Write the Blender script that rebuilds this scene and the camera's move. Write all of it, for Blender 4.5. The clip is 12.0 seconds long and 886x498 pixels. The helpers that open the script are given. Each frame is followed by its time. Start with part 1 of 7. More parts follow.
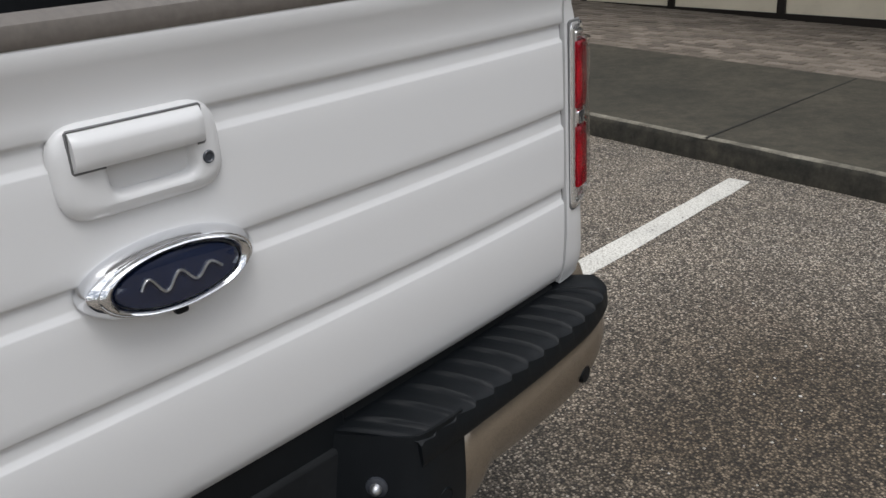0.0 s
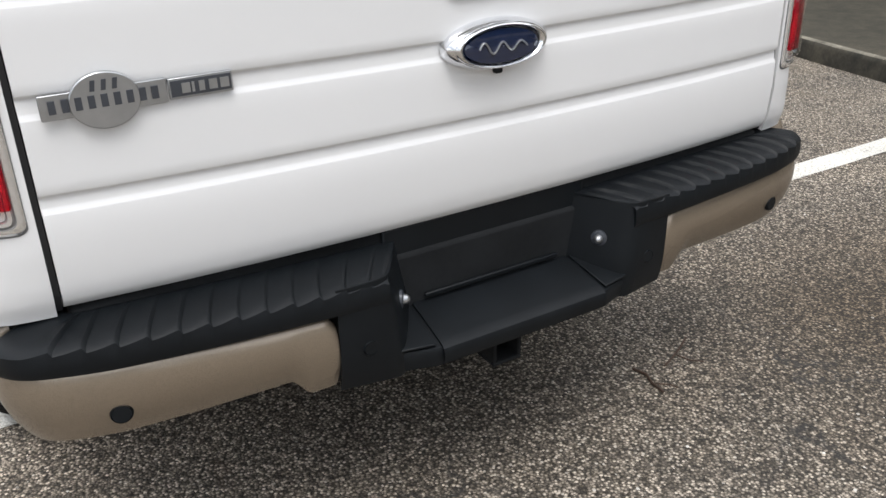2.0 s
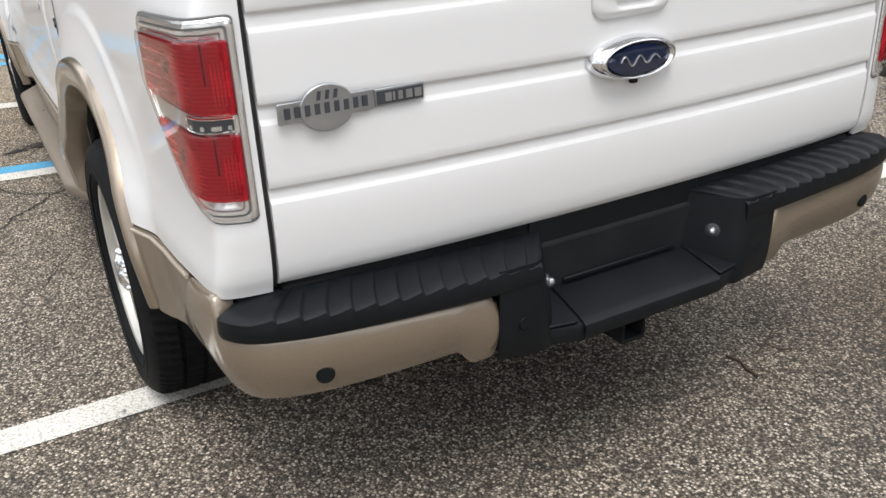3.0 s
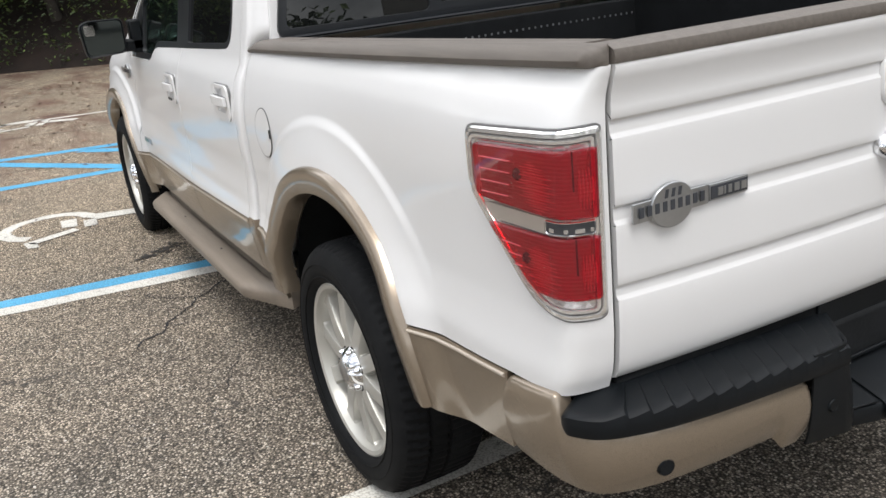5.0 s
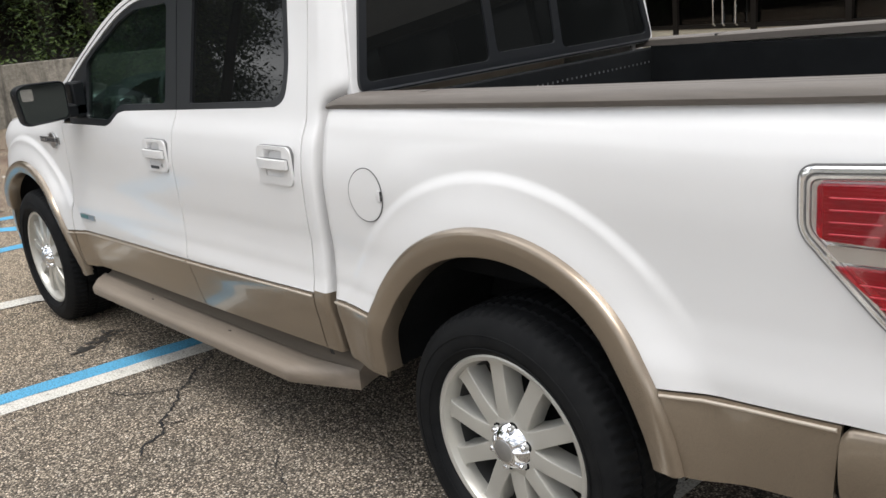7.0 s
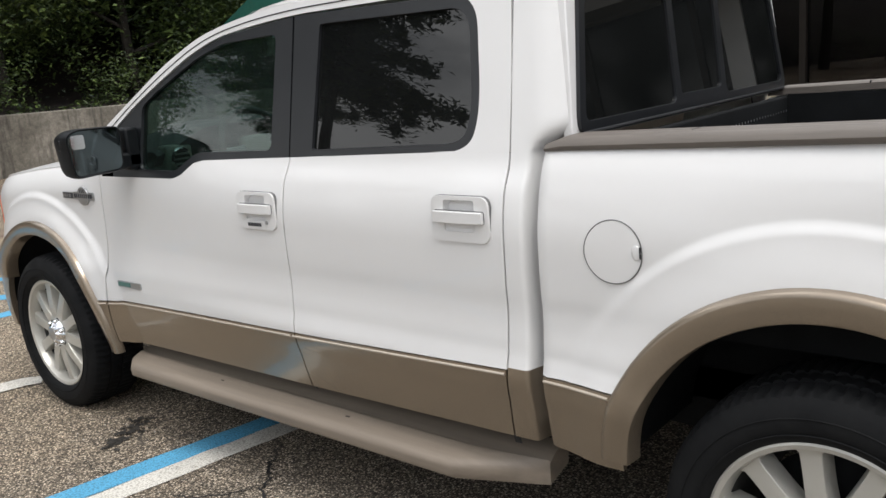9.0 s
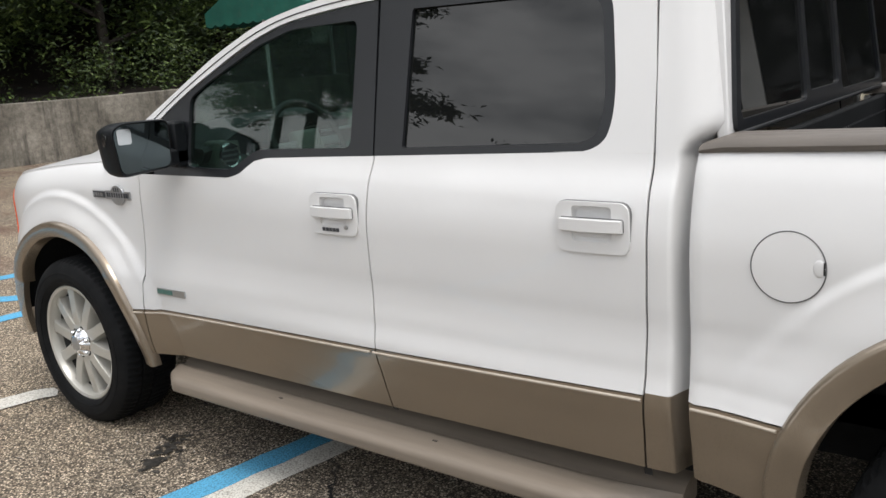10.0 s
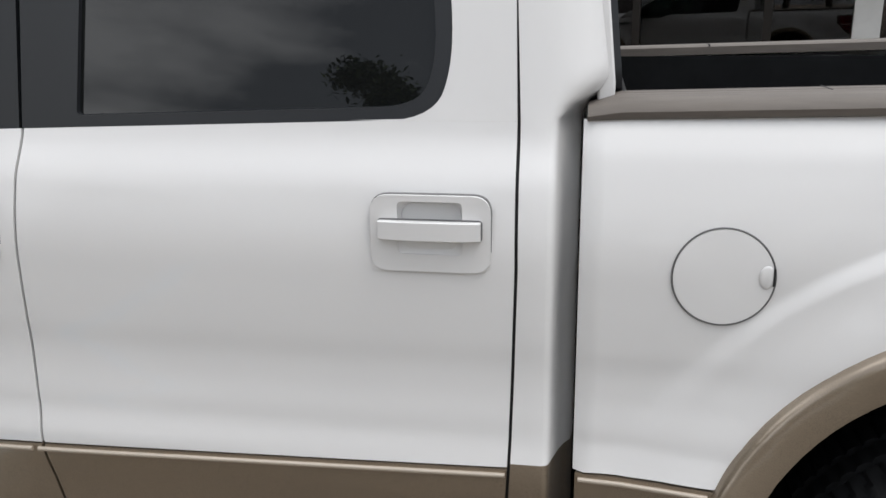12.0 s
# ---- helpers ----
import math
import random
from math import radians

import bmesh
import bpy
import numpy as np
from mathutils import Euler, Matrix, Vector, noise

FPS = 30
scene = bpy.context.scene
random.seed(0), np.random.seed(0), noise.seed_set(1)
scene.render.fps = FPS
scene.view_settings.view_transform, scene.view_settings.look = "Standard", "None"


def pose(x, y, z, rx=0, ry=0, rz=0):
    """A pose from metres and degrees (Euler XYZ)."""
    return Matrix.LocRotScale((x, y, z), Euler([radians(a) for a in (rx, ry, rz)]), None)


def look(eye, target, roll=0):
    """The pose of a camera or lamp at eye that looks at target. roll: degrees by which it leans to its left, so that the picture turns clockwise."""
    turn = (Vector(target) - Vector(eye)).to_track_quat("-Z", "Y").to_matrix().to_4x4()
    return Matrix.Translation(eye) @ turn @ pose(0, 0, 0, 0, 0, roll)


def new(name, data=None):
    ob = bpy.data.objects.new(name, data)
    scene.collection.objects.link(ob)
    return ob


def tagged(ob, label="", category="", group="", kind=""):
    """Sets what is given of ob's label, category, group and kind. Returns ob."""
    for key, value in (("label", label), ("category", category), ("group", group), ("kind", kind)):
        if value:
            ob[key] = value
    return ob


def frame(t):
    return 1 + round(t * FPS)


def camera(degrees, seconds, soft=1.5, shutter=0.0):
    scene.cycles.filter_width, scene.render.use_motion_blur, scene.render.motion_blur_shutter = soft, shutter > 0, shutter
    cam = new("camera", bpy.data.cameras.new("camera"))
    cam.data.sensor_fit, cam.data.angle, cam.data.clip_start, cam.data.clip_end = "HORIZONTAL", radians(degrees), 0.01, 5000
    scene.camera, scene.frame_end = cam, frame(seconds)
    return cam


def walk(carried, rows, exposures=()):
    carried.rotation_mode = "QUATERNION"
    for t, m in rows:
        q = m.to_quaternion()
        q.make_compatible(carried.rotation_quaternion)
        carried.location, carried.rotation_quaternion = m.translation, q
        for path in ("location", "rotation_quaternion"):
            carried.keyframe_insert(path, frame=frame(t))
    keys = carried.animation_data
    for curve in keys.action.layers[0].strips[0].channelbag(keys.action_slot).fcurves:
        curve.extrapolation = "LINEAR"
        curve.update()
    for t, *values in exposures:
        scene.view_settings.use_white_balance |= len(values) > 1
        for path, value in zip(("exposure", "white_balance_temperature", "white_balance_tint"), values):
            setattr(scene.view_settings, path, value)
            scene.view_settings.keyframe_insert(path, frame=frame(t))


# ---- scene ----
cam = camera(54.9, 12.0)
PATH = [
    (0, (2.028, -0.455, 1.457), (0.725, 0.869, 0.717), -3.7),
    (0.5, (2.093, -0.659, 1.444), (0.75, 0.597, 0.658), -3.2),
    (1, (2.226, -0.752, 1.44), (0.872, 0.471, 0.622), -1.4),
    (1.5, (2.409, -0.774, 1.405), (0.989, 0.343, 0.547), -1.0),
    (2, (2.442, -0.918, 1.411), (0.89, 0.006, 0.551), -1.6),
    (2.5, (2.486, -1.138, 1.412), (0.907, -0.251, 0.564), -2.2),
    (2.7, (2.519, -1.182, 1.429), (0.935, -0.298, 0.589), -2.1),
    (4.3, (2.51, -1.61, 1.569), (0.817, -0.829, 0.846), -6.6),
    (4.5, (2.429, -1.663, 1.557), (0.732, -0.867, 0.861), -6.2),
    (5, (2.257, -1.771, 1.55), (0.572, -0.907, 0.905), -6.1),
    (5.5, (2.107, -1.984, 1.559), (0.478, -0.99, 0.962), -6.0),
    (6, (1.938, -2.184, 1.568), (0.37, -1.086, 0.991), -5.7),
    (6.5, (1.69, -2.279, 1.591), (0.163, -1.117, 1.029), -6.0),
    (7, (1.506, -2.475, 1.597), (0.069, -1.202, 1.038), -6.1),
    (7.2, (1.429, -2.54, 1.602), (0.026, -1.229, 1.042), -5.9),
    (8.8, (0.668, -2.822, 1.571), (-0.598, -1.336, 1.139), -4.8),
    (9, (0.523, -2.824, 1.566), (-0.752, -1.345, 1.133), -4.9),
    (9.5, (0.268, -2.825, 1.583), (-1.02, -1.359, 1.147), -4.7),
    (10, (0.027, -2.881, 1.581), (-1.186, -1.356, 1.132), -4.2),
    (10.5, (-0.226, -2.848, 1.571), (-1.46, -1.343, 1.109), -4.6),
    (11, (-0.471, -2.763, 1.565), (-1.715, -1.269, 1.095), -4.7),
    (11.5, (-0.652, -2.655, 1.56), (-1.516, -0.929, 1.035), -3.3),
    (12, (-0.731, -2.351, 1.49), (-1.07, -0.458, 0.942), -0.8),
]
EXPOSURES = [(0.0, 0.26, 6250, 10), (0.5, 0.24, 6250, 10), (1.0, 0.64, 6250, 10), (2.0, 0.86, 6300, 10), (2.6, 0.91, 6350, 10), (4.4, 0.83, 6400, 10), (5.5, 0.83, 6400, 10), (7.0, 0.77, 6450, 10), (9.5, 0.67, 6480, 10), (10.5, 0.70, 6480, 10), (11.3, 0.73, 6480, 10), (12.0, 0.48, 6350, 10)]
walk(cam, [(t, look(eye, target, roll)) for t, eye, target, roll in PATH], EXPOSURES)

# ---- world, sun and exposure ----
SUN_ELEV, SUN_ROT = radians(66), radians(111)
world = bpy.data.worlds.new("overcast_sky")
scene.world = world
world.use_nodes = True
wn = world.node_tree.nodes
wl = world.node_tree.links
wn.clear()
w_out = wn.new("ShaderNodeOutputWorld")
w_bg = wn.new("ShaderNodeBackground")
w_sky = wn.new("ShaderNodeTexSky")
w_sky.sky_type, w_sky.sun_disc = "NISHITA", False
w_sky.sun_elevation, w_sky.sun_rotation = SUN_ELEV, SUN_ROT
w_sky.air_density, w_sky.dust_density = 1.2, 3.0
w_tc = wn.new("ShaderNodeTexCoord")
w_map = wn.new("ShaderNodeMapping")
w_map.inputs["Scale"].default_value = (1.0, 1.0, 3.2)
w_noise = wn.new("ShaderNodeTexNoise")
w_noise.inputs["Scale"].default_value = 2.1
w_noise.inputs["Detail"].default_value = 7.0
w_noise.inputs["Roughness"].default_value = 0.55
w_ramp = wn.new("ShaderNodeValToRGB")
w_ramp.color_ramp.elements[0].position, w_ramp.color_ramp.elements[0].color = 0.43, (3.3, 3.4, 3.6, 1)
w_ramp.color_ramp.elements[1].position, w_ramp.color_ramp.elements[1].color = 0.60, (14.4, 14.3, 14.2, 1)
w_mix = wn.new("ShaderNodeMixRGB")
w_mix.inputs[0].default_value = 0.82
w_bg.inputs["Strength"].default_value = 0.135
wl.new(w_tc.outputs["Generated"], w_map.inputs["Vector"])
wl.new(w_map.outputs[0], w_noise.inputs["Vector"])
wl.new(w_noise.outputs["Fac"], w_ramp.inputs["Fac"])
wl.new(w_sky.outputs[0], w_mix.inputs[1])
wl.new(w_ramp.outputs[0], w_mix.inputs[2])
w_sep = wn.new("ShaderNodeSeparateXYZ")
w_fall = wn.new("ShaderNodeMapRange")
w_fall.inputs["To Min"].default_value, w_fall.inputs["To Max"].default_value = 0.66, 1.16
w_dim = wn.new("ShaderNodeMixRGB")
w_dim.blend_type = "MULTIPLY"
w_dim.inputs[0].default_value = 1.0
wl.new(w_tc.outputs["Generated"], w_sep.inputs[0])
wl.new(w_sep.outputs["Z"], w_fall.inputs["Value"])
wl.new(w_mix.outputs[0], w_dim.inputs[1])
wl.new(w_fall.outputs[0], w_dim.inputs[2])
wl.new(w_dim.outputs[0], w_bg.inputs["Color"])
wl.new(w_bg.outputs[0], w_out.inputs["Surface"])

sun_data = bpy.data.lights.new("sun", "SUN")
sun_data.energy, sun_data.angle, sun_data.color = 1.0, radians(25), (1.0, 0.97, 0.93)
sun = new("sun", sun_data)
sun.matrix_world = look((6.7, -2.6, 16.1), (0, 0, 0))


# ---- materials ----
def shader(name):
    m = bpy.data.materials.new(name)
    m.use_nodes = True
    nt = m.node_tree
    return m, nt, nt.nodes["Principled BSDF"]


def node(nt, kind, **values):
    n = nt.nodes.new(kind)
    for key, value in values.items():
        n.inputs[key.replace("_", " ")].default_value = value
    return n


def position(nt, scale=1.0):
    """World-size coordinates: object space, in metres."""
    tc = nt.nodes.new("ShaderNodeTexCoord")
    mp = nt.nodes.new("ShaderNodeMapping")
    mp.inputs["Scale"].default_value = (scale, scale, scale) if isinstance(scale, (int, float)) else scale
    nt.links.new(tc.outputs["Object"], mp.inputs["Vector"])
    return mp.outputs["Vector"]


def noise_tex(nt, vec, scale, detail=4.0, rough=0.55):
    n = node(nt, "ShaderNodeTexNoise", Scale=scale, Detail=detail, Roughness=rough)
    nt.links.new(vec, n.inputs["Vector"])
    return n.outputs["Fac"]


def ramp(nt, fac, stops):
    r = nt.nodes.new("ShaderNodeValToRGB")
    els = r.color_ramp.elements
    while len(els) < len(stops):
        els.new(0.5)
    for e, (p, c) in zip(els, stops):
        e.position = p
        e.color = (*c, 1) if len(c) == 3 else c
    nt.links.new(fac, r.inputs["Fac"])
    return r.outputs["Color"]


def mixed(nt, fac, a, b, kind="MIX"):
    m = nt.nodes.new("ShaderNodeMixRGB")
    m.blend_type = kind
    for i, v in ((0, fac), (1, a), (2, b)):
        if isinstance(v, (int, float)):
            m.inputs[i].default_value = v
        elif isinstance(v, tuple):
            m.inputs[i].default_value = (*v, 1)
        else:
            nt.links.new(v, m.inputs[i])
    return m.outputs[0]


def bumped(nt, bsdf, height, strength, distance):
    b = node(nt, "ShaderNodeBump", Strength=strength, Distance=distance)
    nt.links.new(height, b.inputs["Height"])
    nt.links.new(b.outputs[0], bsdf.inputs["Normal"])


def surface(name, base, rough=0.5, metal=0.0, vary=0.12, scale=6.0, fine=120.0, bump=0.0, coat=0.0, dirt=0.0,
            dirt_col=(0.16, 0.13, 0.10), stretch=1.0, island=0.0, spec=0.5):
    """A painted, moulded or cast surface with two scales of variation."""
    m, nt, b = shader(name)
    vec = position(nt, stretch)
    big = noise_tex(nt, vec, scale, 5.0)
    small = noise_tex(nt, vec, fine, 3.0)
    lo = tuple(c * (1 - vary) for c in base)
    hi = tuple(min(1.0, c * (1 + vary)) for c in base)
    col = ramp(nt, big, [(0.3, lo), (0.7, hi)])
    col = mixed(nt, 0.5 * vary, col, ramp(nt, small, [(0.35, lo), (0.65, hi)]), "OVERLAY")
    if dirt:
        grime = ramp(nt, noise_tex(nt, vec, scale * 2.3, 8.0, 0.7), [(0.52, (0, 0, 0)), (0.75, (dirt, dirt, dirt))])
        col = mixed(nt, grime, col, dirt_col)
    nt.links.new(col, b.inputs["Base Color"])
    r = nt.nodes.new("ShaderNodeMapRange")
    r.inputs["To Min"].default_value, r.inputs["To Max"].default_value = rough * 0.85, min(1.0, rough * 1.15)
    nt.links.new(small, r.inputs["Value"])
    nt.links.new(r.outputs[0], b.inputs["Roughness"])
    b.inputs["Metallic"].default_value = metal
    b.inputs["Specular IOR Level"].default_value = spec
    if coat:
        b.inputs["Coat Weight"].default_value = coat
        b.inputs["Coat Roughness"].default_value = 0.06
    if bump:
        bumped(nt, b, small, bump, 0.002)
    return m


def sheen(nt, ior):
    """How much a thin pane mirrors, alike from both sides: little head-on, all at a grazing look."""
    f0 = ((ior - 1) / (ior + 1)) ** 2
    lw = node(nt, "ShaderNodeLayerWeight", Blend=0.5)
    p = nt.nodes.new("ShaderNodeMath")
    p.operation = "POWER"
    p.inputs[1].default_value = 5.0
    nt.links.new(lw.outputs["Facing"], p.inputs[0])
    r = nt.nodes.new("ShaderNodeMapRange")
    r.inputs["To Min"].default_value, r.inputs["To Max"].default_value = f0, 1.0
    nt.links.new(p.outputs[0], r.inputs["Value"])
    return r.outputs[0]


def glazing(name, tint, gloss_ior=1.5, haze=0.0, haze_col=(0.5, 0.5, 0.5)):
    """Thin tinted glass: light goes straight through, tinted, and the face mirrors by Fresnel."""
    m, nt, b = shader(name)
    nt.nodes.remove(b)
    out = nt.nodes["Material Output"]
    tr = node(nt, "ShaderNodeBsdfTransparent", Color=(*tint, 1))
    gl = node(nt, "ShaderNodeBsdfGlossy", Color=(1, 1, 1, 1), Roughness=0.01)
    mx = nt.nodes.new("ShaderNodeMixShader")
    nt.links.new(sheen(nt, gloss_ior), mx.inputs[0])
    # a thin diffuse haze painted into the glass lifts its darks
    film = node(nt, "ShaderNodeBsdfDiffuse", Color=(*haze_col, 1))
    md = nt.nodes.new("ShaderNodeMixShader")
    md.inputs[0].default_value = haze
    if haze:
        patchy = nt.nodes.new("ShaderNodeMapRange")
        patchy.inputs["To Min"].default_value, patchy.inputs["To Max"].default_value = haze * 0.6, haze * 1.5
        nt.links.new(noise_tex(nt, position(nt, 1.0), 5.0, 5), patchy.inputs["Value"])
        nt.links.new(patchy.outputs[0], md.inputs[0])
    nt.links.new(tr.outputs[0], md.inputs[1])
    nt.links.new(film.outputs[0], md.inputs[2])
    nt.links.new(md.outputs[0], mx.inputs[1])
    nt.links.new(gl.outputs[0], mx.inputs[2])
    nt.links.new(mx.outputs[0], out.inputs["Surface"])
    return m


WHITE = surface("white_pearl_paint", (0.690, 0.688, 0.684), 0.42, 0.0, 0.012, 1.5, 260, 0.0, coat=0.55, dirt=0.0, spec=0.22)
TAN = surface("tan_metallic_paint", (0.262, 0.214, 0.160), 0.28, 0.60, 0.012, 1.5, 1500, 0.0, coat=0.7)
TAN_EDGE = surface("tan_metallic_bead", (0.45, 0.39, 0.32), 0.30, 0.30, 0.015, 1.5, 1500, 0.0, coat=0.7)
TAN_MATT = surface("tan_moulded_plastic", (0.205, 0.171, 0.136), 0.52, 0.0, 0.20, 2.0, 300, 0.15, dirt=0.35, stretch=(0.5, 10, 10))
TAN_PLUG = surface("brown_plug_plastic", (0.055, 0.045, 0.036), 0.6)
CAP = surface("taupe_rail_plastic", (0.128, 0.112, 0.097), 0.6, 0.0, 0.14, (9), 300, 0.2, dirt=0.3, stretch=(0.6, 9, 9))
BLACK = surface("black_textured_plastic", (0.0055, 0.0070, 0.0086), 0.46, 0.0, 0.22, 7, 500, 0.25, dirt=0.10, dirt_col=(0.022, 0.023, 0.024), spec=0.20)
TRIM = surface("black_window_trim", (0.013, 0.0145, 0.017), 0.32, 0.0, 0.1, 5, 300, spec=0.45)
LINER = surface("black_bed_liner", (0.0085, 0.0095, 0.0105), 0.75, 0.0, 0.25, 9, 200, 0.5, dirt=0.2, dirt_col=(0.015, 0.014, 0.014), spec=0.13)
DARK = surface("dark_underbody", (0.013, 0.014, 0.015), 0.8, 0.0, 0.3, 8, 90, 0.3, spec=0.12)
# alloy darkened for the shade deep inside the wheel
BARREL_SHADED = surface("shaded_alloy_barrel", (0.03, 0.03, 0.03), 0.5, 0.3, 0.15, 9, 200)
GASKET = surface("grey_gasket", (0.13, 0.13, 0.13), 0.5, 0.0, 0.1, 9, 200)
SEAL = surface("black_rubber_seal", (0.012, 0.012, 0.013), 0.7, 0.0, 0.1, 8, 90)
CHROME = surface("chrome", (0.82, 0.83, 0.85), 0.05, 1.0, 0.01, 4, 200)
MIRROR = surface("tinted_mirror", (0.085, 0.105, 0.112), 0.03, 1.0, 0.01, 4, 200)
SPOT = surface("bright_spot_mirror", (0.55, 0.58, 0.60), 0.05, 1.0, 0.01, 4, 200)
SILVER = surface("satin_silver_reflector", (0.62, 0.59, 0.54), 0.30, 0.55, 0.05, 20, 300)
ALLOY = surface("painted_alloy", (0.50, 0.49, 0.45), 0.32, 0.40, 0.015, 9, 1500)
BADGE = surface("brushed_badge_metal", (0.42, 0.43, 0.44), 0.3, 0.85, 0.08, 30, 400)
BADGE_DARK = surface("dark_badge_enamel", (0.05, 0.055, 0.065), 0.3, 0.1, 0.1, 30, 400)
BLUE = surface("navy_enamel", (0.008, 0.016, 0.048), 0.15, 0.1, 0.1, 30, 400, coat=1.0)
GREEN_BADGE = surface("green_badge_enamel", (0.10, 0.22, 0.20), 0.3, 0.4, 0.1, 40, 400)
DASH_LIGHT = surface("pale_grey_dash_plastic", (0.21, 0.21, 0.19), 0.5, 0.0, 0.08, 6, 200, 0.1)
SCREEN = surface("dim_display_glass", (0.05, 0.16, 0.15), 0.2, 0.0, 0.1, 9, 200)
LEATHER = surface("beige_leather", (0.50, 0.44, 0.36), 0.55, 0.0, 0.12, 6, 200, 0.2)
DASH = surface("dark_dash_plastic", (0.03, 0.03, 0.032), 0.5, 0.0, 0.2, 6, 200, 0.2)
HEADLINER = surface("grey_headliner", (0.42, 0.40, 0.36), 0.9, 0.0, 0.05, 6, 200, 0.2)
AMBER = surface("amber_lens", (0.75, 0.10, 0.02), 0.15, 0.0, 0.1, 20, 200, coat=1.0)
GLASS_FRONT = glazing("green_tinted_glass", (0.48, 0.58, 0.55), 1.5, 0.008, (0.37, 0.47, 0.42))
GLASS_REAR = glazing("dark_privacy_glass", (0.014, 0.016, 0.016), 1.5, 0.015, (0.42, 0.46, 0.46))
GLASS_CLEAR = glazing("clear_lens", (0.88, 0.88, 0.88), 1.45)


def red_lens():
    m, nt, b = shader("red_lamp_lens")
    nt.nodes.remove(b)
    out = nt.nodes["Material Output"]
    vec = position(nt, 1.0)
    wave = node(nt, "ShaderNodeTexWave", Scale=42.0, Distortion=0.3)
    wave.bands_direction = "Z"
    nt.links.new(vec, wave.inputs["Vector"])
    tint = ramp(nt, wave.outputs["Fac"], [(0.0, (0.78, 0.02, 0.05)), (1.0, (0.90, 0.05, 0.10))])
    tr = nt.nodes.new("ShaderNodeBsdfTransparent")
    nt.links.new(tint, tr.inputs["Color"])
    df = node(nt, "ShaderNodeBsdfDiffuse", Color=(0.58, 0.008, 0.048, 1))
    gl = node(nt, "ShaderNodeBsdfGlossy", Color=(1, 1, 1, 1), Roughness=0.04)
    m1 = nt.nodes.new("ShaderNodeMixShader")
    m1.inputs[0].default_value = 0.17
    m2 = nt.nodes.new("ShaderNodeMixShader")
    nt.links.new(tr.outputs[0], m1.inputs[1])
    nt.links.new(df.outputs[0], m1.inputs[2])
    nt.links.new(sheen(nt, 1.5), m2.inputs[0])
    nt.links.new(m1.outputs[0], m2.inputs[1])
    nt.links.new(gl.outputs[0], m2.inputs[2])
    nt.links.new(m2.outputs[0], out.inputs["Surface"])
    return m


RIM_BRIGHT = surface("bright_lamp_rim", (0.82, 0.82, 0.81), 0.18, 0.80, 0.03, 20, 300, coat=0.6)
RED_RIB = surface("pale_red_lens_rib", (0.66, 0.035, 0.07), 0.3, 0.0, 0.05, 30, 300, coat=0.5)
# dim and lit copies of the reflector paint the lamp's dark and bright parts
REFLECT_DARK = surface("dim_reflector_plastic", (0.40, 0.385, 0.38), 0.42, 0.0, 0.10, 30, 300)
REFLECT_LIT = surface("lit_reflector_white", (0.74, 0.74, 0.74), 0.4, 0.0, 0.04, 30, 300)
RED = red_lens()


def tyre_rubber():
    m, nt, b = shader("tyre_rubber")
    vec = position(nt, 1.0)
    big = noise_tex(nt, vec, 9, 6, 0.7)
    col = ramp(nt, big, [(0.35, (0.0055, 0.006, 0.0068)), (0.75, (0.0125, 0.013, 0.0135))])
    nt.links.new(col, b.inputs["Base Color"])
    b.inputs["Roughness"].default_value = 0.72
    b.inputs["Specular IOR Level"].default_value = 0.13
    bumped(nt, b, noise_tex(nt, vec, 260, 3), 0.25, 0.002)
    return m


RUBBER = tyre_rubber()


def node_scale(nt, value, k):
    m = nt.nodes.new("ShaderNodeMath")
    m.operation = "MULTIPLY"
    m.inputs[1].default_value = k
    nt.links.new(value, m.inputs[0])
    return m.outputs[0]


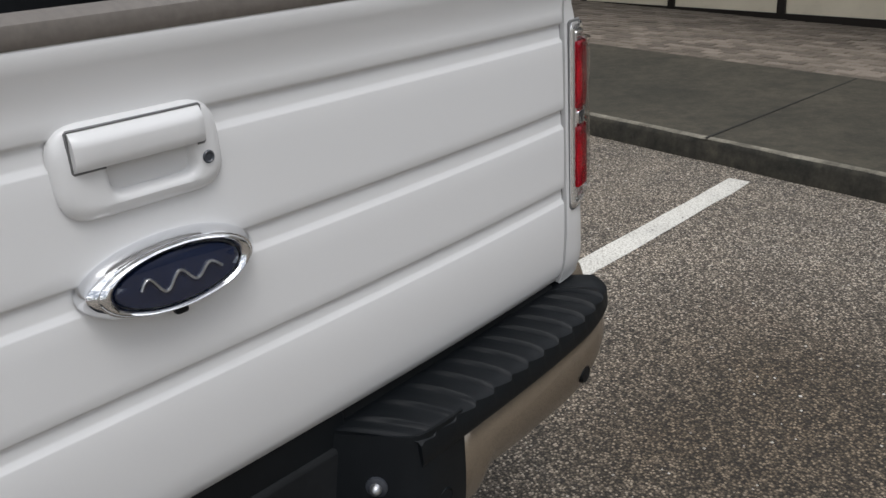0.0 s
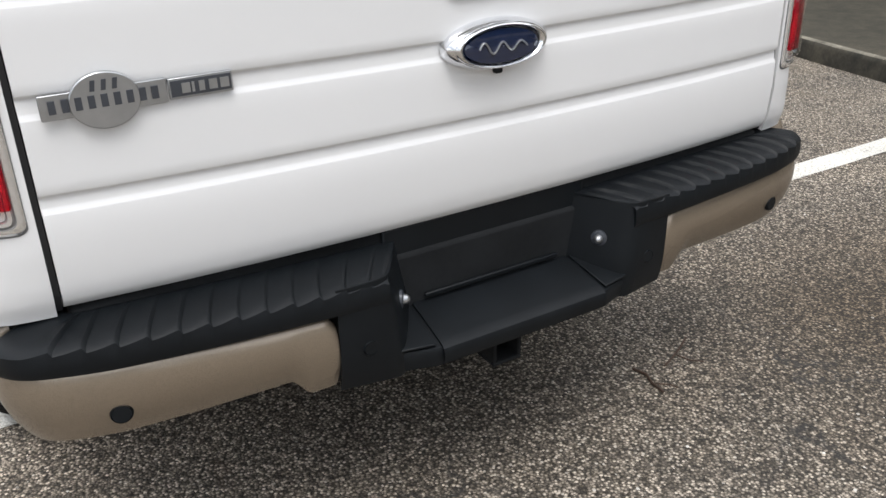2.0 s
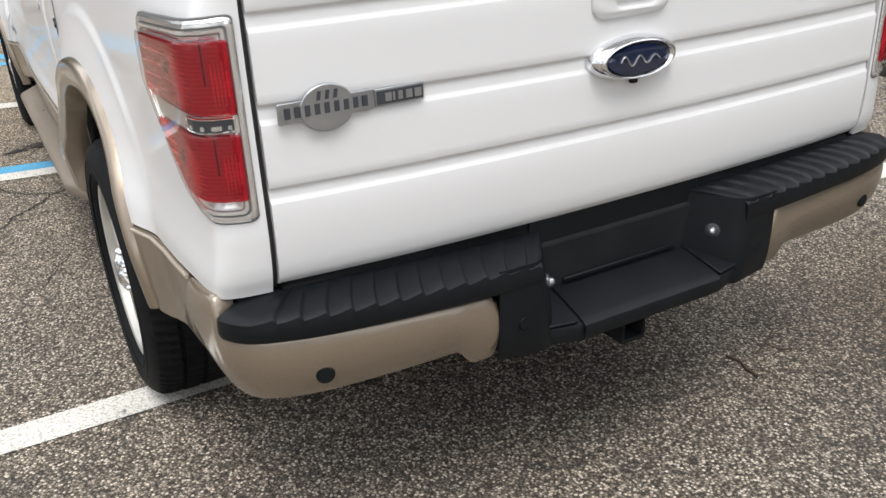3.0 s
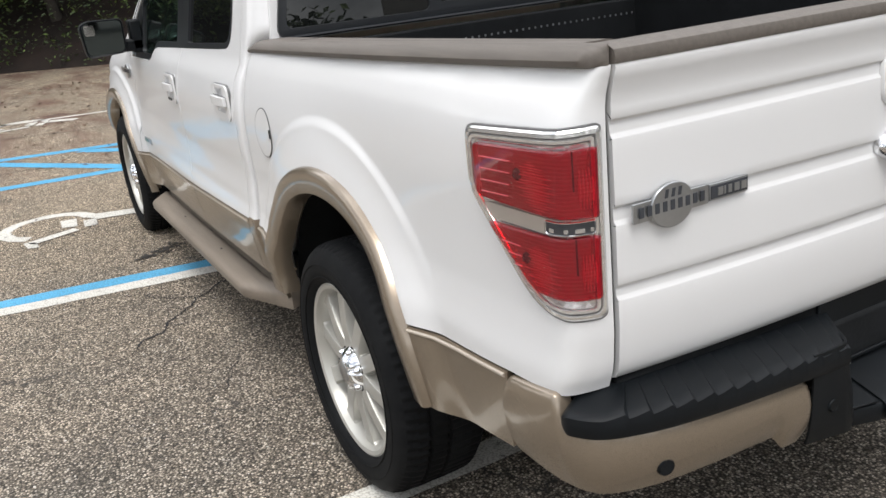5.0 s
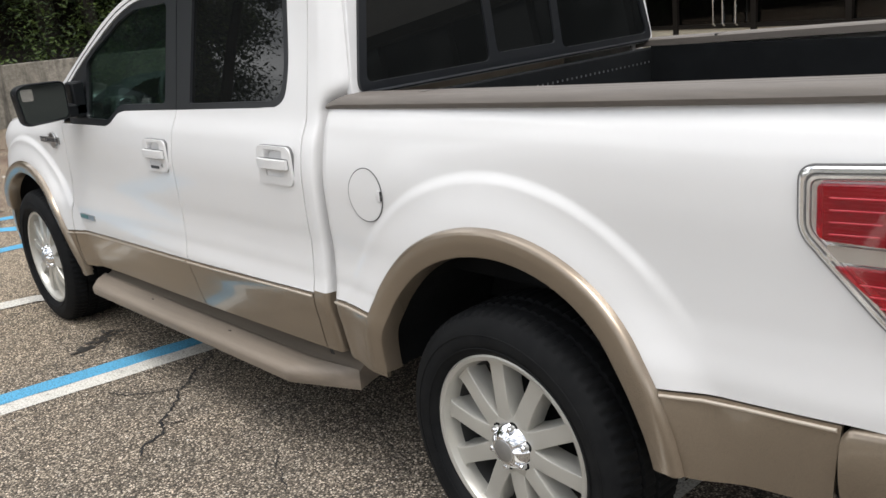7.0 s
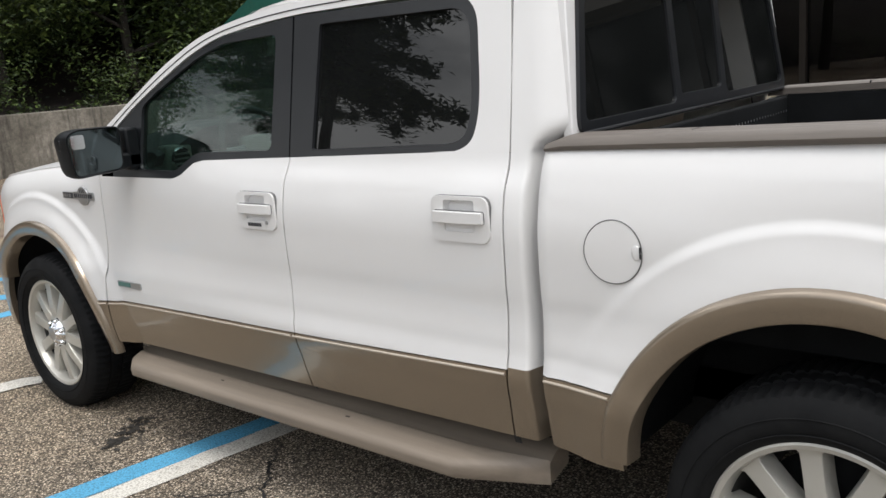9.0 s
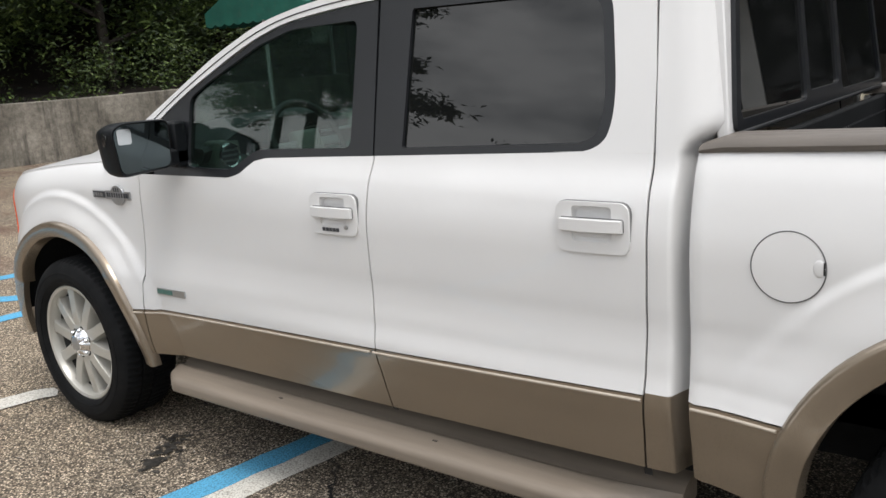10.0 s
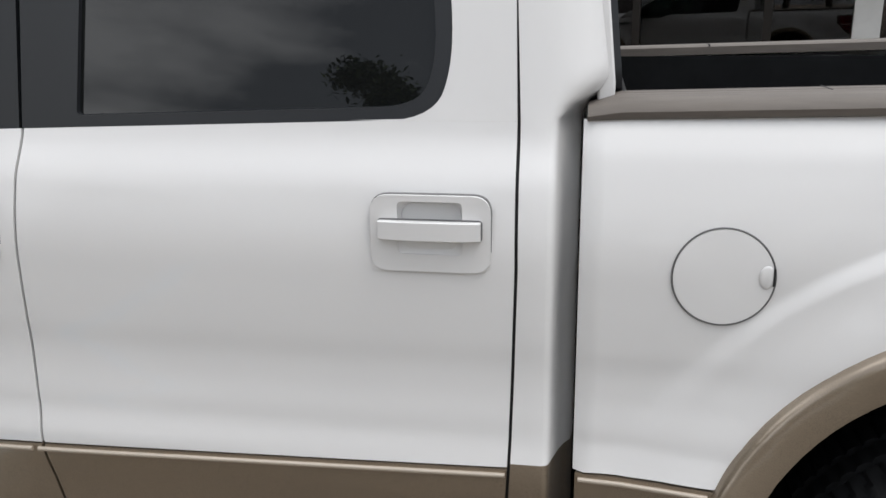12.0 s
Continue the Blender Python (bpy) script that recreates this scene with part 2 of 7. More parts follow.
def asphalt():
    """Worn asphalt with pale exposed chippings, a darkened stretch and rusty leaf stains."""
    m, nt, b = shader("worn_asphalt_with_exposed_chippings")
    vec = position(nt, 1.0)
    v1 = node(nt, "ShaderNodeTexVoronoi", Scale=138.0, Randomness=1.0)
    v2 = node(nt, "ShaderNodeTexVoronoi", Scale=72.0, Randomness=1.0)
    for v in (v1, v2):
        nt.links.new(vec, v.inputs["Vector"])
    tone = nt.nodes.new("ShaderNodeSeparateColor")
    nt.links.new(v1.outputs["Color"], tone.inputs[0])
    tone2 = nt.nodes.new("ShaderNodeSeparateColor")
    nt.links.new(v2.outputs["Color"], tone2.inputs[0])
    stones = ramp(nt, tone.outputs[0], [(0.0, (0.050, 0.045, 0.038)), (0.46, (0.170, 0.151, 0.126)), (0.80, (0.385, 0.346, 0.294)), (1.0, (0.78, 0.72, 0.635))])
    gaps = ramp(nt, v1.outputs["Distance"], [(0.36, (1, 1, 1)), (0.70, (0.24, 0.23, 0.21))])
    col = mixed(nt, 1.0, stones, gaps, "MULTIPLY")
    pale = ramp(nt, tone2.outputs[1], [(0.85, (0, 0, 0)), (0.90, (1, 1, 1))])
    core = ramp(nt, v2.outputs["Distance"], [(0.24, (1, 1, 1)), (0.36, (0, 0, 0))])
    col = mixed(nt, mixed(nt, 1.0, pale, core, "MULTIPLY"), col, (0.58, 0.55, 0.50))
    big = noise_tex(nt, vec, 0.55, 6, 0.6)
    mid = noise_tex(nt, vec, 3.2, 6, 0.65)
    col = mixed(nt, 0.75, col, ramp(nt, mixed(nt, 0.5, big, mid), [(0.36, (0.72, 0.69, 0.65)), (0.64, (1.27, 1.17, 1.05))]), "MULTIPLY")
    # asphalt colour darkened and browned in a ragged stretch towards the kerb
    tc = nt.nodes.new("ShaderNodeTexCoord")
    dark_dist = nt.nodes.new("ShaderNodeVectorMath")
    dark_dist.operation = "DISTANCE"
    dark_dist.inputs[1].default_value = (1.25 * 1.5, 1.75 * 1.2, 0.0)
    nt.links.new(position(nt, (1.5, 1.2, 1.0)), dark_dist.inputs[0])
    edge = nt.nodes.new("ShaderNodeMath")
    edge.operation = "MULTIPLY_ADD"
    edge.inputs[1].default_value = 0.9
    nt.links.new(noise_tex(nt, vec, 1.3, 6, 0.65), edge.inputs[0])
    nt.links.new(dark_dist.outputs["Value"], edge.inputs[2])
    darkened = ramp(nt, node_scale(nt, edge.outputs[0], 0.4), [(0.35, (0.40, 0.36, 0.305)), (0.80, (0.97, 0.97, 0.97))])
    col = mixed(nt, 1.0, col, darkened, "MULTIPLY")
    # older, paler, browner surface ahead of the truck
    sx = nt.nodes.new("ShaderNodeSeparateXYZ")
    nt.links.new(tc.outputs["Object"], sx.inputs[0])
    old = nt.nodes.new("ShaderNodeMapRange")
    old.inputs["From Min"].default_value, old.inputs["From Max"].default_value = -0.6, -4.6
    nt.links.new(sx.outputs["X"], old.inputs["Value"])
    col = mixed(nt, old.outputs[0], col, mixed(nt, 1.0, col, (1.46, 1.38, 1.25), "MULTIPLY"))
    # rusty leaf stains, in streaks
    streak = noise_tex(nt, position(nt, (0.35, 1.1, 1.0)), 1.1, 7, 0.65)
    col = mixed(nt, ramp(nt, streak, [(0.60, (0, 0, 0)), (0.74, (0.55, 0.55, 0.55))]), col, (0.11, 0.055, 0.034))
    # leaf litter stains under the trees, far from the truck
    sep = nt.nodes.new("ShaderNodeSeparateXYZ")
    nt.links.new(tc.outputs["Object"], sep.inputs[0])
    far = nt.nodes.new("ShaderNodeMapRange")
    far.inputs["From Min"].default_value, far.inputs["From Max"].default_value = -5.0, -10.0
    nt.links.new(sep.outputs["X"], far.inputs["Value"])
    patch = ramp(nt, noise_tex(nt, position(nt, (0.5, 1.6, 1.0)), 0.9, 7, 0.68), [(0.47, (0, 0, 0)), (0.60, (0.8, 0.8, 0.8))])
    col = mixed(nt, mixed(nt, 1.0, patch, far.outputs[0], "MULTIPLY"), col, (0.110, 0.052, 0.036))
    # fine cracks
    crack = node(nt, "ShaderNodeTexVoronoi", Scale=0.9)
    crack.feature = "DISTANCE_TO_EDGE"
    wv = nt.nodes.new("ShaderNodeVectorMath")
    wv.operation = "ADD"
    wn3 = node(nt, "ShaderNodeTexNoise", Scale=2.6, Detail=5.0)
    nt.links.new(vec, wn3.inputs["Vector"])
    nt.links.new(vec, wv.inputs[0])
    nt.links.new(wn3.outputs["Color"], wv.inputs[1])
    nt.links.new(wv.outputs[0], crack.inputs["Vector"])
    line = ramp(nt, crack.outputs["Distance"], [(0.0, (1, 1, 1)), (0.013, (0, 0, 0))])
    where = ramp(nt, noise_tex(nt, vec, 0.8, 3), [(0.46, (0, 0, 0)), (0.56, (0.9, 0.9, 0.9))])
    col = mixed(nt, mixed(nt, 1.0, line, where, "MULTIPLY"), col, (0.02, 0.019, 0.018))
    nt.links.new(col, b.inputs["Base Color"])
    b.inputs["Roughness"].default_value = 0.82
    h = ramp(nt, v1.outputs["Distance"], [(0.0, (1, 1, 1)), (0.7, (0, 0, 0))])
    bumped(nt, b, h, 0.9, 0.004)
    return m


ASPHALT = asphalt()


def road_paint(name, base, wear):
    """Thin road paint, worn through to the asphalt."""
    m, nt, b = shader(name)
    vec = position(nt, 1.0)
    v1 = node(nt, "ShaderNodeTexVoronoi", Scale=115.0)
    nt.links.new(vec, v1.inputs["Vector"])
    n1 = noise_tex(nt, vec, 22, 8, 0.75)
    n2 = noise_tex(nt, vec, 3.0, 4, 0.6)
    col = ramp(nt, n2, [(0.3, tuple(c * 0.78 for c in base)), (0.7, base)])
    holes = ramp(nt, mixed(nt, 0.35, n1, n2), [(wear - 0.02, (1, 1, 1)), (wear + 0.04, (0, 0, 0))])
    col = mixed(nt, holes, col, (0.09, 0.083, 0.075))
    pits = ramp(nt, v1.outputs["Distance"], [(0.45, (1, 1, 1)), (0.75, (0.62, 0.6, 0.57))])
    col = mixed(nt, 1.0, col, pits, "MULTIPLY")
    nt.links.new(col, b.inputs["Base Color"])
    b.inputs["Roughness"].default_value = 0.7
    bumped(nt, b, ramp(nt, v1.outputs["Distance"], [(0.0, (1, 1, 1)), (0.7, (0, 0, 0))]), 0.5, 0.003)
    return m


LINE_WHITE = road_paint("worn_white_road_paint", (0.72, 0.70, 0.64), 0.40)
LINE_BLUE = road_paint("worn_blue_road_paint", (0.105, 0.41, 0.66), 0.36)


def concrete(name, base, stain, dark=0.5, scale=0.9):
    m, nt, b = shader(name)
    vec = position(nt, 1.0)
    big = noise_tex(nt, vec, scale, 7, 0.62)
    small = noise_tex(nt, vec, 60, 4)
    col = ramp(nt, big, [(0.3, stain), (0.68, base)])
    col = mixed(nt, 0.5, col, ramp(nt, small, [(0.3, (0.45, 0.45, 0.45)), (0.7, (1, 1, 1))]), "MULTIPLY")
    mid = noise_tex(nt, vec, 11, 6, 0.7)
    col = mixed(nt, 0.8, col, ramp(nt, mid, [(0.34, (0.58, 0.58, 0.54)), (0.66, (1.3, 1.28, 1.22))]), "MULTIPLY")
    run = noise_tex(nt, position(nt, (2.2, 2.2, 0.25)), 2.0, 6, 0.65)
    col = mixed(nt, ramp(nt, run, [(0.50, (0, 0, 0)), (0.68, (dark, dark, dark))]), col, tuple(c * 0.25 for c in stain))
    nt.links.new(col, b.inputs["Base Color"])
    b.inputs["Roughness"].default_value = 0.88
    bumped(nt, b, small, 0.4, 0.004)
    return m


PAVING = concrete("damp_green_grey_concrete", (0.078, 0.068, 0.049), (0.037, 0.034, 0.023), 0.35)
KERB = concrete("mossy_kerb_concrete", (0.072, 0.064, 0.048), (0.012, 0.012, 0.008), 0.6, 6.5)
KERB_EDGE = concrete("worn_pale_kerb_edge", (0.27, 0.25, 0.205), (0.11, 0.10, 0.078), 0.3, 9.0)
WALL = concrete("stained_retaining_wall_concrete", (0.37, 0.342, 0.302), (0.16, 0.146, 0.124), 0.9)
CREAM = surface("cream_panel_paint", (0.62, 0.55, 0.42), 0.6, 0.0, 0.06, 2, 90, 0.1, dirt=0.15)
FRAME_DK = surface("dark_bronze_frame", (0.022, 0.018, 0.015), 0.4, 0.4, 0.15, 6, 200)
FRAME_WH = surface("white_frame_paint", (0.62, 0.62, 0.60), 0.45, 0.0, 0.06, 4, 90, dirt=0.1)
STUCCO = surface("grey_stucco", (0.30, 0.285, 0.26), 0.9, 0.0, 0.1, 2, 70, 0.5, dirt=0.3)
AWNING = surface("green_canvas", (0.02, 0.14, 0.105), 0.8, 0.0, 0.15, 3, 300, 0.2, dirt=0.2)
BARK = surface("grey_bark", (0.045, 0.038, 0.030), 0.9, 0.0, 0.35, 6, 50, 0.8)
SHOPGLASS = glazing("shop_window_glass", (0.35, 0.36, 0.36))
INSIDE = surface("dim_shop_interior", (0.06, 0.055, 0.05), 0.8, 0.0, 0.4, 1.2, 30)


def foliage(name, dark, light):
    m, nt, b = shader(name)
    g = nt.nodes.new("ShaderNodeNewGeometry")
    col = ramp(nt, g.outputs["Random Per Island"], [(0.0, dark), (0.7, tuple((a + c) / 2 for a, c in zip(dark, light))), (1.0, light)])
    nt.links.new(col, b.inputs["Base Color"])
    b.inputs["Roughness"].default_value = 0.55
    return m


LEAVES = foliage("dark_green_leaves", (0.012, 0.026, 0.010), (0.135, 0.195, 0.045))
LITTER = foliage("dry_leaf_litter", (0.06, 0.03, 0.018), (0.20, 0.11, 0.06))


def paver_stone(joined=False):
    m, nt, b = shader("weathered_tan_paver")
    info = nt.nodes.new("ShaderNodeNewGeometry" if joined else "ShaderNodeObjectInfo")
    vec = position(nt, 1.0)
    col = ramp(nt, info.outputs["Random Per Island" if joined else "Random"], [(0.0, (0.125, 0.102, 0.080)), (0.5, (0.175, 0.145, 0.114)), (1.0, (0.26, 0.218, 0.176))])
    col = mixed(nt, 0.6, col, ramp(nt, noise_tex(nt, vec, 40, 5, 0.7), [(0.3, (0.45, 0.44, 0.40)), (0.7, (1, 1, 1))]), "MULTIPLY")
    nt.links.new(col, b.inputs["Base Color"])
    b.inputs["Roughness"].default_value = 0.85
    bumped(nt, b, noise_tex(nt, vec, 120, 4), 0.4, 0.003)
    return m


PAVER = paver_stone()
PAVER_FAR = paver_stone(True)


def chips():
    m, nt, b = shader("pale_stone_chipping")
    g = nt.nodes.new("ShaderNodeNewGeometry")
    col = ramp(nt, g.outputs["Random Per Island"], [(0.0, (0.22, 0.20, 0.175)), (0.6, (0.42, 0.39, 0.34)), (1.0, (0.68, 0.65, 0.60))])
    nt.links.new(col, b.inputs["Base Color"])
    b.inputs["Roughness"].default_value = 0.85
    return m


CHIP = chips()


# ---- mesh helpers ----
def clamp(v, a=0.0, b=1.0):
    return max(a, min(b, v))


def smooth(t):
    t = clamp(t)
    return t * t * (3 - 2 * t)


def lerp(a, b, t):
    return a + (b - a) * t


def curve(pts):
    """A smooth function through (x, y) points."""
    xs = [p[0] for p in pts]
    ys = [p[1] for p in pts]
    n = len(xs)
    ms = []
    for i in range(n):
        if i == 0 or i == n - 1:
            j = 0 if i == 0 else n - 2
            ms.append((ys[j + 1] - ys[j]) / (xs[j + 1] - xs[j]))
        else:
            a = (ys[i] - ys[i - 1]) / (xs[i] - xs[i - 1])
            b = (ys[i + 1] - ys[i]) / (xs[i + 1] - xs[i])
            ms.append(0.0 if a * b <= 0 else 2 * a * b / (a + b))

    def f(x):
        if x <= xs[0]:
            return ys[0]
        if x >= xs[-1]:
            return ys[-1]
        i = max(k for k in range(n - 1) if xs[k] <= x)
        h = xs[i + 1] - xs[i]
        t = (x - xs[i]) / h
        return ((2 * t ** 3 - 3 * t * t + 1) * ys[i] + (t ** 3 - 2 * t * t + t) * h * ms[i]
                + (-2 * t ** 3 + 3 * t * t) * ys[i + 1] + (t ** 3 - t * t) * h * ms[i + 1])
    return f


def line(pts):
    xs = [p[0] for p in pts]
    ys = [p[1] for p in pts]
    return lambda x: float(np.interp(x, xs, ys))


def thing(name, label, category, group="", kind="", at=(0, 0, 0)):
    ob = new(name)
    ob.empty_display_size = 0.2
    ob.location = at
    return tagged(ob, label, category, group, kind)


def thicken(bm, t):
    """Give an open surface a thickness t behind its faces."""
    bm.normal_update()
    front = bm.faces[:]
    rim = [e for e in bm.edges if len(e.link_faces) == 1]
    back = {v: bm.verts.new(v.co - v.normal * t) for v in bm.verts[:]}
    ends = [(e.link_loops[0].vert, e.link_loops[0].link_loop_next.vert) for e in rim]
    for f in front:
        bm.faces.new([back[v] for v in reversed(f.verts)])
    for a, b in ends:
        bm.faces.new((b, a, back[a], back[b]))
    return bm


def part(name, bm, material, parent=None, label="", soft=35, bevel=0.0, thick=0.0, segments=2):
    """One mesh object from a bmesh, under a thing or a part."""
    me = bpy.data.meshes.new(name)
    if thick:
        thicken(bm, thick)
    bm.to_mesh(me)
    bm.free()
    me.materials.append(material)
    if soft:
        me.shade_smooth()
        me.set_sharp_from_angle(angle=radians(soft))
    ob = new(name, me)
    if parent is not None:
        ob.parent = parent
        ob.matrix_parent_inverse = Matrix.Identity(4)
        chain = Matrix.Identity(4)
        p = parent
        while p is not None:
            chain = Matrix.Translation(p.location) @ chain
            p = p.parent
        if chain != Matrix.Identity(4):
            me.transform(chain.inverted())
    if label:
        tagged(ob, label)
    if bevel:
        be = ob.modifiers.new("edge", "BEVEL")
        be.width, be.segments, be.limit_method, be.angle_limit = bevel, segments, "ANGLE", radians(40)
        be.harden_normals = False
    return ob


def structure(name, bm, material, label, category, soft=35, bevel=0.0):
    ob = part(name, bm, material, None, label, soft, bevel)
    return tagged(ob, label, category, kind="structure")


def grid(rows, toward=None, closed=False):
    """Quads over rows of points. toward: faces are turned that way."""
    bm = bmesh.new()
    vs = [[bm.verts.new(p) for p in row] for row in rows]
    n = len(vs[0])
    for a, b in zip(vs, vs[1:]):
        for i in range(n if closed else n - 1):
            j = (i + 1) % n
            bm.faces.new((a[i], a[j], b[j], b[i]))
    if toward is not None:
        bm.normal_update()
        d = Vector(toward)
        if sum(f.normal.dot(d) * f.calc_area() for f in bm.faces) < 0:
            bmesh.ops.reverse_faces(bm, faces=bm.faces[:])
    return bm


def tube(path, radius, n=10, caps=True):
    """A round tube along points; radius may be a list."""
    bm = bmesh.new()
    pts = [Vector(p) for p in path]
    rings = []
    side = None
    for i, p in enumerate(pts):
        d = (pts[min(i + 1, len(pts) - 1)] - pts[max(i - 1, 0)]).normalized()
        if side is None:
            side = d.orthogonal().normalized()
        side = (side - d * side.dot(d)).normalized()
        up = d.cross(side)
        r = radius[i] if isinstance(radius, (list, tuple)) else radius
        rings.append([bm.verts.new(p + r * (math.cos(a) * side + math.sin(a) * up)) for a in (2 * math.pi * k / n for k in range(n))])
    for a, b in zip(rings, rings[1:]):
        for i in range(n):
            j = (i + 1) % n
            bm.faces.new((a[i], a[j], b[j], b[i]))
    if caps:
        bm.faces.new(rings[0][::-1])
        bm.faces.new(rings[-1])
    bmesh.ops.recalc_face_normals(bm, faces=bm.faces[:])
    return bm


def box(lo, hi, bm=None, m=None):
    bm = bm or bmesh.new()
    vs = [bm.verts.new((x, y, z)) for z in (lo[2], hi[2]) for y in (lo[1], hi[1]) for x in (lo[0], hi[0])]
    for f in ((0, 2, 3, 1), (4, 5, 7, 6), (0, 1, 5, 4), (2, 6, 7, 3), (0, 4, 6, 2), (1, 3, 7, 5)):
        bm.faces.new([vs[i] for i in f])
    if m is not None:
        bmesh.ops.transform(bm, matrix=m, verts=vs)
    return bm


def prism(points, depth):
    """A solid between a ring of points and the same ring moved by depth."""
    bm = bmesh.new()
    a = [bm.verts.new(p) for p in points]
    b = [bm.verts.new(Vector(p) + Vector(depth)) for p in points]
    bm.faces.new(a)
    bm.faces.new(b[::-1])
    n = len(a)
    for i in range(n):
        bm.faces.new((a[i], b[i], b[(i + 1) % n], a[(i + 1) % n]))
    bmesh.ops.recalc_face_normals(bm, faces=bm.faces[:])
    return bm


def plate(outer, holes, place, depth):
    """A flat plate with holes: 2D outlines put into space by place(a, b), with thickness depth."""
    from mathutils.geometry import tessellate_polygon
    loops = [outer] + list(holes)
    flat = [p for lp in loops for p in lp]
    tris = tessellate_polygon([[Vector((a, b, 0)) for a, b in lp] for lp in loops])
    bm = bmesh.new()
    front = [bm.verts.new(place(*p)) for p in flat]
    back = [bm.verts.new(Vector(place(*p)) + Vector(depth)) for p in flat]
    for t in tris:
        try:
            bm.faces.new([front[i] for i in t])
            bm.faces.new([back[i] for i in reversed(t)])
        except ValueError:
            pass
    k = 0
    for lp in loops:
        n = len(lp)
        for i in range(n):
            j = (i + 1) % n
            bm.faces.new((front[k + i], front[k + j], back[k + j], back[k + i]))
        k += n
    bmesh.ops.recalc_face_normals(bm, faces=bm.faces[:])
    bmesh.ops.dissolve_limit(bm, angle_limit=0.01, verts=bm.verts[:], edges=bm.edges[:])
    return bm


def rounded(pts, r, n=4):
    """A polygon with its corners rounded by about r."""
    out = []
    m = len(pts)
    for i in range(m):
        p, a, b = Vector(pts[i]), Vector(pts[i - 1]), Vector(pts[(i + 1) % m])
        ra = min(r, (a - p).length * 0.45)
        rb = min(r, (b - p).length * 0.45)
        s, e = p + (a - p).normalized() * ra, p + (b - p).normalized() * rb
        for k in range(n + 1):
            t = k / n
            out.append(tuple((1 - t) ** 2 * s + 2 * t * (1 - t) * p + t * t * e))
    return out


def inset(poly, d):
    """A polygon (counter-clockwise) with every edge moved inwards by d."""
    out = []
    n = len(poly)
    for i in range(n):
        p0, p1, p2 = Vector(poly[i - 1]), Vector(poly[i]), Vector(poly[(i + 1) % n])
        a, b = (p1 - p0).normalized(), (p2 - p1).normalized()
        na, nb = Vector((-a.y, a.x)), Vector((-b.y, b.x))
        k = d / max(0.2, 1 + na.dot(nb))
        out.append(tuple(p1 + (na + nb) * k))
    return out


def ring_of(poly, r, n=6, cuts=10):
    """A rounded polygon with a fixed count of points along every edge."""
    out = []
    m = len(poly)
    cor = []
    for i in range(m):
        p, a, b = Vector(poly[i]), Vector(poly[i - 1]), Vector(poly[(i + 1) % m])
        rr = r[i] if isinstance(r, (list, tuple)) else r
        s, e = p + (a - p).normalized() * min(rr, (a - p).length * 0.45), p + (b - p).normalized() * min(rr, (b - p).length * 0.45)
        cor.append([(1 - t) ** 2 * s + 2 * t * (1 - t) * p + t * t * e for t in (k / n for k in range(n + 1))])
    for i in range(m):
        out += [tuple(q) for q in cor[i]]
        a, b = cor[i][-1], cor[(i + 1) % m][0]
        out += [tuple(a.lerp(b, k / cuts)) for k in range(1, cuts)]
    return out


def ellipse(cx, cy, rx, ry, n=40):
    return [(cx + rx * math.cos(2 * math.pi * k / n), cy + ry * math.sin(2 * math.pi * k / n)) for k in range(n)]


def lathe(profile, centre, n=64, axis_sign=-1.0, wobble=None):
    """Turn (radius, outward) points about the y axis at a centre."""
    rows = []
    for k in range(n):
        a = 2 * math.pi * k / n
        row = []
        for i, (r, o) in enumerate(profile):
            rr = r + (wobble(a, i) if wobble else 0.0)
            row.append((centre[0] + rr * math.cos(a), centre[1] + axis_sign * o, centre[2] + rr * math.sin(a)))
        rows.append(row)
    bm = bmesh.new()
    vs = [[bm.verts.new(p) for p in row] for row in rows]
    for k in range(n):
        a, b = vs[k], vs[(k + 1) % n]
        for i in range(len(profile) - 1):
            bm.faces.new((a[i], a[i + 1], b[i + 1], b[i]))
    bmesh.ops.recalc_face_normals(bm, faces=bm.faces[:])
    return bm


def merge(*bms):
    """Several bmeshes as one."""
    out = bms[0]
    for b in bms[1:]:
        me = bpy.data.meshes.new("tmp")
        b.to_mesh(me)
        b.free()
        out.from_mesh(me)
        bpy.data.meshes.remove(me)
    return out


# ---- the pickup truck: front towards -x, rear axle at x = 0, driver's side at -y ----
REAR_AXLE, FRONT_AXLE, HUB_Z, TYRE_R = 0.0, -3.683, 0.385, 0.392
truck = thing("pickup_truck", "white crew-cab pickup truck with tan lower panels, parked on painted lines", "pickup truck")

section = curve([(0.38, 0.912), (0.48, 0.935), (0.58, 0.950), (0.68, 0.959), (0.75, 0.960), (0.83, 0.951), (0.90, 0.945),
                 (1.00, 0.944), (1.10, 0.945), (1.18, 0.941), (1.24, 0.932), (1.285, 0.915), (1.32, 0.893), (1.36, 0.872)])
side_fill = curve([(0.38, 0.016), (0.48, 0.018), (0.58, 0.020), (0.64, 0.0255), (0.68, 0.0255), (0.71, 0.0190), (0.75, 0.0115), (0.80, 0.0128), (0.86, 0.0168), (0.92, 0.0235), (1.00, 0.026), (1.40, 0.026)])
hood_edge = curve([(-4.50, 1.02), (-4.42, 1.085), (-4.30, 1.135), (-4.00, 1.180), (-3.60, 1.215), (-3.20, 1.235), (-2.90, 1.245)])


gate_end = line([(0.735, 1.082), (0.765, 1.093), (0.79, 1.0975), (0.85, 1.102), (1.25, 1.0995), (1.28, 1.0995), (1.30, 1.102), (1.325, 1.1095), (1.345, 1.117), (1.362, 1.117)])


def rear_taper(x, z):
    """How far along the bed side turns in to the tailgate: 0 ahead of it, 1 at its end."""
    return clamp((x - 0.66) / (gate_end(z) - 0.66))


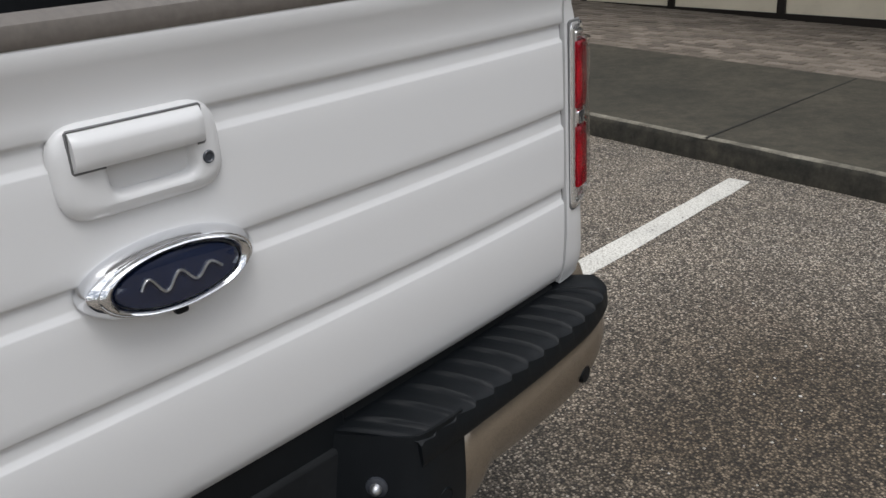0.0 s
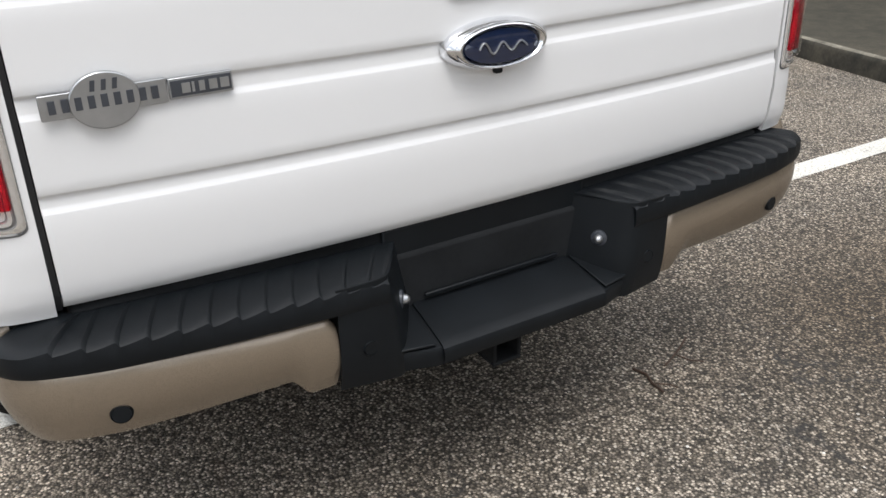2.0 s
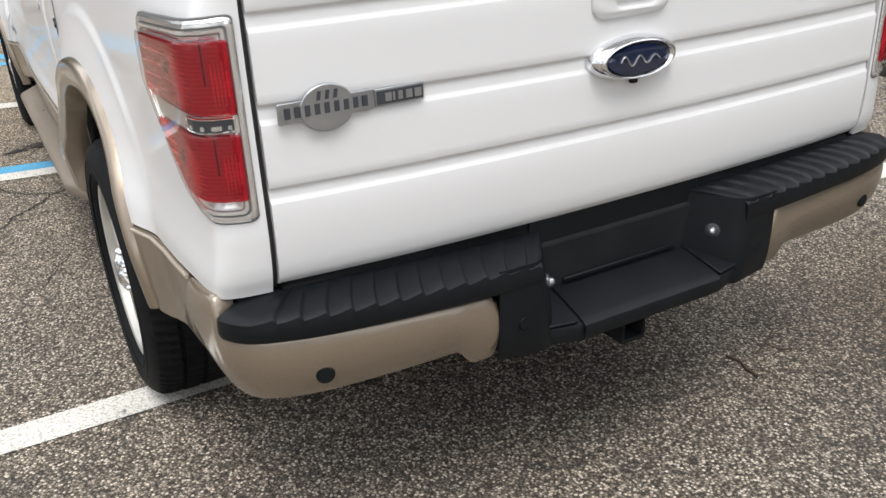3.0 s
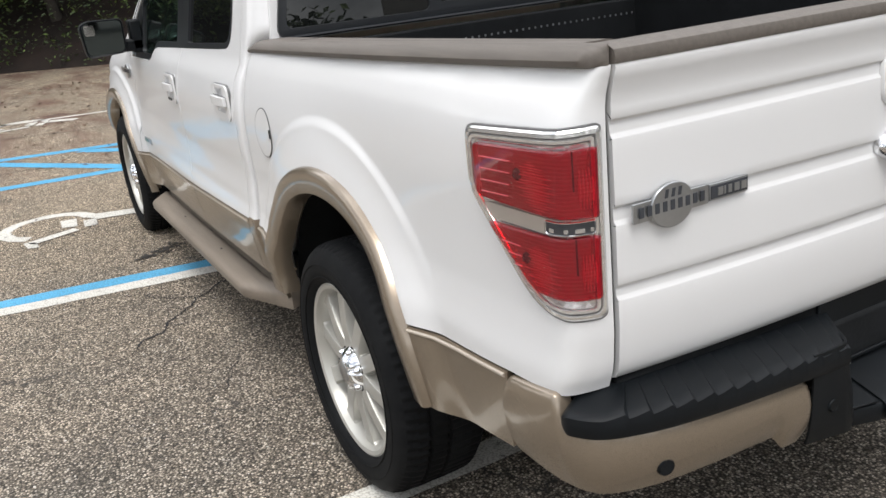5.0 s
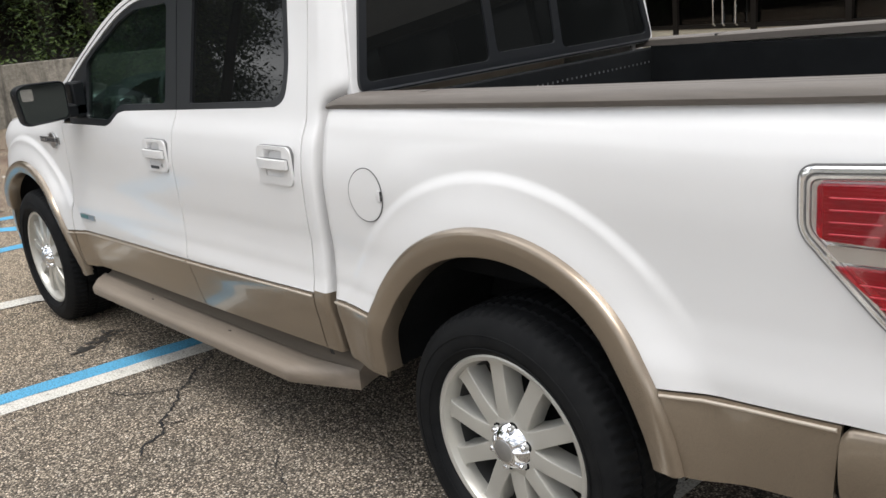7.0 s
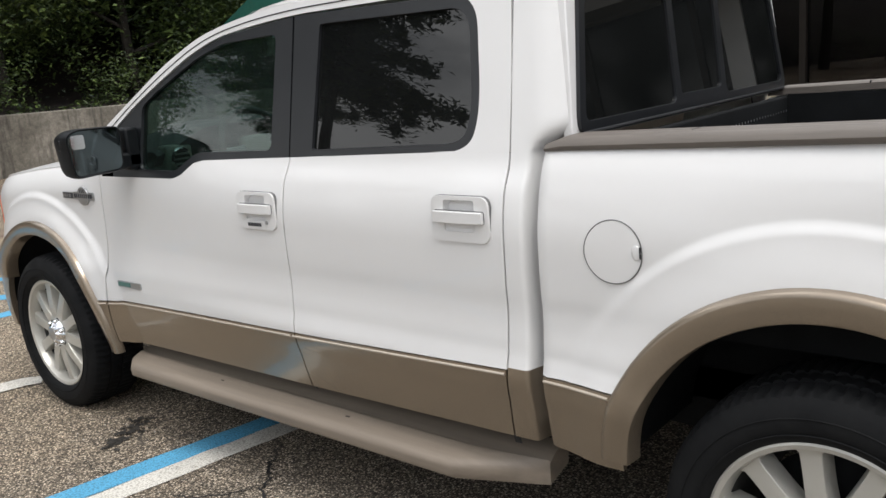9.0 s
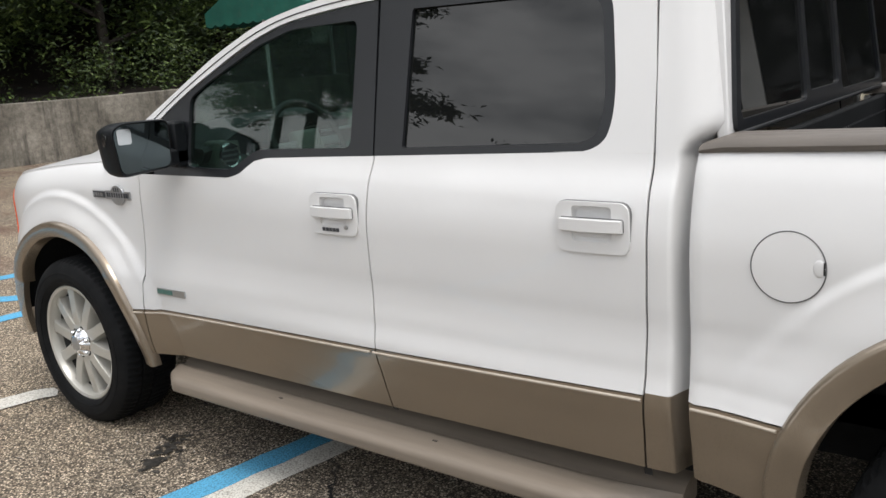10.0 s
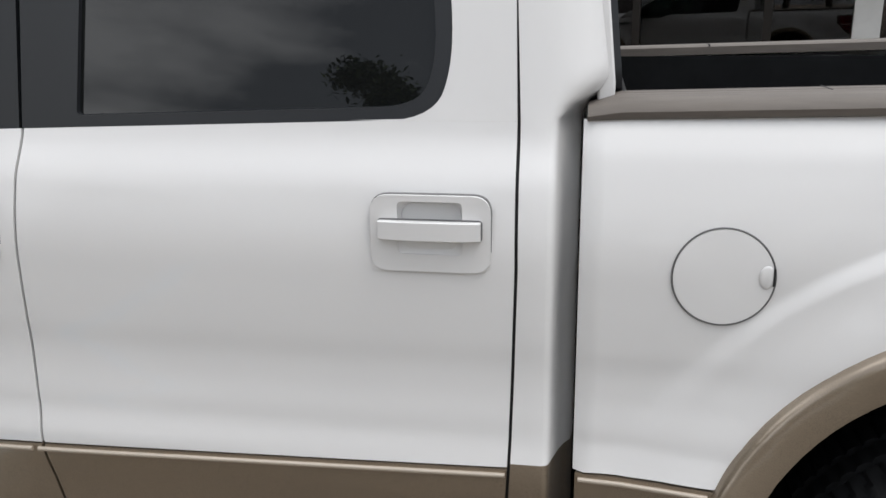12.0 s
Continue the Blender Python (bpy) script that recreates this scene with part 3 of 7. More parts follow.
def half_width(x, z):
    """How far the side of the body stands from the centre line."""
    w = section(z)
    r = math.hypot(x - REAR_AXLE, z - HUB_Z)
    a = math.degrees(math.atan2(z - HUB_Z, x - REAR_AXLE))
    keep = smooth((a - 28) / 30)
    rc = 0.745 + 0.037 * max(0.0, math.cos(radians(a - 95))) ** 3
    keep *= 0.25 + 0.75 * smooth((168 - a) / 26)
    w += keep * 0.010 * smooth((rc - r) / 0.034) + lerp(0.036, 0.024, keep) * smooth((rc - 0.02 - r) / 0.16)
    r = math.hypot(x - FRONT_AXLE, z - HUB_Z)
    w += 0.018 * smooth((0.720 - r) / 0.034) + 0.024 * smooth((0.690 - r) / 0.12)
    w += side_fill(z) * smooth((x + 3.0) / 1.4) * smooth((0.30 - x) / 0.7) * smooth((1.30 - z) / 0.26)
    if x > 0.66:
        t = rear_taper(x, z)
        w = lerp(w - 0.024 * t * t, 0.834, t ** 42)
    if -0.80 < x < -0.728:
        w -= 0.012 * ((-0.728 - x) / 0.020) ** 2
    if -2.4 < x < -0.80 and z > 1.19:
        w = lerp(w, glasshouse(z) + 0.002, smooth((z - 1.19) / 0.10) * smooth((x + 2.4) / 0.4))
    if x < -3.05:
        t = clamp((z - hood_edge(x) + 0.13) / 0.13)
        w -= 0.06 * t * t * clamp((-3.05 - x) / 0.3)
    if x < -3.95:
        w -= 0.16 * ((-3.95 - x) / 0.5) ** 2.0
    return w


def glasshouse(z):
    """Half-width of the side of the cab above the belt line."""
    return 0.907 - (z - 1.29) * 0.215


tan_top = line([(-4.5, 0.60), (-3.21, 0.623), (-2.2, 0.653), (-0.86, 0.688), (-0.76, 0.689), (0.48, 0.712), (0.93, 0.732)])
sill = line([(-3.2, 0.425), (-1.78, 0.455), (-0.86, 0.470), (-0.5, 0.470), (0.55, 0.50), (0.93, 0.535)])


def panel(xl, xr, zlo, zhi, nx, nz, s, proud=0.0, ease=False):
    """A curved piece of the body side: xl(z), xr(z) its ends, zlo(x), zhi(x) its lower and upper edge."""
    rows = []
    zm = 0.9
    for i in range(nx + 1):
        u = 1 - (1 - i / nx) ** 2 if ease else i / nx
        xn = lerp(xl(zm), xr(zm), u)
        row = []
        for j in range(nz + 1):
            z = lerp(zlo(xn), zhi(xn), j / nz)
            x = lerp(xl(z), xr(z), u)
            row.append((x, s * (half_width(x, z) + proud), z))
        rows.append(row)
    return grid(rows, (0, s, 0))


def arch(cx, r, base, cz=HUB_Z):
    """Lower edge of a panel with a wheel opening."""
    def f(x):
        d = abs(x - cx)
        return max(base(x), cz + math.sqrt(r * r - d * d)) if d < r else base(x)
    return f


def flare(cx, r0, r1, a0, a1, s, cz=HUB_Z):
    """The moulded lip round a wheel opening, from angle a0 to a1."""
    rows = []
    n = 44
    for k in range(n + 1):
        a = radians(lerp(a0, a1, k / n))
        ca, sa = math.cos(a), math.sin(a)
        row = []
        for r, d in ((r1 + 0.004, -0.02), (r1, 0.009), (r1 - 0.006, 0.018), (r1 - 0.016, 0.022), (lerp(r1, r0, 0.5), 0.018), (r0 + 0.012, 0.015), (r0 + 0.003, 0.011), (r0, 0.004), (r0 - 0.004, -0.05)):
            x, z = cx + r * ca, cz + r * sa
            row.append((x, s * (half_width(cx + (r1 - 0.02) * ca, cz + (r1 - 0.02) * sa) + d), z))
        rows.append(row)
    return grid(rows, (0, s, 0))


def const(v):
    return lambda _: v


seam_front = line([(0.40, -3.085), (0.65, -3.092), (1.17, -3.051), (1.25, -3.05)])
seam_mid = line([(0.45, -1.768), (0.633, -1.790), (0.83, -1.797), (1.05, -1.795), (1.28, -1.786)])
seam_rear = line([(0.45, -0.874), (0.68, -0.862), (1.05, -0.853), (1.30, -0.856)])
belt_front = line([(-3.06, 1.190), (-2.50, 1.193), (-2.44, 1.208), (-2.36, 1.255), (-2.30, 1.266), (-1.79, 1.280)])
belt_rear = line([(-1.79, 1.280), (-1.10, 1.300), (-0.86, 1.300)])
GAP = 0.003
BACK_LEAN = 0.10
bed_top = line([(-0.76, 1.304), (0.19, 1.327), (1.09, 1.350)])

FRONT_GLASS = rounded([(-2.745, 1.222), (-2.49, 1.220), (-2.35, 1.292), (-1.895, 1.302), (-1.892, 1.700), (-2.20, 1.692), (-2.365, 1.650), (-2.65, 1.530), (-2.75, 1.478)], 0.03)
FRONT_FRAME = [(-2.96, 1.186), (-2.50, 1.192), (-2.44, 1.207), (-2.36, 1.254), (-2.30, 1.266), (-1.796, 1.279), (-1.801, 1.50), (-1.806, 1.752), (-1.87, 1.748),
               (-2.20, 1.716), (-2.37, 1.672), (-2.66, 1.547), (-2.79, 1.482), (-2.93, 1.400), (-2.985, 1.345)]
REAR_GLASS = ring_of([(-1.676, 1.305), (-1.024, 1.325), (-0.998, 1.42), (-1.03, 1.708), (-1.664, 1.715)], [0.010, 0.075, 0.075, 0.075, 0.012], 8, 1)
REAR_FRAME = rounded([(-1.788, 1.2805), (-1.00, 1.301), (-0.968, 1.42), (-1.005, 1.745), (-1.794, 1.753)], 0.10, 8)
REAR_FRAME = [(-1.788, 1.2805)] + [p for p in REAR_FRAME if p[0] > -1.60] + [(-1.794, 1.753)]


def door_handle(door, cx, cz, s, keypad, w=0.212, h=0.138):
    """A pull handle in a moulded bezel; the driver's has a keypad and a lock."""
    def at(a, b, d):
        x, z = cx + a, cz + b
        return (x, s * (half_width(cx, cz) + d), z)
    outer = rounded([(-w / 2, -h / 2), (w / 2, -h / 2), (w / 2, h / 2), (-w / 2, h / 2)], 0.032, 6)
    pocket = rounded([(-0.056, -0.036), (0.056, -0.036), (0.056, 0.056), (-0.056, 0.056)], 0.010, 4)
    bz = plate(outer, [pocket], lambda a, b: at(a, b, 0.011), (0, -s * 0.02, 0))
    part("handle_gasket", plate([(a * 1.010, b * 1.016) for a, b in outer], [pocket], lambda a, b: at(a, b, 0.0035), (0, -s * 0.01, 0)), GASKET, door, "", 0)
    handle = part("handle_bezel", bz, WHITE, door, "white moulded door handle surround", 35, 0.006, segments=3)
    rows = []
    for i in range(13):
        a = lerp(-0.058, 0.058, i / 12)
        e = smooth(min(i, 12 - i) / 2.5)
        row = []
        for j in range(11):
            b = lerp(-0.038, 0.058, j / 10)
            f = smooth(min(j, 10 - j) / 2.5)
            row.append(at(a, b, 0.008 - (0.058 if j > 5 else 0.012) * e * f))
        rows.append(row)
    part("handle_pocket", grid(rows, (0, s, 0)), WHITE, handle)
    ring = []
    for i in range(17):
        t = i / 16
        a = lerp(-0.088, 0.088, t)
        e = abs(2 * t - 1)
        lift = 0.030 - 0.006 * e ** 3
        hh = 0.0172 - 0.001 * e ** 6
        zc = 0.008
        ring.append([at(a, zc + q * hh, lift - dd) for q, dd in ((1.0, 0.010), (0.96, 0.0015), (0.88, 0.0), (-0.88, 0.0), (-0.96, 0.0015), (-1.0, 0.010), (-0.9, 0.016), (0.9, 0.016))])
    bm = grid(ring, None, True)
    for e in (0, -1):
        bm.verts.ensure_lookup_table()
        bm.faces.new([bm.verts[(0 if e == 0 else 16 * 8) + k] for k in range(8)])
    bmesh.ops.recalc_face_normals(bm, faces=bm.faces[:])
    part("pull", bm, WHITE, handle, "white pull bar", 30)
    edge = rounded([(-0.0905, -0.0105), (0.0905, -0.0105), (0.0905, 0.0265), (-0.0905, 0.0265)], 0.007)
    part("pull_gap", plate(edge, [[(-0.054, -0.008), (0.054, -0.008), (0.054, 0.024), (-0.054, 0.024)]], lambda a, b: at(a, b, 0.0122), (0, -s * 0.003, 0)), GASKET, handle, "thin dark gap round the pull bar", 0)
    if keypad:
        for k in range(5):
            a = -0.045 + 0.0155 * k
            part("keypad_button", box((cx + a - 0.0055, s * (half_width(cx, cz) + 0.011) - 0.003, cz - 0.056), (cx + a + 0.0055, s * (half_width(cx, cz) + 0.011) + 0.003, cz - 0.044)), BADGE_DARK, handle, "grey rubber keypad button")
        part("lock", lathe([(0.0, 0.004), (0.006, 0.004), (0.0075, 0.0)], (cx + 0.055, s * (half_width(cx, cz) + 0.0112), cz - 0.040), 20, s), BADGE, handle, "dark lock barrel")


def cab_side(s):
    """Fender, doors, corner and window frames of one side."""
    left = s < 0
    # front fender
    f_lo = arch(FRONT_AXLE, 0.535, line([(-4.5, 0.62), (-4.2, 0.62), (-3.25, 0.622), (-3.0, 0.63)]))
    bm = panel(line([(0.6, -4.44), (0.9, -4.40), (1.05, -4.36), (1.2, -4.30)]), lambda z: seam_front(z) - GAP, f_lo, lambda x: hood_edge(x) - 0.004, 110, 44, s)
    fender = part("front_fender", bm, WHITE, truck, "white front fender", 40, 0.0, 0.012)
    part("wheel_flare", flare(FRONT_AXLE, 0.508, 0.578, -2, 152, s), TAN, fender, "tan wheel arch moulding")
    bm = panel(lambda z: FRONT_AXLE + 0.53, lambda z: seam_front(z) - GAP, sill, lambda x: tan_top(x) - 0.003, 8, 8, s, 0.0015)
    part("lower_panel", bm, TAN, fender, "tan lower body panel", 40, 0.0, 0.012)
    # side marker of the head lamp
    rows = [[(x, s * (half_width(x, z) + 0.006), z) for z in (lerp(0.84, 1.06, j / 10) for j in range(11))] for x in (lerp(-4.415, -4.33, i / 8) for i in range(9))]
    part("side_marker", grid(rows, (0, s, 0)), AMBER, fender, "red-orange side marker lens", 40, 0.0, 0.01)
    rows = []
    for i in range(15):
        q = 1 - i / 14
        row = []
        for j in range(13):
            z = lerp(0.345, 0.668, j / 12)
            xr = FRONT_AXLE - math.sqrt(0.512 ** 2 - (z - HUB_Z) ** 2)
            row.append((lerp(xr, -4.48, q), s * (0.972 - 0.15 * q * q - 0.03 * (1 - j / 12) ** 2), z))
        rows.append(row)
    bm = grid(rows, (0, s, 0))
    part("bumper_end", bm, TAN, fender, "tan end of the front bumper", 40, 0.0, 0.03)
    # front door
    bm = panel(lambda z: seam_front(z) + GAP, lambda z: seam_mid(z) - GAP, lambda x: tan_top(x) + 0.001, belt_front, 50, 40, s)
    door = part("front_door", bm, WHITE, truck, "white front door", 40, 0.0, 0.015)
    bm = panel(lambda z: seam_front(z) + GAP, lambda z: seam_mid(z) - GAP, sill, lambda x: tan_top(x) - 0.003, 30, 10, s, 0.0015)
    part("lower_panel", bm, TAN, door, "tan lower door panel", 40, 0.0, 0.015)
    part("window_frame", plate(FRONT_FRAME, [FRONT_GLASS], lambda x, z: (x, s * (glasshouse(z) - 0.001), z), (0, -s * 0.03, 0)), TRIM, door, "black window frame and pillar", 30, 0.004)
    part("window_glass", plate(FRONT_GLASS, [], lambda x, z: (x, s * (glasshouse(z) - 0.012), z), (0, -s * 0.004, 0)), GLASS_FRONT, door, "green-tinted side window")
    door_handle(door, -1.932, 1.097, s, left, 0.208, 0.134)
    # rear door
    bm = panel(lambda z: seam_mid(z) + GAP, lambda z: seam_rear(z) - GAP, lambda x: tan_top(x) + 0.001, belt_rear, 46, 40, s)
    rdoor = part("rear_door", bm, WHITE, truck, "white rear door", 40, 0.0, 0.015)
    bm = panel(lambda z: seam_mid(z) + GAP, lambda z: seam_rear(z) - GAP, sill, lambda x: tan_top(x) - 0.003, 30, 10, s, 0.0015)
    part("lower_panel", bm, TAN, rdoor, "tan lower door panel", 40, 0.0, 0.015)
    part("window_frame", plate(REAR_FRAME, [REAR_GLASS], lambda x, z: (x, s * (glasshouse(z) + 0.001), z), (0, -s * 0.03, 0)), TRIM, rdoor, "black window frame and pillar", 30, 0.004)
    part("window_glass", plate(REAR_GLASS, [], lambda x, z: (x, s * (glasshouse(z) - 0.010), z), (0, -s * 0.004, 0)), GLASS_REAR, rdoor, "dark privacy glass")
    side = [(x, z) for x, z in REAR_FRAME if x > -1.16 and z > 1.3005]
    post = [(-1.15, 1.3001), (-0.859, 1.3001), (-0.866, 1.50), (-0.885, 1.753)] + [(x + 0.0006, z) for x, z in side[::-1]]
    part("upper_frame", plate(post, [], lambda x, z: (x, s * (glasshouse(z) + 0.002), z), (0, -s * 0.03, 0)), WHITE, rdoor, "white door frame", 30)
    door_handle(rdoor, -1.000, 1.117, s, False, 0.208, 0.134)
    # rail from hood to roof
    outer = [(-3.34, 1.235), (-3.06, 1.385), (-2.78, 1.535), (-2.55, 1.650), (-2.30, 1.738), (-1.99, 1.785), (-1.71, 1.800), (-1.2, 1.806), (-0.86, 1.795)]
    inner = [(-0.86, 1.758), (-1.20, 1.760), (-1.71, 1.758), (-1.87, 1.752), (-2.20, 1.720), (-2.37, 1.676), (-2.66, 1.551), (-2.79, 1.486), (-2.93, 1.404), (-3.05, 1.32), (-3.17, 1.235)]
    fo, fi = curve(outer), curve(inner[::-1])
    outer = [(x, fo(x)) for x in (lerp(outer[0][0], outer[-1][0], i / 48) for i in range(49))]
    inner = [(x, fi(x)) for x in (lerp(inner[0][0], inner[-1][0], i / 48) for i in range(49))]
    part("roof_rail", plate(outer + inner, [], lambda x, z: (x, s * (glasshouse(z) + 0.004), z), (0, -s * 0.06, 0)), WHITE, truck, "white windscreen pillar and roof rail", 40, 0.010, segments=3)
    path = [(x, s * (glasshouse(lerp(fi(x), fo(x), 0.45)) + 0.0045), lerp(fi(x), fo(x), 0.45)) for x in (lerp(-3.02, -0.90, i / 60) for i in range(61))]
    part("roof_seam", tube(path, 0.0022, 6), SEAL, truck, "thin dark seam along the roof rail", 60)
    # rounded rear corner of the cab
    rows = []
    for j in range(60):
        z = lerp(0.47, 1.80, j / 59)
        up = smooth((z - 1.22) / 0.10)
        w = lerp(half_width(-0.84, min(z, 1.30)), glasshouse(z) + 0.002, up)
        over = smooth((z - 1.30) / 0.07)
        back = lerp(-0.756, -0.700, over) - max(0.0, z - 1.36) * BACK_LEAN
        rad, dp = 0.105, 0.09
        row = [(seam_rear(z) + GAP - max(0.0, z - 1.3) * 0.05, s * (w + (0.0015 if z < tan_top(-0.85) else 0.0)), z)]
        fold = ((0.076, 0.0), (0.048, 0.0006), (0.040, 0.003), (0.0355, 0.009), (0.0325, 0.020), (0.027, 0.042), (0.020, 0.068), (0.011, 0.092), (0.0, 0.110))
        for k, (fb, fd) in enumerate(fold):
            a = radians(90 * k / 8)
            row.append((back - lerp(fb, rad * (1 - math.sin(a)), over), s * (w - lerp(fd, dp * (1 - math.cos(a)), over)), z))
        row.append((back + 0.004, s * (w - lerp(0.145, 0.12, over)), z))
        rows.append(row)
    cut = next(j for j in range(60) if rows[j][0][2] > tan_top(-0.85))
    part("cab_corner", grid(rows[cut:], (0.3, s, 0)), WHITE, truck, "white rear corner of the cab", 45, 0.0, 0.01)
    part("lower_corner", grid(rows[:cut + 1], (0.3, s, 0)), TAN, truck, "tan lower corner of the cab", 45, 0.0, 0.01)
    # bed side
    b_lo = arch(REAR_AXLE, 0.520, lambda x: tan_top(x) + 0.001, HUB_Z + 0.08)
    bm = panel(const(-0.748), lambda z: gate_end(z) - 0.0005, b_lo, bed_top, 190, 84, s, 0.0, True)
    bed = part("bed_side", bm, WHITE, truck, "white bed side with bulging wheel arch", 40, 0.0, 0.012)
    part("wheel_flare", flare(REAR_AXLE, 0.478, 0.557, 4, 176, s, HUB_Z + 0.08), TAN, bed, "tan wheel arch moulding")
    part("lower_panel", panel(const(-0.744), const(-0.498), sill, lambda x: tan_top(x) - 0.003, 10, 10, s, 0.0015), TAN, bed, "tan lower panel", 40, 0.0, 0.015)
    part("lower_panel", panel(const(0.505), line([(0.5, 0.868), (0.73, 0.893)]), sill, lambda x: tan_top(x) - 0.003, 16, 10, s, 0.0015), TAN, bed, "tan lower panel", 40, 0.0, 0.015)
    # bright bead along the top of the tan panels, and dark seals behind the door gaps
    for owner, x0, x1 in ((fender, -3.155, -3.098), (door, -3.085, -1.815), (rdoor, -1.802, -0.868), (bed, -0.738, -0.520), (bed, 0.508, 0.885)):
        n = max(3, int((x1 - x0) / 0.08))
        path = [(x, s * (half_width(x, tan_top(x) - 0.013) + 0.0035), tan_top(x) - 0.013) for x in (lerp(x0, x1, i / n) for i in range(n + 1))]
        part("trim_bead", tube(path, 0.0050, 8), TAN_EDGE, owner, "", 60)
    for owner, seam, top in ((door, seam_front, 1.185), (door, seam_mid, 1.272), (rdoor, seam_rear, 1.225)):
        part("door_seal", panel(lambda z: seam(z) - 0.012, lambda z: seam(z) + 0.012, const(0.44), const(top), 2, 40, s, -0.009), SEAL, owner, "", 60)
    rows = []
    for z in (lerp(1.215, 1.76, i / 24) for i in range(25)):
        w = lerp(half_width(-0.84, min(z, 1.30)), glasshouse(z), smooth((z - 1.22) / 0.10)) - 0.006
        x = seam_rear(z) - max(0.0, z - 1.3) * 0.05
        rows.append([(x - 0.008, s * w, z), (x, s * w, z), (x + 0.008, s * w, z)])
    part("door_seal", grid(rows, (0, s, 0)), SEAL, rdoor, "", 60)
    zs = [lerp(0.738, 1.352, i / 40) for i in range(41)]
    part("gate_gap", grid([[(gate_end(z) - 0.02, s * 0.8375, z), (gate_end(z) - 0.010, s * 0.8375, z), (gate_end(z) - 0.010, s * 0.8280, z), (gate_end(z) - 0.02, s * 0.8280, z)] for z in zs], (1, 0, 0)), SEAL, bed, "dark gap beside the tailgate", 0)
    return fender, door, rdoor, bed


sides = {s: cab_side(s) for s in (-1, 1)}
# fuel filler door on the driver's side
fx, fz, fr = -0.5155, 1.0585, 0.0795
bm = bmesh.new()
ring_o = [bm.verts.new((fx + fr * math.cos(a), -(half_width(fx + fr * math.cos(a), fz + fr * math.sin(a)) + 0.0035), fz + fr * math.sin(a))) for a in (2 * math.pi * k / 56 for k in range(56))]
mid = bm.verts.new((fx, -(half_width(fx, fz) + 0.0045), fz))
for k in range(56):
    bm.faces.new((mid, ring_o[(k + 1) % 56], ring_o[k]))
bm.normal_update()
if bm.faces[:][0].normal.y > 0:
    bmesh.ops.reverse_faces(bm, faces=bm.faces[:])
fuel = part("fuel_door", bm, WHITE, sides[-1][3], "round white fuel filler door", 60, 0.0, 0.0)
rim_pts = [(fx + (fr + 0.002) * math.cos(a), -(half_width(fx + fr * math.cos(a), fz + fr * math.sin(a)) + 0.0018), fz + (fr + 0.002) * math.sin(a)) for a in (2 * math.pi * k / 56 for k in range(57))]
part("fuel_door_gap", tube(rim_pts, 0.0015, 6, False), GASKET, sides[-1][3], "dark gap round the filler door")
rows = [[(fx + fr - 0.012 + 0.013 * math.sin(b) * math.cos(a), -(half_width(fx + fr, fz) + 0.0045 + 0.003 * math.cos(b)), fz + 0.004 + 0.020 * math.sin(b) * math.sin(a)) for a in (2 * math.pi * k / 16 for k in range(16))] for b in (0.05, 0.5, 0.9, 1.3, 1.57)]
# thin dark bar paints the small shade at the notch's edge
part("notch_shade", box((fx + fr - 0.003, -(half_width(fx + fr, fz) + 0.0075), fz - 0.010), (fx + fr + 0.0005, -(half_width(fx + fr, fz) + 0.001), fz + 0.019)), SEAL, sides[-1][3], "dark bar for the shade beside the finger notch", 0)
part("finger_notch", grid(rows, (0, -1, 0), True), WHITE, sides[-1][3], "moulded finger notch", 60)


# dark liners inside the wheel openings, floor pan and frame
def wheel_well(cx, s):
    rows = []
    for k in range(25):
        a = radians(lerp(4, 174, k / 24))
        rows.append([(cx + 0.53 * math.cos(a), s * y, HUB_Z + 0.035 + 0.53 * math.sin(a)) for y in (0.93, 0.80, 0.62, 0.50)])
    bm = grid(rows)
    rows = [[(cx + r * math.cos(radians(lerp(4, 174, k / 24))), s * 0.50, HUB_Z + 0.035 + r * math.sin(radians(lerp(4, 174, k / 24)))) for r in (0.53, 0.05)] for k in range(25)]
    bm = merge(bm, grid(rows))
    bmesh.ops.remove_doubles(bm, verts=bm.verts[:], dist=0.0005)
    bmesh.ops.recalc_face_normals(bm, faces=bm.faces[:])
    return bm


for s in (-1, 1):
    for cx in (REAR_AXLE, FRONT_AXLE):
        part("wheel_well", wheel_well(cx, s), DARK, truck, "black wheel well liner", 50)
# the last box is unseen, added to deepen the shade under the rear
part("floor_pan", merge(box((-3.1, -0.86, 0.44), (-0.72, 0.86, 0.50)), box((-0.70, -0.50, 0.50), (1.02, 0.50, 0.60)), box((0.53, -0.88, 0.525), (1.0, 0.88, 0.56)), box((-0.72, -0.88, 0.50), (-0.53, 0.88, 0.56)), box((-4.35, -0.80, 0.40), (-4.25, 0.80, 0.60)), box((-4.4, -0.46, 0.38), (0.80, -0.36, 0.50)), box((-4.4, 0.36, 0.38), (0.80, 0.46, 0.50)), box((0.30, -0.34, 0.36), (0.98, 0.34, 0.51))), DARK, truck, "dark underbody, frame rails and a rear block added for shade", 0)
spare = lathe([(0.16, -0.10), (0.28, -0.11), (0.36, -0.08), (0.375, 0.0), (0.36, 0.08), (0.28, 0.11), (0.16, 0.10)], (0, 0, 0), 40, 1)
spare.transform(Matrix.Translation((0.60, 0.0, 0.44)) @ Matrix.Rotation(radians(90), 4, "X"))
part("spare_tyre", spare, RUBBER, truck, "spare tyre slung under the bed", 40)
part("rear_axle", merge(tube([(0, -0.80, HUB_Z), (0, 0.80, HUB_Z)], 0.05, 14), tube([(0, -0.14, HUB_Z), (0, 0.14, HUB_Z)], 0.15, 18)), DARK, truck, "dark rear axle")
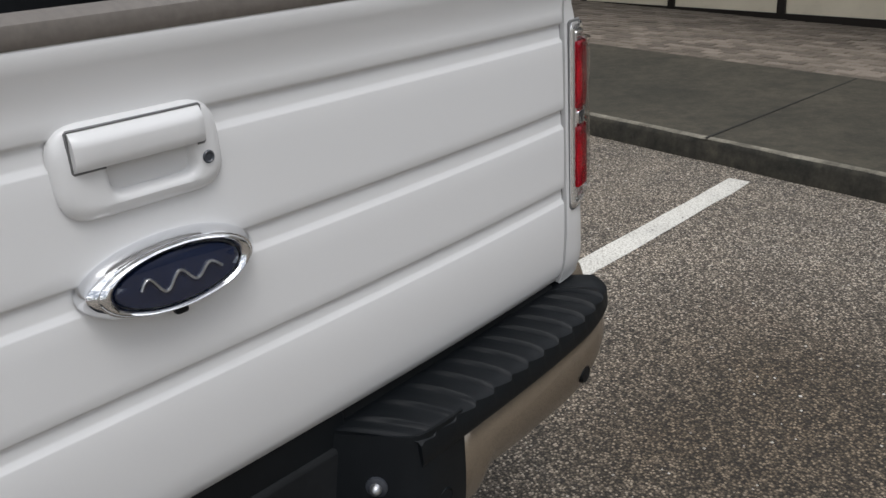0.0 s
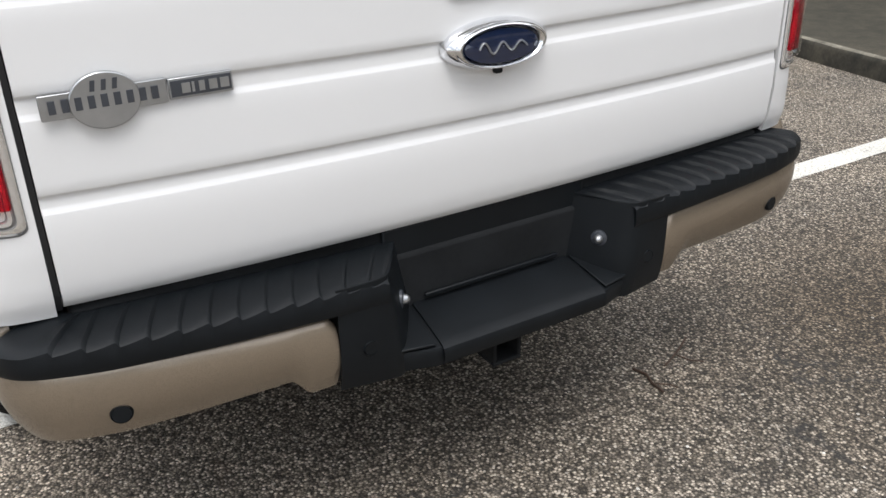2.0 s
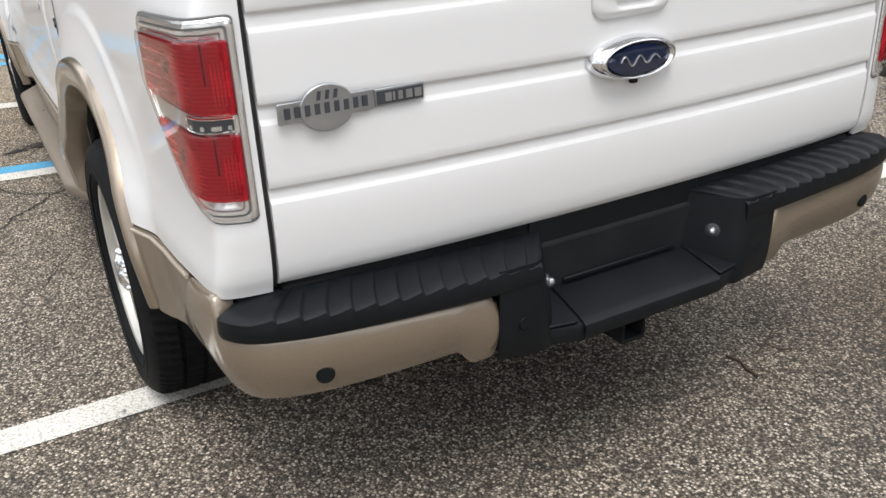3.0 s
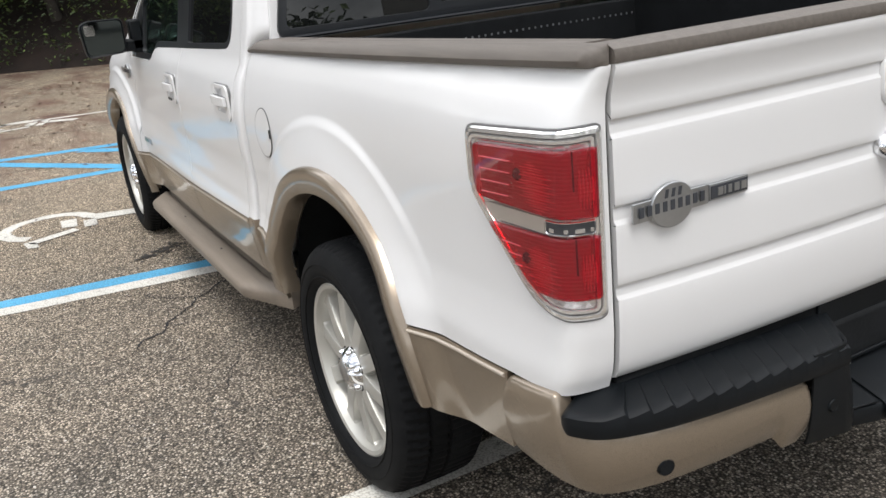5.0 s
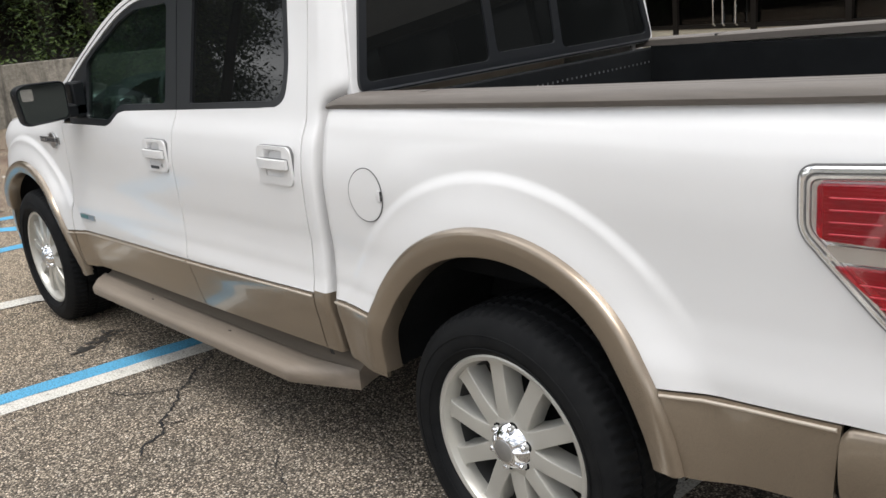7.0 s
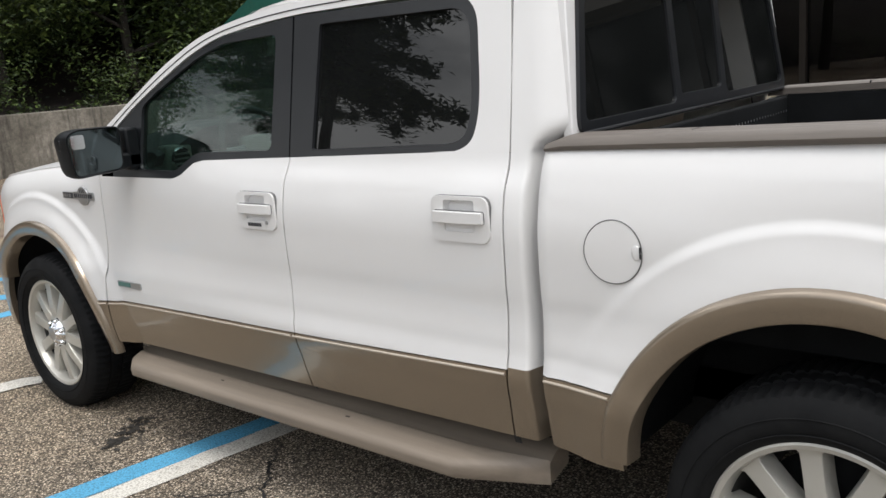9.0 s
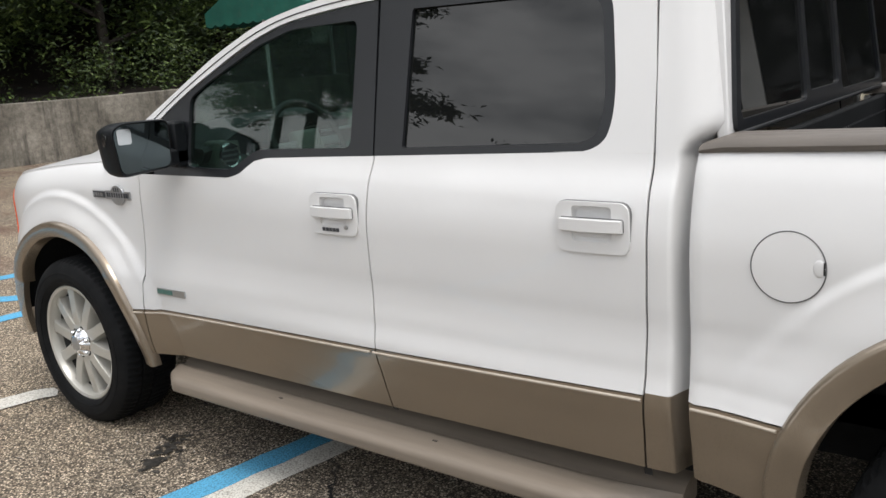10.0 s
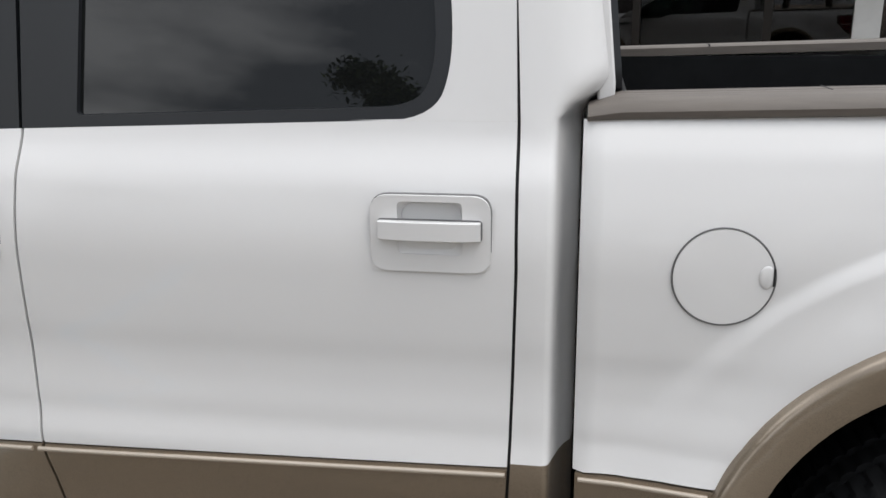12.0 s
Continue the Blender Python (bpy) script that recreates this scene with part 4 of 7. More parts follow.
part("front_axle", tube([(FRONT_AXLE, -0.80, HUB_Z), (FRONT_AXLE, 0.80, HUB_Z)], 0.05, 14), DARK, truck, "dark front axle")
part("muffler", tube([(0.45, 0.62, 0.43), (0.98, 0.62, 0.44)], 0.06, 16), DARK, truck, "dark exhaust pipe")


# wheels
WHEEL_Z, FACE = 0.386, 0.978


def make_wheel(cx, s):
    c = (cx, s * FACE, WHEEL_Z)

    def groove(a, i):
        if 7 <= i <= 18:
            shoulder = i in (7, 8, 17, 18)
            n = 76
            ph = (a * n / (2 * math.pi) + (0.22 * i)) % 1.0
            return -0.007 if ph < (0.30 if shoulder else 0.24) else 0.0
        return 0.0
    prof = [(0.270, -0.012), (0.277, 0.006), (0.290, 0.018), (0.315, 0.026), (0.340, 0.024), (0.362, 0.014), (0.376, 0.001),
            (0.385, -0.014), (0.389, -0.034), (0.390, -0.060), (0.381, -0.063), (0.381, -0.072), (0.391, -0.075), (0.391, -0.118),
            (0.382, -0.121), (0.382, -0.131), (0.391, -0.134), (0.390, -0.200), (0.388, -0.232), (0.372, -0.252), (0.340, -0.262), (0.270, -0.255)]
    prof = [(r if r < 0.28 else r + 0.009 * (r - 0.28) / 0.11, o) for r, o in prof]
    tyre_bm = lathe(prof, c, 304, s, groove)
    for v in tyre_bm.verts:
        v.co.z = max(0.001, v.co.z)
    tyre = part("tyre", tyre_bm, RUBBER, truck, "black road tyre with block tread", 30)
    for rr, out in ((0.300, 0.0225), (0.340, 0.0245)):
        part("sidewall_ridge", tube([(cx + rr * math.cos(a), s * (FACE + out), WHEEL_Z + rr * math.sin(a)) for a in (2 * math.pi * k / 72 for k in range(73))], 0.0022, 6, False), RUBBER, tyre)
    rim_prof = [(0.274, -0.008), (0.276, 0.003), (0.270, 0.006), (0.258, 0.002), (0.252, -0.012), (0.246, -0.05), (0.215, -0.13), (0.20, -0.20)]
    rim = part("rim", lathe(rim_prof[:6], c, 96, s), ALLOY, tyre, "silver alloy wheel rim", 40)
    # inner rim in the darkened alloy, its shade put into the colour
    part("barrel", lathe(rim_prof[5:], c, 64, s), BARREL_SHADED, tyre, "alloy wheel barrel, coloured dark as if shaded", 40)
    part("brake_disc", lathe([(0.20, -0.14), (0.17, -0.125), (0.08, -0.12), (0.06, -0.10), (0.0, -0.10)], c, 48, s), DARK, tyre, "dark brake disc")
    # ten broad flat spokes with deep windows between them
    for k in range(10):
        a0 = 2 * math.pi * k / 10 + radians(27)
        ca, sa = math.cos(a0), math.sin(a0)
        rows = []
        for i in range(11):
            t = i / 10
            r = lerp(0.066, 0.260, t)
            hw = lerp(0.0215, 0.0260, t) + 0.020 * smooth((t - 0.86) / 0.14) ** 2 + 0.008 * (1 - t) ** 3
            dep = -0.015 + 0.010 * math.sin(t * math.pi) * (1 - t) - 0.004 * t
            ring = []
            for q, d in ((-1.22, -0.062), (-1.15, -0.040), (-1.045, -0.007), (-0.97, -0.0012), (-0.90, 0.0), (0.0, 0.0012), (0.90, 0.0), (0.97, -0.0012), (1.045, -0.007), (1.15, -0.040), (1.22, -0.062)):
                ring.append((cx + r * ca - q * hw * sa, c[1] + s * (dep + d), WHEEL_Z + r * sa + q * hw * ca))
            rows.append(ring)
        part("spoke", grid(rows, (0, s, 0)), ALLOY, tyre, "", 28)
    part("hub", lathe([(0.0, -0.013), (0.045, -0.013), (0.088, -0.0125), (0.096, -0.016), (0.100, -0.03), (0.106, -0.07)], c, 48, s), ALLOY, tyre, "silver wheel hub", 35)
    cap = part("hub_cap", lathe([(0.0, 0.020), (0.037, 0.020), (0.041, 0.0185), (0.051, 0.012), (0.063, -0.001), (0.071, -0.014)], c, 96, s, lambda a, i: -0.0045 * i * max(0.0, math.cos(6 * (a - 0.3))) ** 3 * (1 if i > 1 else 0)), CHROME, tyre, "chrome centre cap with scallops round the nuts", 50)
    tagged(part("cap_disc", lathe([(0.0, 0.0225), (0.031, 0.0222), (0.0335, 0.0205), (0.0335, 0.018)], c, 40, s), BADGE, tyre), "grey metal medallion on the centre cap")
    for k in range(6):
        a = 2 * math.pi * k / 6 + 0.3
        # flat dark discs on the hub paint the shade of the nut recesses
        part("lug_shade", lathe([(0.0, 0.0), (0.017, 0.0), (0.0185, -0.004)], (cx + 0.0625 * math.cos(a), c[1] - s * 0.0125, WHEEL_Z + 0.0625 * math.sin(a)), 20, s), DARK, tyre, "flat dark disc for the shade round a lug nut", 40)
        part("lug_nut", lathe([(0.0, 0.004), (0.006, 0.003), (0.0105, -0.004), (0.0115, -0.020)], (cx + 0.0625 * math.cos(a), c[1] + s * 0.006, WHEEL_Z + 0.0625 * math.sin(a)), 12, s), CHROME, tyre, "chrome lug nut", 30)
    return tyre


for s in (-1, 1):
    for cx in (REAR_AXLE, FRONT_AXLE):
        make_wheel(cx, s)


# ---- hood, windscreen, roof, cab back ----
rows = []
for i in range(41):
    x = lerp(-4.44, -3.26, i / 40)
    row = []
    for j in range(41):
        y = lerp(-1, 1, j / 40)
        w = half_width(x, hood_edge(x) - 0.004) - 0.006
        dome = 0.028 * smooth((0.62 - abs(y)) / 0.14) * smooth((x + 4.46) / 0.3)
        row.append((x, y * w, hood_edge(x) + 0.045 * (1 - abs(y) ** 2.6) * smooth((x + 4.6) / 0.6) + dome))
    rows.append(row)
part("hood", grid(rows, (0, 0, 1)), WHITE, truck, "white hood with raised centre", 45, 0.0, 0.02)
rows = [[(lerp(-4.44, -4.50, math.sin(v * math.pi)) + 0.10 * abs(u) ** 3, u * 0.80, lerp(0.42, 1.06, v)) for u in (lerp(-1, 1, j / 20) for j in range(21))] for v in (i / 12 for i in range(13))]
part("front_grille", grid(rows, (-1, 0, 0)), DARK, truck, "dark front end", 45, 0.0, 0.02)
rows = [[(lerp(-3.32, -2.10, t) - 0.05 * (1 - abs(u) ** 2) , u * lerp(0.86, 0.74, t), lerp(1.25, 1.80, t) + 0.02 * math.sin(t * math.pi)) for u in (lerp(-1, 1, j / 12) for j in range(13))] for t in (i / 10 for i in range(11))]
part("windscreen", grid(rows, (-1, 0, 1)), GLASS_FRONT, truck, "tinted windscreen")
rows = []
for i in range(31):
    x = lerp(-2.16, -0.80, i / 30)
    fall = 0.06 * smooth((-1.95 - x) / 0.25) + 0.05 * smooth((x + 0.98) / 0.18)
    rows.append([(x, u * 0.795, 1.800 + 0.085 * (1 - abs(u) ** 2.4) - fall) for u in (lerp(-1, 1, j / 30) for j in range(31))])
part("roof", grid(rows, (0, 0, 1)), WHITE, truck, "white cab roof", 50, 0.0, 0.02)
part("headliner", box((-2.1, -0.74, 1.745), (-0.86, 0.74, 1.755)), HEADLINER, truck, "grey headliner", 0)


def back_plane(y, z):
    return (-0.697 - max(0.0, z - 1.36) * BACK_LEAN, y, z)


BACK_HOLE = rounded([(-0.772, 1.375), (0.772, 1.375), (0.695, 1.70), (-0.695, 1.70)], 0.05)
part("cab_back", plate([(-0.835, 1.325), (0.835, 1.325), (0.835, 1.36), (0.77, 1.80), (-0.77, 1.80), (-0.835, 1.36)], [BACK_HOLE], back_plane, (-0.03, 0, 0)), WHITE, truck, "white back wall of the cab", 30, 0.004)
FRAME_OUT = rounded([(-0.818, 1.335), (0.818, 1.335), (0.725, 1.745), (-0.725, 1.745)], 0.05)
panes = [rounded([(-0.780, 1.368), (-0.205, 1.368), (-0.205, 1.705), (-0.703, 1.705)], 0.03),
         rounded([(-0.165, 1.392), (0.165, 1.392), (0.165, 1.705), (-0.165, 1.705)], 0.02),
         rounded([(0.205, 1.368), (0.780, 1.368), (0.703, 1.705), (0.205, 1.705)], 0.03)]
rear_win = part("rear_window_frame", plate(FRAME_OUT, panes, lambda y, z: (back_plane(y, z)[0] + 0.012, y, z), (-0.02, 0, 0)), TRIM, truck, "black frame of the sliding rear window", 30, 0.004)
for p in panes:
    part("window_glass", plate(p, [], lambda y, z: (back_plane(y, z)[0] + 0.004, y, z), (-0.004, 0, 0)), GLASS_REAR, rear_win, "dark privacy glass")
part("brace", tube([(back_plane(-0.80, 1.337)[0] + 0.016, -0.81, 1.337), (back_plane(0.81, 1.337)[0] + 0.016, 0.81, 1.337)], 0.006, 8), TRIM, rear_win, "thin black sill strip")

# ---- bed: liner, rail caps, bulkhead ----
liner = part("bed_liner", box((-0.66, -0.765, 0.80), (1.045, 0.765, 0.84)), LINER, truck, "black plastic bed liner", 0)
for s in (-1, 1):
    y0, y1 = sorted((s * 0.765, s * 0.785))
    part("liner_wall", box((-0.66, y0, 0.80), (1.05, y1, 1.312)), LINER, liner, "", 0)
    x0, x1 = -0.40, 0.40
    part("wheel_box", box((x0, min(s * 0.55, s * 0.765), 0.84), (x1, max(s * 0.55, s * 0.765), 1.03)), LINER, liner, "", 35, 0.03)
part("bulkhead", box((-0.690, -0.785, 0.80), (-0.660, 0.785, 1.306)), LINER, liner, "black front wall of the bed", 35, 0.008)
for k in range(30):
    y = -0.08 + k * 0.0295
    hole = lathe([(0.0, 0.0), (0.0052, 0.0)], (0, 0, 0), 8)
    hole.transform(Matrix.Translation((-0.6585, y, 1.246)) @ Matrix.Rotation(radians(90), 4, "Z"))
    part("liner_hole", hole, BADGE, liner)


for s in (-1, 1):
    part("bed_front", plate([(s * 0.76, 0.50), (s * 0.915, 0.50), (s * 0.925, 0.80), (s * 0.920, 1.16), (s * 0.870, 1.298), (s * 0.76, 1.300)], [], lambda y, z: (-0.736, y, z), (0.02, 0, 0)), WHITE, truck, "white front wall of the bed", 0)


def rail_cap(s):
    prof = [(0.893, 1.318), (0.908, 1.322), (0.914, 1.334), (0.908, 1.346), (0.892, 1.355), (0.866, 1.3585), (0.843, 1.3585), (0.840, 1.3565), (0.836, 1.3585),
            (0.808, 1.3585), (0.805, 1.3565), (0.801, 1.3585), (0.780, 1.357), (0.772, 1.351), (0.772, 1.325), (0.782, 1.325)]
    xs = [lerp(-0.742, 1.0435, 1 - (1 - i / 52) ** 1.6) for i in range(53)] + [lerp(1.0440, 1.112, i / 8) for i in range(9)]
    rows = []
    for i, x in enumerate(xs):
        d = (section(1.32) - half_width(x, 1.345)) * smooth((x - 0.0) / 0.9)
        low = 0.835 if i > 52 else 0.0
        up = bed_top(x) - 1.322
        e = 0.018 * (1 - smooth((x + 0.742) / 0.03))
        q = clamp((x - 1.075) / 0.038) ** 2
        rows.append([(x, s * max(low, lerp(p[0] - d * smooth((p[0] - 0.74) / 0.10), 0.838, q)), p[1] + up - e * (p[1] - 1.318) / 0.045) for p in prof])
    bm = grid(rows, None, True)
    n = len(prof)
    bm.verts.ensure_lookup_table()
    bm.faces.new([bm.verts[k] for k in range(n)])
    bm.faces.new([bm.verts[61 * n + k] for k in range(n)])
    bmesh.ops.recalc_face_normals(bm, faces=bm.faces[:])
    return bm


for s in (-1, 1):
    cap = part("rail_cap", rail_cap(s), CAP, truck, "taupe plastic cap along the bed rail", 40)
    part("cap_joint", box((-0.352, min(s * 0.76, s * 0.855), bed_top(-0.35) + 0.030), (-0.349, max(s * 0.78, s * 0.855), bed_top(-0.35) + 0.0372)), SEAL, cap)

# ---- tailgate ----
gate_prof = [(1.358, 1.100), (1.361, 1.112), (1.357, 1.124), (1.345, 1.1290), (1.325, 1.1215), (1.300, 1.114), (1.280, 1.1115)]
for zc, xf, gap in ((1.252, 1.1118, 0.031), (1.084, 1.1135, 0.033), (0.931, 1.1135, 0.027)):
    gate_prof += [(zc + 0.022, xf), (zc + 0.005, xf), (zc + 0.0025, xf - 0.0012), (zc - 0.0005, xf - 0.0064), (zc - 0.0025, xf - 0.0074), (zc - 0.007, xf - 0.0068), (zc - gap + 0.010, xf - 0.0058), (zc - gap + 0.0065, xf - 0.0054),
                  (zc - gap + 0.0008, xf - 0.0006), (zc - gap - 0.0022, xf), (zc - gap - 0.03, xf + 0.0006)]
gate_prof += [(0.85, 1.1140), (0.79, 1.1095), (0.765, 1.1050), (0.750, 1.0970), (0.742, 1.080)]
rows = []
for k in range(41):
    u = lerp(-1, 1, k / 40)
    y = u * 0.8265
    bow = -0.010 * abs(u) ** 4
    rows.append([(x + bow, y, z + 0.011 * u * u * smooth((z - 0.80) / 0.08) * smooth((1.22 - z) / 0.08) - 0.013 * (1 - u * u) * smooth((0.80 - z) / 0.05)) for z, x in gate_prof])
gate = part("tailgate", grid(rows, (1, 0, 0)), WHITE, truck, "white tailgate with three pressed ridges", 45, 0.0, 0.03)
rows = []
cap_prof = [(1.128, 1.352), (1.131, 1.362), (1.126, 1.376), (1.112, 1.383), (1.085, 1.385), (1.060, 1.383), (1.048, 1.374), (1.048, 1.35), (1.10, 1.35)]
for k in range(21):
    u = lerp(-1, 1, k / 20)
    rows.append([(x - 0.010 * abs(u) ** 4, u * 0.828, z) for x, z in cap_prof])
bm = grid(rows, None, True)
bm.verts.ensure_lookup_table()
bm.faces.new([bm.verts[k] for k in range(9)])
bm.faces.new([bm.verts[180 + k] for k in range(9)])
bmesh.ops.recalc_face_normals(bm, faces=bm.faces[:])
part("tailgate_cap", bm, CAP, gate, "dark taupe cap on the tailgate", 40)
part("gate_inner", box((1.03, -0.80, 0.80), (1.055, 0.80, 1.352)), LINER, gate, "black inner face", 0)

# tailgate handle with its bezel
def on_gate(a, b, d):
    return (1.1125 + d, a, b)


hc = (-0.011, 1.2125)
outer = [(hc[0] - 0.104, 1.157), (hc[0] + 0.104, 1.157), (hc[0] + 0.101, 1.267), (hc[0] - 0.105, 1.267)]
pocket = [(hc[0] - 0.046, 1.179), (hc[0] + 0.064, 1.179), (hc[0] + 0.064, 1.236), (hc[0] - 0.046, 1.236)]
rows = []
for d, r, h in ((0.0, 0.040, -0.006), (0.0, 0.040, 0.003), (0.0015, 0.039, 0.0065), (0.005, 0.037, 0.0100), (0.010, 0.034, 0.0128), (0.015, 0.030, 0.0142)):
    rows.append([on_gate(p, q, h) for p, q in ring_of(inset(outer, d), r)])
for d, r, h in ((-0.007, 0.020, 0.0145), (-0.0025, 0.018, 0.0132), (0.0, 0.016, 0.0105), (0.003, 0.015, 0.0040), (0.0065, 0.014, -0.0040), (0.012, 0.011, -0.0085), (0.024, 0.005, -0.0100)):
    rows.append([on_gate(p, q, h) for p, q in ring_of(inset(pocket, d), r)])
bezel = part("handle_bezel", grid(rows, (1, 0, 0), True), WHITE, gate, "white tailgate handle surround with a finger pocket", 50)
ring = rows[-1]
part("handle_pocket", grid([ring[:len(ring) // 2 + 1], [ring[-k % len(ring)] for k in range(len(ring) // 2 + 1)]], (1, 0, 0)), WHITE, bezel, "", 40)
# pull lever: a narrow upper facet, a crease, a broad lower facet and a rolled lip
rows = []
for i in range(25):
    t = i / 24
    a = lerp(hc[0] - 0.083, hc[0] + 0.076, t)
    e = min(1.0, min(t, 1 - t) / 0.07)
    lift = 0.55 + 0.45 * math.sin(0.5 * math.pi * e)
    rows.append([on_gate(a, b, d0 + (d - d0) * lift) for b, d, d0 in ((1.2600, 0.008, 0.008), (1.2600, 0.0155, 0.0145), (1.2585, 0.0182, 0.0150), (1.2525, 0.0240, 0.0160), (1.2485, 0.0268, 0.0170), (1.2440, 0.0276, 0.0170), (1.2300, 0.0262, 0.0170), (1.2215, 0.0246, 0.0165), (1.2180, 0.0215, 0.0150), (1.2172, 0.0150, 0.0120), (1.2190, 0.0060, 0.0060), (1.24, 0.004, 0.004))])
bm = grid(rows, None, True)
bm.verts.ensure_lookup_table()
bm.faces.new([bm.verts[k] for k in range(12)])
bm.faces.new([bm.verts[24 * 12 + k] for k in range(12)])
bmesh.ops.recalc_face_normals(bm, faces=bm.faces[:])
part("pull", bm, WHITE, bezel, "white pull lever", 40)
gap_path = [(hc[0] - 0.0475, 1.2150), (hc[0] - 0.0835, 1.2150), (hc[0] - 0.0850, 1.2165), (hc[0] - 0.0850, 1.2600), (hc[0] - 0.0835, 1.2618), (hc[0] + 0.0765, 1.2618), (hc[0] + 0.0780, 1.2600), (hc[0] + 0.0780, 1.2165), (hc[0] + 0.0765, 1.2150), (hc[0] + 0.0680, 1.2150)]
part("pull_gap", tube([on_gate(p, q, 0.0136) for p, q in gap_path], 0.0016, 6), GASKET, bezel, "thin dark gap round the pull", 60)
kh = lathe([(0.0, 0.0152), (0.0045, 0.0152), (0.0065, 0.017), (0.0082, 0.0152)], (0, 0, 0), 24, 1)
kh.transform(Matrix.Translation((1.1125, 0.068, 1.1965)) @ Matrix.Rotation(radians(-90), 4, "Z"))
part("lock", kh, BADGE_DARK, bezel, "dark keyhole")

# oval emblem: chrome dome with a navy field
oc = (-0.003, 1.0705)
prof = [(1.0, 0.0), (1.0, 0.006), (0.985, 0.013), (0.955, 0.020), (0.915, 0.0265), (0.875, 0.0305), (0.862, 0.0300), (0.850, 0.0320), (0.825, 0.0362), (0.795, 0.0372), (0.765, 0.0355), (0.745, 0.0325), (0.73, 0.030)]
rows = [[(1.110 + d, oc[0] + 0.118 * q * math.cos(a), oc[1] + 0.048 * q * math.sin(a)) for a in (2 * math.pi * k / 72 for k in range(72))] for q, d in prof]
emblem = part("emblem", grid(rows, (1, 0, 0), True), CHROME, gate, "chrome oval emblem", 50)
rows = [[(1.110 + d, oc[0] + 0.0810 * q * math.cos(a), oc[1] - 0.001 + 0.0310 * q * math.sin(a)) for a in (2 * math.pi * k / 64 for k in range(64))] for q, d in ((1.04, 0.027), (1.0, 0.0325), (0.8, 0.0337), (0.4, 0.0347), (0.02, 0.0350))]
part("emblem_field", grid(rows, (1, 0, 0), True), BLUE, emblem, "navy oval field", 60)
path = [(1.1462, oc[0] + lerp(-0.054, 0.054, i / 48), oc[1] - 0.002 + 0.012 * math.sin(i / 48 * 5.2 * math.pi) * (1 - 0.5 * i / 48)) for i in range(49)]
part("emblem_stroke", tube(path, 0.0020, 6), BADGE, emblem, "thin silver wavy stroke", 60)
part("camera_eye", merge(box((1.118, oc[0] - 0.009, 1.015), (1.132, oc[0] + 0.009, 1.027))), BLACK, emblem, "small black reversing camera", 35, 0.004)


def badge(owner, at, flip, k=1.0, side=False):
    """A round medallion on a nameplate, with a dark nameplate beside it. Names are plain bars."""
    L = 0.288 * k
    h = 0.026 * k
    c = 0.092 * k
    def place(d):
        return lambda a, b: at(a, b, d)
    dep = Vector(at(0, 0, 0)) - Vector(at(0, 0, 0.006))
    one = part("badge", plate(rounded([(0, -h * 0.72), (c * 2.0, -h * 0.72), (c * 2.0, h * 0.72), (0, h * 0.72)], 0.003 * k), [], place(0.007), dep), BADGE, owner, "brushed metal nameplate with medallion", 30, 0.001)
    part("medallion", plate(ellipse(c, 0, 0.052 * k, 0.043 * k, 40), [], place(0.010), dep * 1.5), BADGE, one, "round brushed metal medallion", 30, 0.002)
    part("nameplate", plate([(c * 2.03, -h * 0.62), (L, -h * 0.62), (L, h * 0.62), (c * 2.03, h * 0.62)], [], place(0.007), dep), BADGE, one, "", 30, 0.001)
    part("nameplate_field", plate([(c * 2.06, -h * 0.48), (L - 0.003 * k, -h * 0.48), (L - 0.003 * k, h * 0.48), (c * 2.06, h * 0.48)], [], place(0.0085), dep), BADGE_DARK, one, "", 0)
    for i, (a, w) in enumerate(((0.206, 0.013), (0.222, 0.004), (0.233, 0.009), (0.249, 0.013), (0.267, 0.014))):
        part("lettering_bar", plate([(a * k, -h * 0.30), ((a + w) * k, -h * 0.30), ((a + w) * k, h * 0.30), (a * k, h * 0.30)], [], place(0.010), dep * 0.4), BADGE, one, "", 0)
    for i in range(9):
        a = (0.012 + 0.0185 * i) * k
        part("lettering_bar", plate([(a, -h * 0.34), (a + 0.010 * k, -h * 0.34), (a + 0.010 * k, h * 0.40), (a, h * 0.40)], [], place(0.0112), dep * 0.4), BADGE_DARK, one, "", 0)
    for i in range(3):
        a = c - 0.020 * k + 0.016 * i * k
        part("mark", plate([(a, 0.016 * k), (a + 0.007 * k, 0.016 * k), (a + 0.010 * k, 0.032 * k), (a + 0.003 * k, 0.032 * k)], [], place(0.0112), dep * 0.4), BADGE_DARK, one, "", 0)


badge(gate, lambda a, b, d: (1.1125 + d, -0.799 + a, 1.079 + b), False)
# fender badges, and the small engine badges on the doors
for s in (-1, 1):
    badge(sides[s][0], lambda a, b, d: (-3.122 - a * 0.98, s * (half_width(-3.122 - a, 1.10) + d), 1.098 + b), True, 0.98)
    eb = part("engine_badge", plate(rounded([(-3.006, 0.700), (-2.820, 0.702), (-2.820, 0.730), (-3.006, 0.728)], 0.004), [], lambda x, z: (x, s * (half_width(-2.9, 0.715) + 0.006), z), (0, -s * 0.008, 0)), BADGE, sides[s][1], "narrow silver and green badge", 30, 0.001)
    part("badge_field", plate([(-3.000, 0.705), (-2.90, 0.706), (-2.90, 0.7245), (-3.000, 0.7235)], [], lambda x, z: (x, s * (half_width(-2.9, 0.715) + 0.0075), z), (0, -s * 0.003, 0)), GREEN_BADGE, eb, "", 0)


# ---- tail lamps ----
LAMP_X = [lerp(0.78, 1.0985, 1 - (1 - i / 160) ** 2) for i in range(161)]
LAMP_Y = [half_width(x, 1.1) for x in LAMP_X]
LAMP_S = [0.78]
